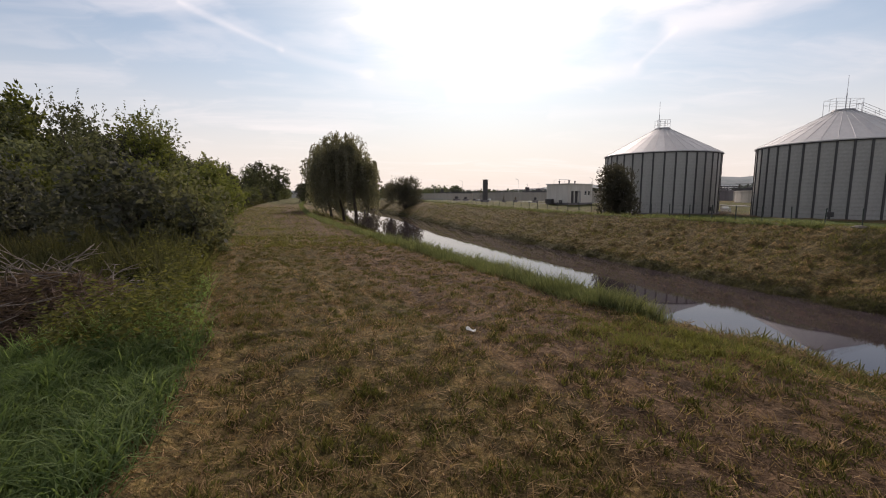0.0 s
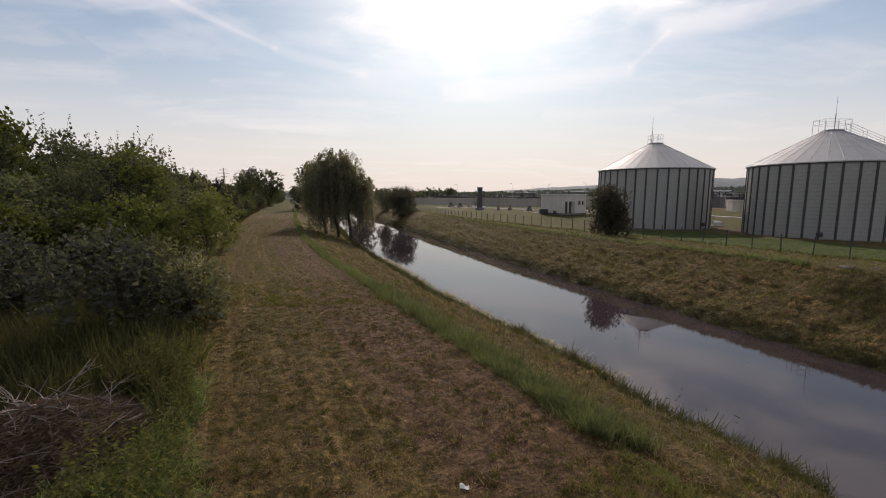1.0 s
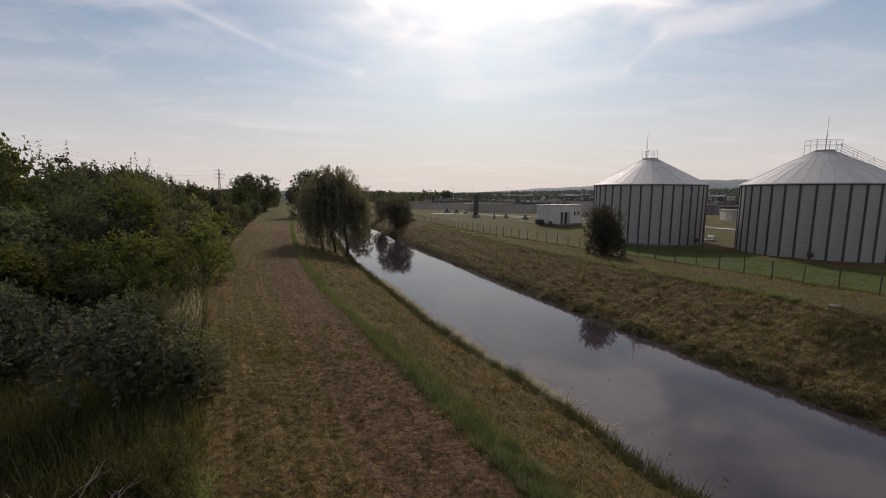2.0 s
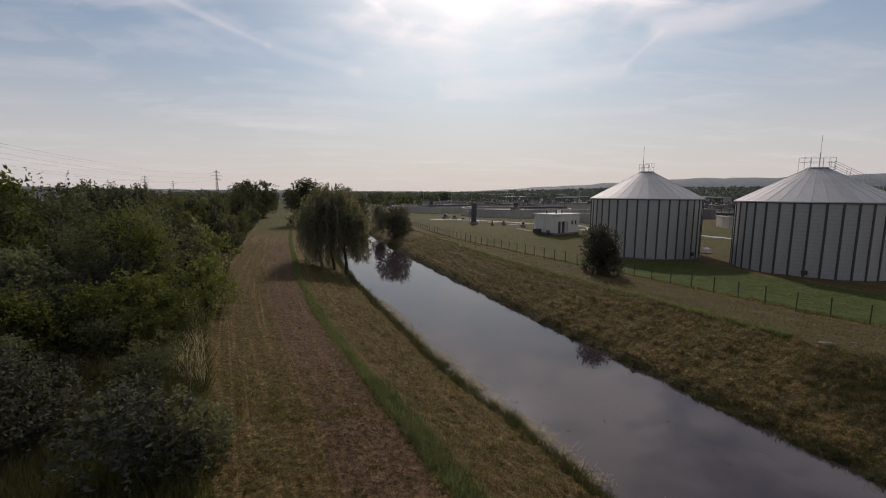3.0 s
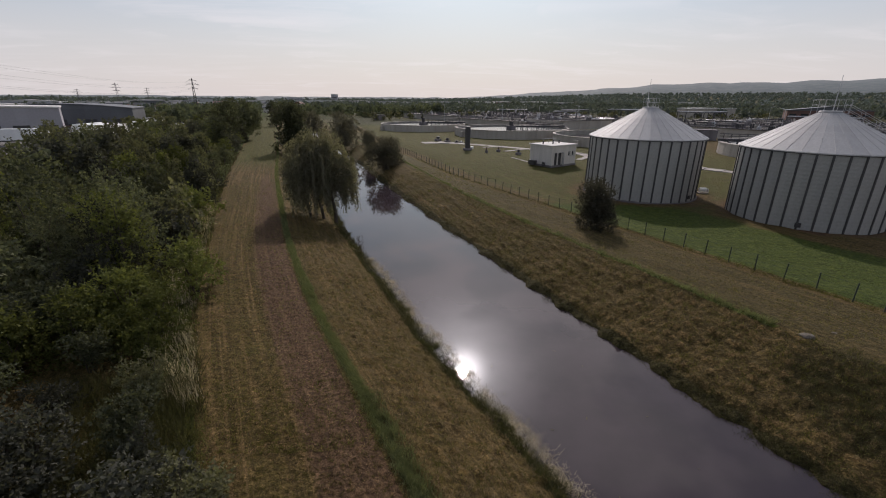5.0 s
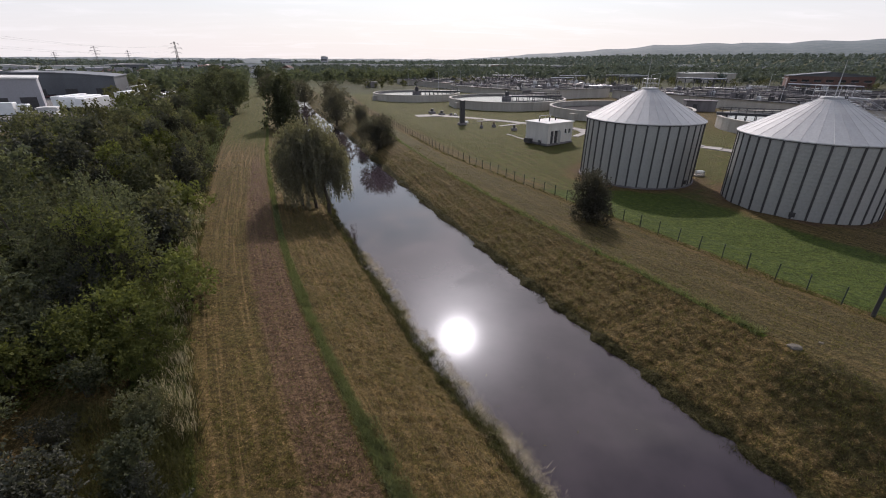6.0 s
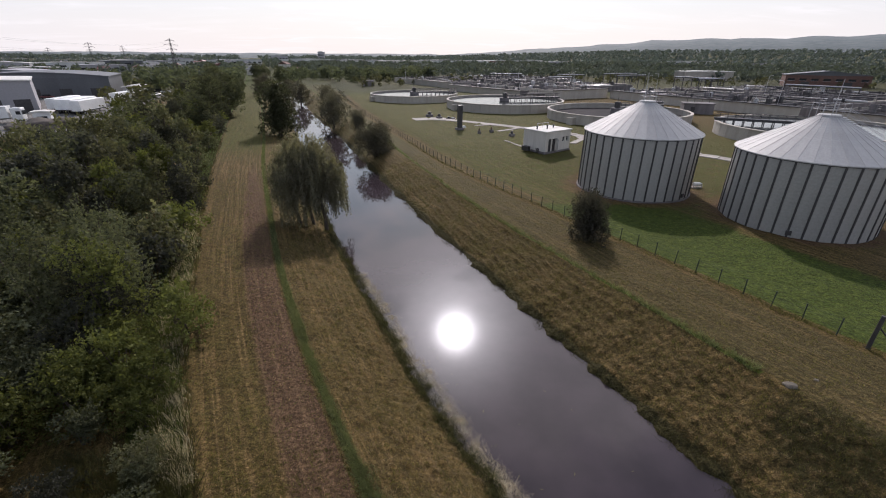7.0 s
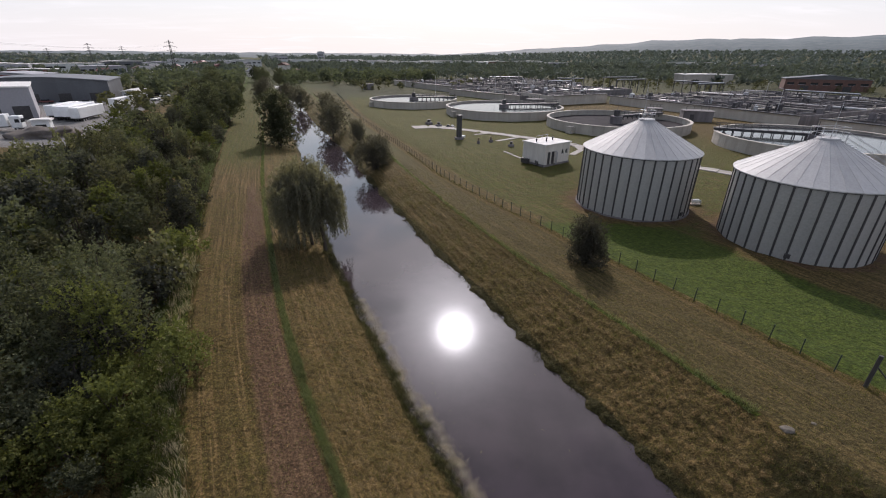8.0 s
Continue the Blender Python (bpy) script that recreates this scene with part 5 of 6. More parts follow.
def leaf_quads(centres, axes, length, width, rs):
    """Diamond leaves: centre, long axis, sizes."""
    n = len(centres)
    side = unit(np.cross(axes, rs.normal(size=(n, 3))))
    length = np.broadcast_to(length, (n,))[:, None]
    width = np.broadcast_to(width, (n,))[:, None]
    fold = np.cross(axes, side) * width * 0.25
    return np.stack([centres - axes * length * 0.5, centres + side * width * 0.5 + fold, centres + axes * length * 0.5, centres - side * width * 0.5 + fold], 1)


def lobed_crown(rs, height, radius, lobes, low):
    """Ellipsoids that make up an uneven crown."""
    out = []
    for k in range(lobes):
        a, s = rs.uniform(0, 6.28), math.sqrt(rs.uniform(0.0, 1.0))
        t = rs.uniform(low, 1.0)
        reach = radius * (0.62 * s) * (1.0 - 0.55 * max(0.0, t - 0.35))
        size = radius * rs.uniform(0.38, 0.6) * (1.1 - 0.4 * t)
        zz = min(height * t, height - size * 0.75)
        out.append((reach * math.cos(a), reach * math.sin(a), max(zz, size * 0.45), size, size * rs.uniform(0.75, 1.05)))
    return out


def spray_leaves(rs, lobes, sprays, per, leaf, twig, up=0.35, droop=0.0):
    """Twigs on the crown's skin, each set with leaves."""
    w = np.array([l[3] ** 2 for l in lobes])
    pick = rs.choice(len(lobes), sprays, p=w / w.sum())
    L = np.array(lobes)[pick]
    d = unit(rs.normal(size=(sprays, 3)) + np.array([0, 0, 0.25]))
    depth = rs.uniform(0.5, 1.0, sprays)[:, None] ** 0.6
    root = L[:, :3] + d * depth * np.stack([L[:, 3], L[:, 3], L[:, 4]], 1)
    grow = unit(d + np.array([0, 0, up]) + rs.normal(size=(sprays, 3)) * 0.45)
    reach = twig * rs.uniform(0.4, 1.3, sprays)
    t = np.tile(np.linspace(0.05, 1.0, per), (sprays, 1))
    pts = root[:, None, :] + grow[:, None, :] * (t * reach[:, None])[..., None]
    pts = pts + rs.normal(size=pts.shape) * leaf * 0.45
    pts[..., 2] -= droop * (t**2) * reach[:, None]
    axes = unit(grow[:, None, :] * 0.5 + rs.normal(size=pts.shape) * 0.8)
    pts, axes = pts.reshape(-1, 3), axes.reshape(-1, 3)
    keep = pts[:, 2] > 0.03
    pts, axes = pts[keep], axes[keep]
    size = leaf * rs.uniform(0.65, 1.35, len(pts))
    return leaf_quads(pts, axes, size * 1.35, size * 0.8, rs)


def limbs(bm, rs, lobes, height, thick, stems):
    """Tapered stems that fork towards the lobes."""
    for k in range(stems):
        foot = Vector((rs.uniform(-0.12, 0.12) * stems * 0.5, rs.uniform(-0.12, 0.12) * stems * 0.5, -0.15))
        target = lobes[k % len(lobes)]
        mid = Vector((target[0] * 0.45, target[1] * 0.45, max(0.35 * height, 0.55 * target[2])))
        add_bar(bm, foot, mid, thick, 7, thick * 0.65)
        add_bar(bm, mid, Vector(target[:3]), thick * 0.62, 6, thick * 0.2)
        for j in range(2):
            o = lobes[rs.randint(len(lobes))]
            add_bar(bm, mid, Vector(o[:3]), thick * 0.45, 5, thick * 0.12)


def build_plant(name, label, category, seed, height, radius, lobes, sprays, per, leaf, twig, material, low=0.12, stems=4, thick=0.06, up=0.35, shoots=0, kind_group=""):
    rs = np.random.RandomState(seed)
    ob = empty(name, 0, 0, -500)
    tagged(ob, label, category, kind_group, "thing")
    shape = lobed_crown(rs, height, radius, lobes, low)
    leaves = spray_leaves(rs, shape, sprays, per, leaf, twig, up)
    if shoots:
        # straight young shoots standing out of the crown
        extra = []
        for k in range(shoots):
            o = shape[rs.randint(len(shape))]
            a = rs.uniform(0, 6.28)
            root = np.array([o[0] + o[3] * 0.6 * math.cos(a), o[1] + o[3] * 0.6 * math.sin(a), o[2] + o[4] * 0.75])
            grow = unit(np.array([rs.normal() * 0.18, rs.normal() * 0.18, 1.0]))
            n = 16
            pts = root + grow * np.linspace(0, 1, n)[:, None] * rs.uniform(0.5, 1.15) * height * 0.2 + rs.normal(size=(n, 3)) * leaf * 0.35
            extra.append(leaf_quads(pts, unit(grow + rs.normal(size=(n, 3)) * 0.9), leaf * 1.2, leaf * 0.6, rs))
        leaves = np.concatenate([leaves] + extra)
    bm = bmesh.new()
    limbs(bm, rs, shape, height, thick, stems)
    part("trunk", bm, "bark", ob)
    crown = new("crown", quads("crown", leaves, 4, material))
    crown.parent = ob
    return ob


def place(plant, x, y, scale, turn, rnd, tall=1.0):
    return copy_thing(plant, pose(x, y, ground_at(x, y) - 0.08, rnd.uniform(-4, 4), rnd.uniform(-4, 4), turn) @ Matrix.Diagonal((scale, scale, scale * tall, 1)))


SHRUB_LABELS = {
    "leaf_a": "dense mid-green leafy shrub in a thicket beside the path",
    "leaf_b": "bright yellow-green leafy shrub in a thicket",
    "leaf_c": "dark green shaded shrub in a dense thicket",
    "leaf_d": "olive-green leafy shrub in a dense thicket",
}
# plants of about 3.2 m, made once with fine leaves and once with coarser ones
FINE, COARSE, TALL, FAR, NEAR_TALL = [], [], [], [], []
for k, key in enumerate(("leaf_a", "leaf_b", "leaf_c", "leaf_d", "leaf_a", "leaf_c")):
    FINE.append(build_plant("shrub", SHRUB_LABELS[key], "shrub", 20 + k, 3.2, 1.75, 9, 310, 10, 0.128, 0.55, key, shoots=8, kind_group="thicket shrubs"))
    COARSE.append(build_plant("shrub", SHRUB_LABELS[key], "shrub", 40 + k, 3.2, 1.75, 9, 122, 9, 0.2, 0.6, key, shoots=6, kind_group="thicket shrubs"))
    TALL.append(build_plant("small_tree", SHRUB_LABELS[key].replace("shrub", "small tree"), "tree", 60 + k, 6.6, 2.3, 13, 175, 9, 0.262, 0.85, key, low=0.15, stems=3, thick=0.10, shoots=14, kind_group="thicket trees"))
    NEAR_TALL.append(build_plant("small_tree", SHRUB_LABELS[key].replace("shrub", "small tree"), "tree", 100 + k, 6.6, 2.3, 15, 470, 10, 0.135, 0.75, key, low=0.15, stems=3, thick=0.10, shoots=18, kind_group="thicket trees"))
    FAR.append(build_plant("small_tree", SHRUB_LABELS[key].replace("shrub", "small tree"), "tree", 80 + k, 6.6, 2.6, 10, 110, 8, 0.36, 0.9, key, low=0.1, stems=2, thick=0.12, shoots=4, kind_group="thicket trees"))


def build_thicket():
    rnd = random.Random(5)
    y = 10.0
    made = 0
    while y < 250:
        gap = 2.3 if y < 26 else 3.0 if y < 70 else 4.6 if y < 130 else 6.5
        pl = float(line("path_left", y))
        width = float(np.interp(y, (50, 75, 95, 140, 250), (46, 27, 22, 20, 24)))
        d = 1.9 + rnd.uniform(0, 0.8)
        while d < width:
            x, yy = pl - d + rnd.uniform(-0.4, 0.4) * gap, y + rnd.uniform(-0.4, 0.4) * gap
            tall = (2.3 + 2.9 * float(smooth01((yy - 17) / 9))) * (0.55 + 0.45 * float(smooth01(d / 4.0))) + 1.2 * float(smooth01((d - 6) / 10))
            tall *= rnd.uniform(0.66, 1.2)
            if yy > 75:
                tall *= 0.92
            hidden = d > 14 and yy < 15
            low_patch = d > 21 and yy > 40
            # kinds stand in groups
            w = float(waves(np.array(x), np.array(yy), 17, 71)) + rnd.uniform(-0.2, 0.2)
            kinds = (1, 0.2, 4, 0.5, 1, 4) if w > 0.22 or yy < 13.5 else (1.5, 4, 0.3, 3, 1, 0.2) if w < -0.38 else (3, 0.8, 0.8, 3, 3, 0.6)
            if low_patch:
                tall = rnd.uniform(1.4, 2.6)
            if not (hidden or (d < 6 and rnd.random() < 0.12) or math.hypot(x + 6.9, yy - 9.2) < 3.0):
                pick = 1 if low_patch and rnd.random() < 0.8 else rnd.choices(range(6), kinds)[0]
                if tall > 4.2:
                    base = (NEAR_TALL if yy < 33 and d < 13 else TALL if yy < 75 else FAR)[pick]
                    place(base, x, yy, tall / 6.6 * 1.05, rnd.uniform(0, 360), rnd)
                else:
                    base = (FINE if yy < 25 and d < 10 else COARSE)[pick]
                    place(base, x, yy, tall / 3.2, rnd.uniform(0, 360), rnd, rnd.uniform(0.9, 1.1))
                made += 1
            d += gap * (1.0 if d < 20 else 1.35)
        y += gap
    for x, yy, s in ((-22.5, 25.5, 1.08), (-25.5, 28.0, 1.15), (-20.5, 29.0, 1.05), (-27.5, 25.0, 1.1), (-18.6, 27.4, 0.95)):
        place(NEAR_TALL[rnd.choice((0, 3, 4))], x, yy, s, rnd.uniform(0, 360), rnd)
    # the round bush at the path's edge and the bright ones behind it
    place(FINE[5], -6.9, 9.1, 0.92, 40, rnd, 0.86)
    place(FINE[3], -5.9, 9.7, 0.62, 140, rnd)
    for x, yy, s, t in ((-15.0, 18.0, 0.95, 1), (-12.6, 19.4, 0.8, 1), (-13.4, 24.4, 1.0, 1), (-17.5, 16.5, 1.0, 1), (-10.6, 15.2, 0.6, 3), (-9.2, 12.6, 0.62, 0)):
        place(FINE[t], x, yy, s, rnd.uniform(0, 360), rnd)


build_thicket()


def build_willow(x, y):
    """A weeping willow: three leaning stems, arching boughs and hanging curtains of narrow leaves with gaps between them."""
    rs = np.random.RandomState(3)
    z = ground_at(x, y) - 0.1
    tree = tagged(empty("willow", x, y, z), "weeping willow with hanging olive foliage at the water's edge", "tree", kind="thing")
    heart = np.array([-1.5, 0.5, 0.0])
    # stems: foot, fork
    forks = []
    for fx, fy, tx, ty, tz, r in ((0.0, 0.0, -0.3, 0.2, 3.4, 0.2), (-1.5, 0.9, -2.1, 0.9, 3.2, 0.16), (-2.7, 0.2, -3.4, 0.5, 2.9, 0.15)):
        foot = Vector((fx, fy, ground_at(x + fx, y + fy) - z - 0.3))
        fork = Vector((tx, ty, tz + foot.z * 0.6))
        bm = bmesh.new()
        knee = foot.lerp(fork, 0.5) + Vector((0.12, 0.05, 0))
        add_bar(bm, foot, knee, r * 1.15, 9, r * 0.9)
        add_bar(bm, knee, fork, r * 0.9, 9, r * 0.7)
        part("trunk", bm, "bark", tree)
        forks.append(fork)

    def crown_top(px, py):
        """The height of the crown's dome over a place."""
        u = math.hypot((px - heart[0]) / 3.35, (py - heart[1]) / 3.35)
        return 9.7 - 3.6 * u**2.4

    heads = []
    for k in range(30):
        a, s = k * 2.399, math.sqrt((k + 0.5) / 30) * 0.94
        hx, hy = heart[0] + 3.15 * s * math.cos(a), heart[1] + 3.15 * s * math.sin(a)
        head = Vector((hx, hy, crown_top(hx, hy) - rs.uniform(0.0, 1.3)))
        fork = min(forks, key=lambda f: (f.xy - head.xy).length + rs.uniform(0, 0.8))
        knee = fork.lerp(head, 0.45) + Vector((0, 0, 0.9))
        bm = bmesh.new()
        add_bar(bm, fork, knee, 0.1, 6, 0.07)
        add_bar(bm, knee, head, 0.07, 5, 0.025)
        part("bough", bm, "bark", tree)
        heads.append((np.array(head), np.array(knee)))
    leaves = []
    for k in range(270):
        head, knee = heads[k % len(heads)]
        t = rs.uniform(0.35, 1.05)
        root = knee + (head - knee) * t + rs.normal(size=3) * np.array([0.55, 0.55, 0.3])
        out = root - heart
        out[2] = 0
        out = out / max(np.linalg.norm(out), 0.5)
        reach, drop = rs.uniform(0.1, 0.6), rs.uniform(1.4, 5.6)
        # some curtains stay short, so that light passes under them
        if rs.uniform() < 0.35:
            drop = rs.uniform(0.6, 1.5)
        hem = 0.9 + 1.8 * rs.uniform() if root[0] > -1.2 else 0.8 + 1.5 * rs.uniform()
        for j in range(rs.randint(6, 12)):
            p = root + rs.normal(size=3) * np.array([0.2, 0.2, 0.18])
            fall = max(0.6, min(drop * rs.uniform(0.75, 1.15), p[2] - hem))
            n = max(6, int(fall / 0.088))
            t = np.linspace(0, 1, n)
            pts = p + out * (reach * np.sqrt(t))[:, None] + np.array([0, 0, 1.0]) * (0.45 * np.sin(np.minimum(t * 6, 3.14)) * min(1.0, fall / 3) - fall * t**1.25)[:, None]
            pts += rs.normal(size=(n, 3)) * 0.055
            axes = unit(np.array([0, 0, -1.0]) + out * 0.25 + rs.normal(size=(n, 3)) * 0.4)
            leaves.append(leaf_quads(pts, axes, 0.24, 0.085, rs))
    # tufts of leaves along the boughs
    lobes = [(*(knee + (head - knee) * rs.uniform(0.2, 0.9)), rs.uniform(0.6, 1.15), rs.uniform(0.5, 0.9)) for head, knee in heads]
    leaves.append(spray_leaves(rs, lobes, 760, 9, 0.14, 0.8, 0.1, 0.8))
    # single twigs arching over the top
    for k in range(130):
        a, s = rs.uniform(0, 6.28), math.sqrt(rs.uniform(0, 0.6))
        p = np.array([heart[0] + 3.2 * s * math.cos(a), heart[1] + 3.2 * s * math.sin(a), 0])
        p[2] = crown_top(p[0], p[1]) - 0.5
        t = np.linspace(0, 1, 15)
        side = np.array([math.cos(a), math.sin(a), 0.0]) * rs.uniform(0.3, 1.0)
        pts = p + side * t[:, None] + np.array([0, 0, 1.0]) * (rs.uniform(0.5, 1.3) * np.sin(t * 2.6))[:, None] + rs.normal(size=(15, 3)) * 0.04
        leaves.append(leaf_quads(pts, unit(np.array([0, 0, -1.0]) + rs.normal(size=(15, 3)) * 0.5), 0.22, 0.06, rs))
    crown = new("crown", quads("crown", np.concatenate(leaves), 4, "willow"))
    crown.parent = tree


build_willow(-9.35, 45.2)

alder = build_plant("alder", "bushy green alder standing on the bank", "tree", 7, 10.6, 4.3, 26, 1150, 10, 0.26, 0.95, "leaf_a", low=0.05, stems=4, thick=0.16, up=0.2)
round_bush = build_plant("bush", "round dusky bush on the channel bank", "bush", 8, 5.4, 3.2, 20, 2100, 10, 0.12, 0.8, "dusky", low=0.06, stems=6, thick=0.08, up=0.5)
fence_bush = build_plant("bush", "dark upright bush beside the fence", "bush", 9, 4.35, 2.05, 24, 1700, 10, 0.105, 0.6, "dusky", low=0.0, stems=6, thick=0.06, up=1.3, shoots=20)
bank_tree = build_plant("bank_tree", "rounded grey-green tree on the bank", "tree", 10, 8.0, 4.2, 18, 620, 10, 0.24, 0.9, "dusky", low=0.1, stems=4, thick=0.14, up=0.4)
field_tree = build_plant("field_tree", "broad dark tree beside the path", "tree", 12, 10.5, 4.6, 20, 420, 10, 0.34, 1.0, "leaf_a", low=0.22, stems=2, thick=0.2, up=0.3)


def plant_bank():
    rnd = random.Random(9)
    place(alder, -29.8, 99.5, 1.06, 20, rnd)
    place(round_bush, -7.2, 77.5, 1.08, 0, rnd, 0.93)
    place(round_bush, -12.6, 100.0, 0.66, 80, rnd, 1.2)
    place(fence_bush, 16.4, 38.5, 1.0, 0, rnd)
    place(bank_tree, -20.6, 113.0, 1.05, 30, rnd)
    place(bank_tree, -25.0, 131.0, 1.0, 130, rnd)
    place(bank_tree, -44.5, 175.0, 1.15, 200, rnd)
    place(bank_tree, -66.0, 196.0, 0.9, 250, rnd)
    place(bank_tree, -60.0, 215.0, 0.95, 290, rnd)
    place(bank_tree, -76.0, 232.0, 1.0, 10, rnd)
    for x, y, s in ((-104, 318, 1.0), (-98, 330, 1.1), (-110, 326, 0.9), (-92, 322, 0.8), (-116, 334, 1.0)):
        place(field_tree, x, y, s, rnd.uniform(0, 360), rnd)
    for x, y, s in ((-50.5, 116, 0.98), (-56, 121, 0.9), (-53, 131, 1.0), (-47.5, 104, 0.7), (-61, 140, 0.95), (-66, 150, 0.85), (-76, 165, 0.9), (-88, 205, 1.0), (-97, 222, 1.0), (-106, 245, 1.1)):
        place(field_tree, x, y, s, rnd.uniform(0, 360), rnd)


plant_bank()
for mother in (*FINE, *COARSE, *TALL, *FAR, *NEAR_TALL, alder, round_bush, fence_bush, bank_tree, field_tree):
    for ob in (*mother.children, mother):
        bpy.data.objects.remove(ob)


# ---- far woods, town and horizon ----


def far_woods(name, label, seed, groups, quads_each, material):
    """Many distant trees as one body of foliage; groups: azimuths, distances, count, heights."""
    rs = np.random.RandomState(seed)
    out = []
    for a0, a1, d0, d1, count, h0, h1 in groups:
        az, dist = np.radians(rs.uniform(a0, a1, count)), np.sqrt(rs.uniform(d0**2, d1**2, count))
        x, y = dist * np.sin(az), dist * np.cos(az)
        clear = (x < line("path_left", y) - 4) | (x > line("water_right", y) + 2)
        x, y = x[clear], y[clear]
        z = land(x, y)
        h = rs.uniform(h0, h1, len(x))
        r = h * rs.uniform(0.38, 0.62, len(x))
        d = unit(rs.normal(size=(len(x), quads_each, 3)) + np.array([0, 0, 0.3]))
        depth = rs.uniform(0.55, 1.05, (len(x), quads_each, 1))
        lump = 1 + 0.25 * np.sin(d[..., :1] * 5 + rs.uniform(0, 6, (len(x), 1, 1))) * np.cos(d[..., 1:2] * 4)
        pts = d * depth * lump * np.stack([r, r, h * 0.52], 1)[:, None, :] + np.stack([x, y, z + h * 0.5], 1)[:, None, :]
        size = (h * 2.1 / math.sqrt(quads_each))[:, None] * rs.uniform(0.6, 1.2, (len(x), quads_each))
        pts, size = pts.reshape(-1, 3), size.reshape(-1)
        out.append(leaf_quads(pts, unit(rs.normal(size=pts.shape)), size, size * 0.8, rs))
    tagged(new(name, quads(name, np.concatenate(out), 4, material)), label, "woods", kind="stuff")


# woods by distance, each with its own amount of haze in the leaf colour
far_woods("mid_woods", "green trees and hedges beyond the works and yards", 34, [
    (-30, -16, 240, 420, 190, 4, 9), (-24, 2, 300, 420, 260, 4, 9), (-60, -26, 300, 420, 110, 4, 8)], 110, "mid_leaf_hazed")
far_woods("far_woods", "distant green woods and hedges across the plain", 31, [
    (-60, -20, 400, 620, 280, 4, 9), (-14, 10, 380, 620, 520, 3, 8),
    (8, 62, 380, 620, 1150, 2.5, 7), (-60, -12, 620, 1000, 800, 5, 10), (-14, 62, 620, 1000, 2100, 4, 10)], 24, "far_leaf_hazed")
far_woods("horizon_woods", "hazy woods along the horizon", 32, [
    (-60, -8, 1000, 1900, 1000, 7, 13), (-10, 62, 1000, 1900, 2600, 6, 12), (-60, 62, 1900, 2500, 1500, 8, 15)], 12, "horizon_leaf_hazed")
far_woods("scrub", "scattered scrub and young trees on rough land", 33, [
    (10, 60, 300, 420, 170, 1.5, 4), (-34, -22, 170, 300, 70, 2, 6), (-8, 8, 250, 330, 40, 2, 5)], 40, "leaf_d")


def build_town():
    """Distant halls and houses, each with walls, roof and a row of windows."""
    rnd = random.Random(21)
    spots = [(-44, 420, 40, 18, 8, "hall_white"), (-41, 560, 46, 20, 9, "hall_grey"), (-38.5, 470, 30, 16, 7, "hall_red"), (-36, 610, 60, 22, 9, "hall_white"), (-33.5, 520, 36, 18, 8, "hall_grey"),
             (-31, 700, 60, 22, 10, "hall_dark"), (-28, 640, 42, 16, 9, "hall_white"), (-26.5, 760, 30, 14, 12, "hall_white"), (-23.0, 900, 70, 22, 9, "hall_white"), (-20, 830, 46, 20, 10, "hall_white"),
             (-13.5, 900, 90, 24, 11, "hall_white"), (-9, 1000, 80, 24, 10, "hall_grey"), (-5.5, 880, 120, 26, 9, "hall_white"), (-1.0, 820, 130, 26, 9, "hall_white"), (3, 940, 90, 24, 10, "hall_grey"),
             (6.5, 860, 70, 22, 9, "hall_white"), (10, 900, 60, 20, 9, "hall_red"), (13.5, 960, 60, 20, 10, "hall_white"), (17, 840, 40, 18, 9, "hall_grey"), (30.5, 980, 44, 18, 10, "hall_white"),
             (33, 1000, 30, 16, 9, "hall_white"), (38, 900, 30, 16, 8, "hall_grey"), (-47, 640, 60, 24, 9, "hall_dark"), (-16.5, 1150, 40, 20, 16, "hall_grey"), (-11.6, 1500, 18, 16, 26, "hall_grey")]
    for az, dist, sx, sy, h, wall in spots:
        x, y = dist * math.sin(radians(az)), dist * math.cos(radians(az))
        label = {"hall_white": "pale", "hall_grey": "grey", "hall_red": "dull red", "hall_dark": "dark"}[wall] + " distant hall with a shallow roof among trees"
        build_hall("far_hall", x, y, -az + rnd.uniform(-18, 18), sx, sy, h, wall, rnd.choice(["roof_felt", "hall_grey", "roof_felt"]), rnd.uniform(0.3, 1.6), label, 6, 0)
    for k in range(26):
        az, dist = rnd.uniform(-46, -14), rnd.uniform(420, 900)
        x, y = dist * math.sin(radians(az)), dist * math.cos(radians(az))
        build_hall("far_house", x, y, rnd.uniform(0, 180), rnd.uniform(9, 14), rnd.uniform(8, 10), rnd.uniform(4, 6.5), rnd.choice(["plaster", "plaster", "brick"]), rnd.choice(["hall_red", "hall_dark", "brick"]), rnd.uniform(2.2, 3.2),
                   "distant house with a pitched roof", 3, 0)


build_town()


def build_backdrop():
    """The ridge behind everything, as one strip of hills with haze in its colour."""
    bm = bmesh.new()
    last = None
    for i in range(161):
        az = -75 + 150 * i / 160
        rise = 34 + 92 * float(smooth01((az - 1) / 33)) + float(waves(np.array(az * 10), np.array(0.0), 70, 11)) * (2 + 5 * float(smooth01((az + 8) / 20))) + 2.2 * float(waves(np.array(az * 10), np.array(3.0), 14, 12))
        a = radians(az)
        row = [bm.verts.new((d * math.sin(a), d * math.cos(a), z)) for d, z in ((2500, -20), (2700, rise * 0.45), (3000, rise * 0.8), (3300, rise), (3800, rise * 0.7))]
        if last:
            for j in range(4):
                bm.faces.new((last[j], row[j], row[j + 1], last[j + 1]))
        last = row
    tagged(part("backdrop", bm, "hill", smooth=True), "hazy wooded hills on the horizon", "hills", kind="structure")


build_backdrop()


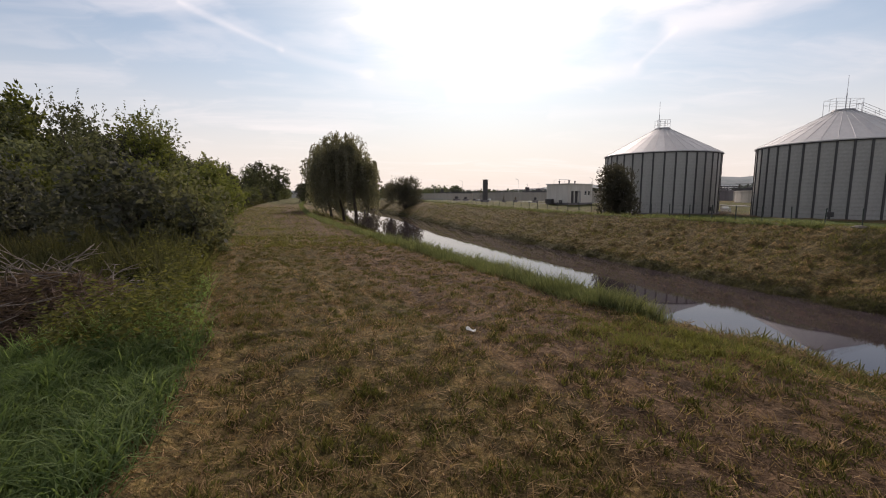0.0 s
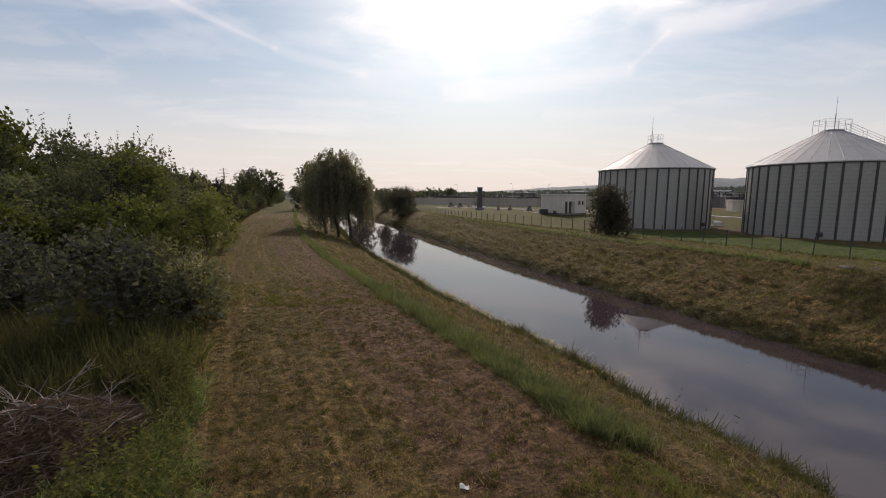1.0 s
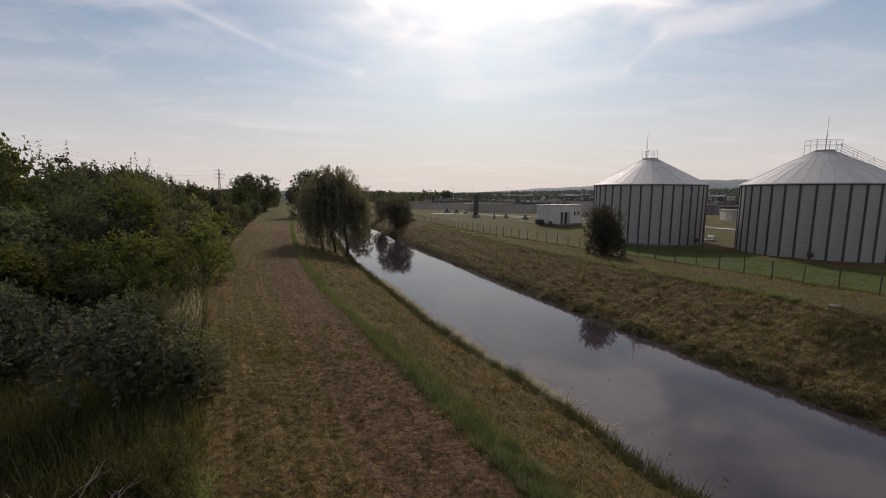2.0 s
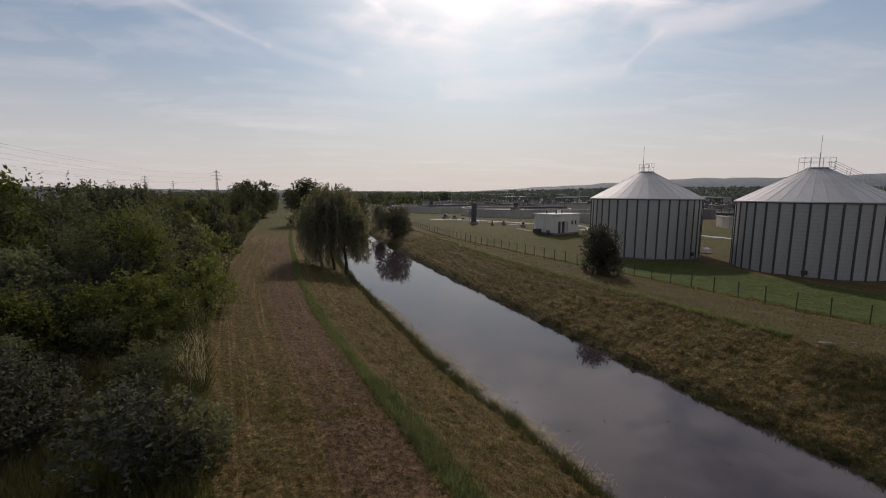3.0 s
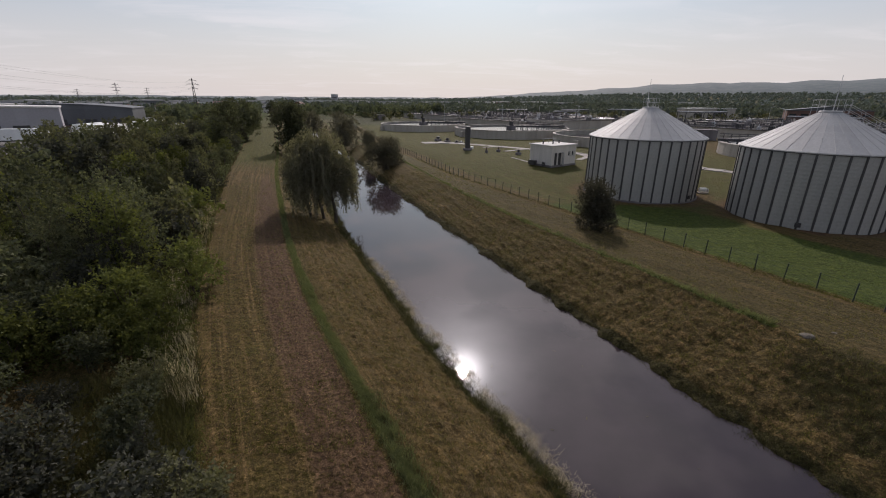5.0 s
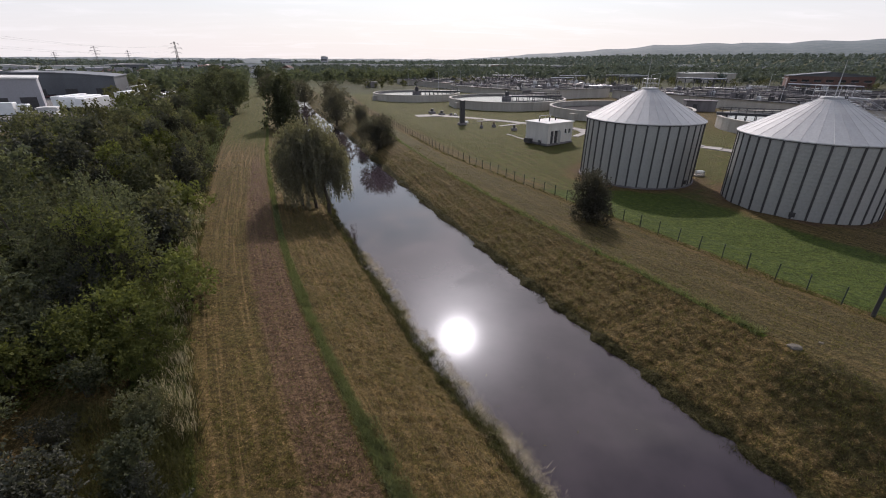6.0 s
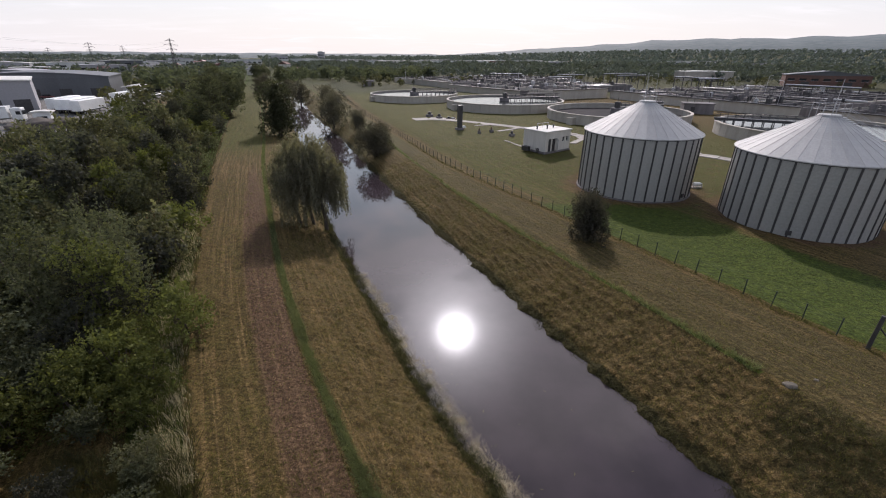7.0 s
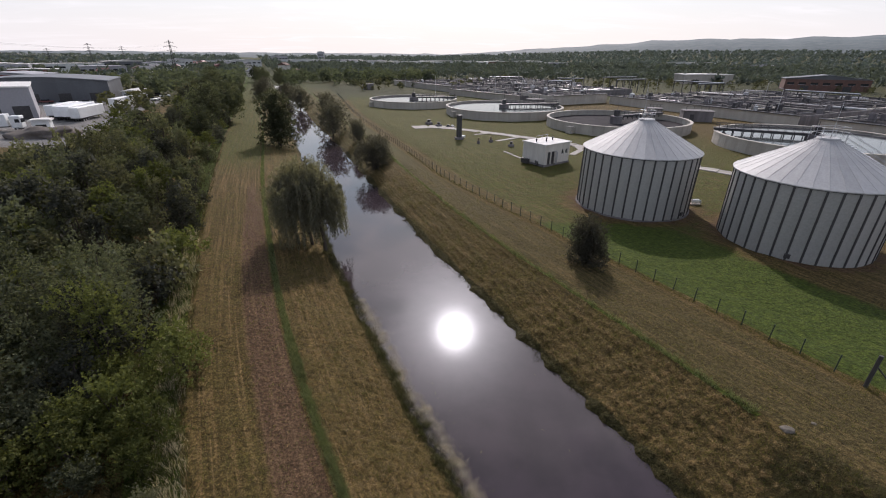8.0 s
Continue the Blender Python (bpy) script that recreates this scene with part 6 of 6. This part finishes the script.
def build_mast(az, dist, h):
    x, y = dist * math.sin(radians(az)), dist * math.cos(radians(az))
    bm = bmesh.new()
    z = 60.0
    add_bar(bm, (x, y, z), (x, y, z + h), 0.9, 6, 0.4)
    tagged(part("radio_mast", bm, "galvanised"), "thin radio mast on a far hill", "mast", kind="thing")


build_mast(35.5, 3250, 75)


# ---- grass ----


def blades(name, label, xy, h0, h1, width, lean, material, seed, single=False):
    """Curved blades rooted at the given places."""
    rs = np.random.RandomState(seed)
    n = len(xy)
    z = np.maximum(land(xy[:, 0], xy[:, 1]) - 0.01, water_level(xy[:, 1]) - 0.03)
    root = np.stack([xy[:, 0], xy[:, 1], z], 1)
    h = rs.uniform(h0, h1, n)[:, None] * rs.uniform(0.75, 1.1, n)[:, None]
    h = h * (1 + 0.35 * np.clip(waves(xy[:, 0], xy[:, 1], 0.9, 91), -1, 1))[:, None]
    a = rs.uniform(0, 6.283, n)
    out = np.stack([np.cos(a), np.sin(a), np.zeros(n)], 1)
    b = rs.uniform(0, 6.283, n)
    side = np.stack([np.cos(b), np.sin(b), np.zeros(n)], 1) * (width * rs.uniform(0.6, 1.3, n))[:, None] * 0.5
    bend = (lean * rs.uniform(0.2, 1.3, n))[:, None] * h
    up = np.array([0, 0, 1.0])
    mid = root + out * bend * 0.35 + up * h * 0.62
    tip = root + out * bend + up * h * np.sqrt(np.clip(1 - (bend / h * 0.55) ** 2, 0.15, 1))
    if width > 0.0135 or single:
        # farther off, one face for a blade
        verts, sides = np.stack([root - side, root + side, tip + side * 0.3, tip - side * 0.3], 1), 4
    else:
        verts, sides = np.stack([root - side, root + side, mid - side * 0.8, mid + side * 0.8, tip - side * 0.12, tip + side * 0.12], 1), 6
    tagged(new(name, quads(name, verts, sides, material)), label, "grass", kind="stuff")


def tufted(xy, rs, each, spread):
    """Gathers places into small tufts."""
    c = np.repeat(xy[: max(1, len(xy) // each)], each, 0)
    return c + rs.normal(size=c.shape) * spread


def between(rs, n, y0, y1, left, right, d0=0.0, d1=0.0, power=1.0, clump=0.0):
    """Places between two lines; power above 1 crowds them towards small y."""
    y = y0 + (y1 - y0) * rs.uniform(0, 1, n) ** power
    a, b = line(left, y) + d0, line(right, y) + d1
    x = a + (b - a) * rs.uniform(0, 1, n)
    if clump:
        keep = waves(x, y, clump, 77) + 0.8 * waves(x, y, clump * 0.4, 78) > rs.uniform(-1.1, 0.7, n)
        x, y = x[keep], y[keep]
    return np.stack([x, y], 1)


def on_heaps(xy):
    """Keeps what lies on the small heaps."""
    return xy[heaps(xy[:, 0], xy[:, 1]) > 0.42]


def clear_of_pile(xy):
    return xy[np.hypot(xy[:, 0] - PILE[0], xy[:, 1] - PILE[1]) > 1.35]


def ragged(xy):
    """Drops what lies beyond an uneven edge along the path."""
    keep = xy[:, 0] < line("path_left", xy[:, 1]) + 0.08 + 0.26 * waves(xy[:, 1] * 0, xy[:, 1], 2.4, 61)
    return xy[keep]


PILE = (-4.95, 4.7)


def grow_grass():
    rs = np.random.RandomState(17)
    # mown path: short green and dry tufts, and cut straw lying about
    blades("mown_grass", "short mown grass on the dyke path", tufted(between(rs, 215000, 0.3, 16, "path_left", "path_right", 0.3, 1.0, 1.7, 1.1), rs, 22, 0.032), 0.02, 0.062, 0.0095, 0.9, "grass_olive", 1, True)
    blades("dry_grass", "dry cut grass lying on the dyke path", tufted(between(rs, 120000, 0.3, 13, "path_left", "path_right", -0.05, 1.2, 2.3), rs, 16, 0.04), 0.02, 0.075, 0.0095, 1.9, "grass_dry", 2, True)
    blades("dry_tufts", "dry grass tufts on the dyke path", between(rs, 4000, 12, 45, "path_left", "path_right", 0, 0.3, 1.5, 1.4), 0.05, 0.11, 0.022, 1.8, "grass_dry", 3)
    blades("green_tufts", "green grass tufts on the dyke path", between(rs, 30000, 12, 60, "path_left", "path_right", 0, 0.5, 1.6, 2.0), 0.05, 0.12, 0.022, 1.0, "grass_olive", 4)
    # lush tall grass at the path's left
    blades("tall_grass", "lush tall green grass beside the path", clear_of_pile(tufted(ragged(between(rs, 26000, 0.7, 3.4, "path_left", "path_left", -2.7, 0.4, 1.0)), rs, 7, 0.06)), 0.08, 0.23, 0.012, 1.4, "grass_lush", 5)
    blades("tall_grass_edge", "lush green grass and nettles beside the path", clear_of_pile(tufted(ragged(between(rs, 9000, 3.2, 7.0, "path_left", "path_left", -1.9, 0.2, 1.0, 1.0)), rs, 7, 0.07)), 0.12, 0.34, 0.014, 0.9, "grass_lush", 25)
    blades("tall_weeds", "tall dull weeds and grasses before the thicket", clear_of_pile(tufted(between(rs, 22000, 5.2, 16, "path_left", "path_left", -5.5, -0.25, 1.2), rs, 6, 0.09)), 0.35, 0.95, 0.018, 0.55, "grass_weed", 6)
    blades("verge_grass", "green verge grass along the thicket", between(rs, 12000, 7, 60, "path_left", "path_left", -2.2, 0.25, 1.5, 2.5), 0.15, 0.5, 0.03, 0.8, "grass_mid", 7)
    blades("verge_weeds", "tall dull weeds along the thicket", between(rs, 13000, 14, 95, "path_left", "path_left", -3.4, 0.25, 1.4, 2.2), 0.3, 1.0, 0.03, 0.6, "grass_weed", 8)
    # the uncut strip between path and bank
    blades("strip_grass", "uncut green grass strip along the path", tufted(between(rs, 36000, 5.0, 28, "path_right", "path_right", 0.1, 0.62, 1.4), rs, 9, 0.09), 0.06, 0.21, 0.012, 0.9, "grass_strip", 9, True)
    blades("strip_weeds", "tall green weeds standing at the path's edge", tufted(between(rs, 9000, 4.9, 15, "path_right", "path_right", 0.2, 0.95, 1.5), rs, 10, 0.10), 0.12, 0.36, 0.013, 0.7, "grass_strip", 27)
    blades("strip_grass_far", "uncut green grass strip along the path", between(rs, 19000, 24, 120, "path_right", "path_right", 0.08, 0.62, 1.7), 0.08, 0.25, 0.03, 0.9, "grass_strip", 10)
    patch = np.array((3.0, 3.5)) + rs.normal(size=(7000, 2)) * np.array([0.55, 0.45])
    blades("weed_patch", "low green weeds in the mown grass", tufted(patch, rs, 14, 0.05), 0.03, 0.1, 0.011, 1.0, "grass_mid", 30, True)
    # left bank
    blades("bank_straw", "dry mown grass on the near bank", tufted(between(rs, 90000, 3.5, 40, "path_right", "water_left", 0.8, -0.5, 1.35, 0.9), rs, 14, 0.09), 0.04, 0.12, 0.014, 2.2, "grass_hay", 11)
    blades("bank_green", "short green grass on the near bank", tufted(between(rs, 44000, 3.5, 55, "path_right", "water_left", 1.0, -0.3, 1.4, 2.2), rs, 6, 0.12), 0.06, 0.17, 0.018, 0.8, "grass_olive", 12)
    # water's edge
    blades("edge_reeds", "dark reeds and weeds at the water's edge", between(rs, 20000, 8, 75, "water_left", "water_left", -0.85, 0.15, 1.4, 0.8), 0.12, 0.42, 0.026, 0.8, "reed", 13)
    blades("edge_straw", "pale bleached stalks at the water's edge", tufted(between(rs, 26000, 12, 36, "water_left", "water_left", 0.0, 0.85, 1.2, 1.3), rs, 26, 0.13), 0.06, 0.24, 0.014, 1.7, "stalk_pale", 14)
    blades("far_edge_reeds", "dark weeds along the far water's edge", between(rs, 30000, 6, 90, "water_right", "water_right", 0.05, 1.2, 1.4, 0.8), 0.05, 0.15, 0.022, 0.9, "reed", 15)
    # tussocks standing at and in the water's edge
    blades("edge_tussocks", "dark tussocks at the water's edge", tufted(between(rs, 24000, 7, 70, "water_left", "water_left", -0.65, 0.2, 1.5, 1.2), rs, 50, 0.17), 0.12, 0.4, 0.02, 1.0, "reed", 21)
    blades("far_edge_tussocks", "dark tussocks along the far water's edge", tufted(between(rs, 22000, 5, 80, "water_right", "water_right", -0.15, 0.9, 1.5, 1.2), rs, 60, 0.2), 0.05, 0.15, 0.02, 1.0, "reed", 22)
    # right bank
    blades("far_bank_straw", "dry cut grass in heaps on the far bank", on_heaps(between(rs, 90000, 5, 42, "water_right", "ridge", 0.9, -0.2, 1.4)), 0.04, 0.12, 0.014, 2.0, "grass_hay", 16)
    blades("far_bank_green", "green regrowth on the far bank", tufted(between(rs, 46000, 6, 70, "water_right", "ridge", 1.0, 0.0, 1.3, 1.9), rs, 9, 0.13), 0.06, 0.18, 0.024, 0.9, "grass_olive", 17)
    spot = np.array(PATCH) + rs.normal(size=(9000, 2)) * np.array([1.5, 2.0])
    spot = spot[(spot[:, 0] > line("water_right", spot[:, 1]) + 0.6) & (spot[:, 0] < line("ridge", spot[:, 1]) + 0.8)]
    blades("rough_patch", "rough dark green weeds on the far bank", tufted(spot, rs, 30, 0.2), 0.08, 0.26, 0.018, 1.1, "grass_weed", 28)
    blades("verge_stalks", "pale tall dry grass between path and thicket", tufted(between(rs, 6000, 14, 48, "path_left", "path_left", -1.5, -0.1, 1.3, 2.0), rs, 24, 0.16), 0.4, 0.9, 0.012, 0.5, "stalk_pale", 29)
    blades("crest_green", "short green grass on the crest", between(rs, 26000, 12, 75, "ridge", "fence", 0.2, 0.0, 1.5, 3.5), 0.05, 0.13, 0.03, 0.8, "grass_olive", 26)
    blades("ridge_grass", "uncut green grass along the bank's crest", between(rs, 11000, 19.8, 110, "ridge", "ridge", -0.25, 0.3, 1.5, 3.0), 0.10, 0.32, 0.03, 0.7, "grass_strip", 18)
    blades("crest_straw", "dry mown grass on the crest", between(rs, 9000, 10, 55, "ridge", "fence", 0.4, 0.1, 1.3, 1.4), 0.04, 0.10, 0.03, 1.8, "grass_hay", 19)
    blades("fence_grass", "longer dry grass along the fence", between(rs, 9000, 18, 90, "fence", "fence", -0.5, 0.35, 1.5, 1.6), 0.1, 0.3, 0.026, 0.8, "grass_mid", 20)


grow_grass()


def grow_nettles():
    """Leafy weeds between the lush grass and the thicket."""
    rs = np.random.RandomState(63)
    xy = np.concatenate([between(rs, 650, 3.0, 7.6, "path_left", "path_left", -1.3, 0.2), between(rs, 700, 6.0, 14.0, "path_left", "path_left", -4.0, 0.1)])
    xy = clear_of_pile(ragged(xy))
    n, per = len(xy), 24
    h = rs.uniform(0.25, 0.75, n) * (1 + 0.3 * waves(xy[:, 0], xy[:, 1], 1.2, 64))
    t = np.tile(np.linspace(0.15, 1.0, per), (n, 1))
    a = rs.uniform(0, 6.28, (n, per))
    lean = rs.normal(size=(n, 2)) * 0.12
    out = 0.07 * (1.25 - t)
    z = land(xy[:, 0], xy[:, 1])
    pts = np.stack([xy[:, :1] + lean[:, :1] * t + np.cos(a) * out, xy[:, 1:] + lean[:, 1:] * t + np.sin(a) * out, z[:, None] + h[:, None] * t], -1).reshape(-1, 3)
    axes = unit(np.stack([np.cos(a), np.sin(a), rs.uniform(-0.6, 0.3, (n, per))], -1).reshape(-1, 3))
    size = rs.uniform(0.035, 0.075, n * per)
    tagged(new("nettles", quads("nettles", leaf_quads(pts, axes, size, size * 0.42, rs), 4, "grass_mid")), "leafy green weeds and nettles beside the path", "weeds", kind="stuff")


grow_nettles()


def build_brush_pile(x, y):
    """A heap of cut, bleached branches and dead stalks."""
    rs = np.random.RandomState(44)
    pile = tagged(empty("brush_pile", x, y, ground_at(x, y)), "heap of dead bleached branches and brown stalks", "brush", kind="thing")
    for k in range(46):
        a, r = rs.uniform(0, 6.28), rs.uniform(0, 1.2)
        p = Vector((r * math.cos(a), r * math.sin(a), 0.08 + 0.55 * (1 - r / 1.4) + rs.uniform(0.0, 0.12)))
        b = rs.uniform(0, 6.28)
        long = rs.uniform(0.4, 1.0) if k > 3 else 1.5
        if k < 4:
            p, b = p * 0.5, 1.2 + 0.9 * k
        bm = bmesh.new()
        q = p
        for j in range(4):
            n = q + Vector((math.cos(b) * long / 4, math.sin(b) * long / 4, rs.uniform(-0.05, 0.16)))
            thick = 0.02 if k < 4 else 0.011
            add_bar(bm, q, n, thick * (1 - 0.2 * j), 5, thick * (0.8 - 0.2 * j) + 0.002)
            if j in (1, 2):
                w = b + rs.uniform(-1.0, 1.0)
                add_bar(bm, n, n + Vector((math.cos(w) * long * 0.3, math.sin(w) * long * 0.3, rs.uniform(0.0, 0.2))), 0.008, 4, 0.003)
            q, b = n, b + rs.uniform(-0.4, 0.4)
        part("branch", bm, "dead_wood", pile)
    n = 12000
    a, r = rs.uniform(0, 6.28, n), np.sqrt(rs.uniform(0, 1, n))
    c = np.stack([r * np.cos(a) * 1.45, r * np.sin(a) * 1.45, 0.03 + 0.62 * (1 - r**1.5) + rs.uniform(-0.05, 0.05, n)], 1)
    axes = unit(rs.normal(size=(n, 3)) * np.array([1, 1, 0.3]))
    stalks = new("dead_grass", quads("dead_grass", leaf_quads(c, axes, rs.uniform(0.1, 0.45, n), 0.014, rs), 4, "stalk_red"))
    stalks.parent = pile
    stalks["kind"] = "stuff"


build_brush_pile(*PILE)


def build_flotsam():
    """Pale leaves and stalks afloat near the banks."""
    rs = np.random.RandomState(51)
    y = 9 + 40 * rs.uniform(0, 1, 70)
    t = np.where(rs.uniform(0, 1, 70) < 0.8, rs.uniform(0.04, 0.2, 70), rs.uniform(0.2, 0.95, 70))
    a, b = line("water_left", y), line("water_right", y)
    c = np.stack([a + (b - a) * t, y, water_level(y) + 0.012], 1)
    ang = rs.uniform(0, 6.28, 70)
    axes = np.stack([np.cos(ang), np.sin(ang), np.zeros(70)], 1)
    side = np.stack([-np.sin(ang), np.cos(ang), np.zeros(70)], 1)
    size, thin = rs.uniform(0.04, 0.14, 70)[:, None], rs.uniform(0.012, 0.03, 70)[:, None]
    verts = np.stack([c - axes * size, c + side * thin, c + axes * size, c - side * thin], 1)
    tagged(new("flotsam", quads("flotsam", verts, 4, "grass_weed")), "pale leaves and stalks afloat on the channel", "flotsam", kind="stuff")


build_flotsam()
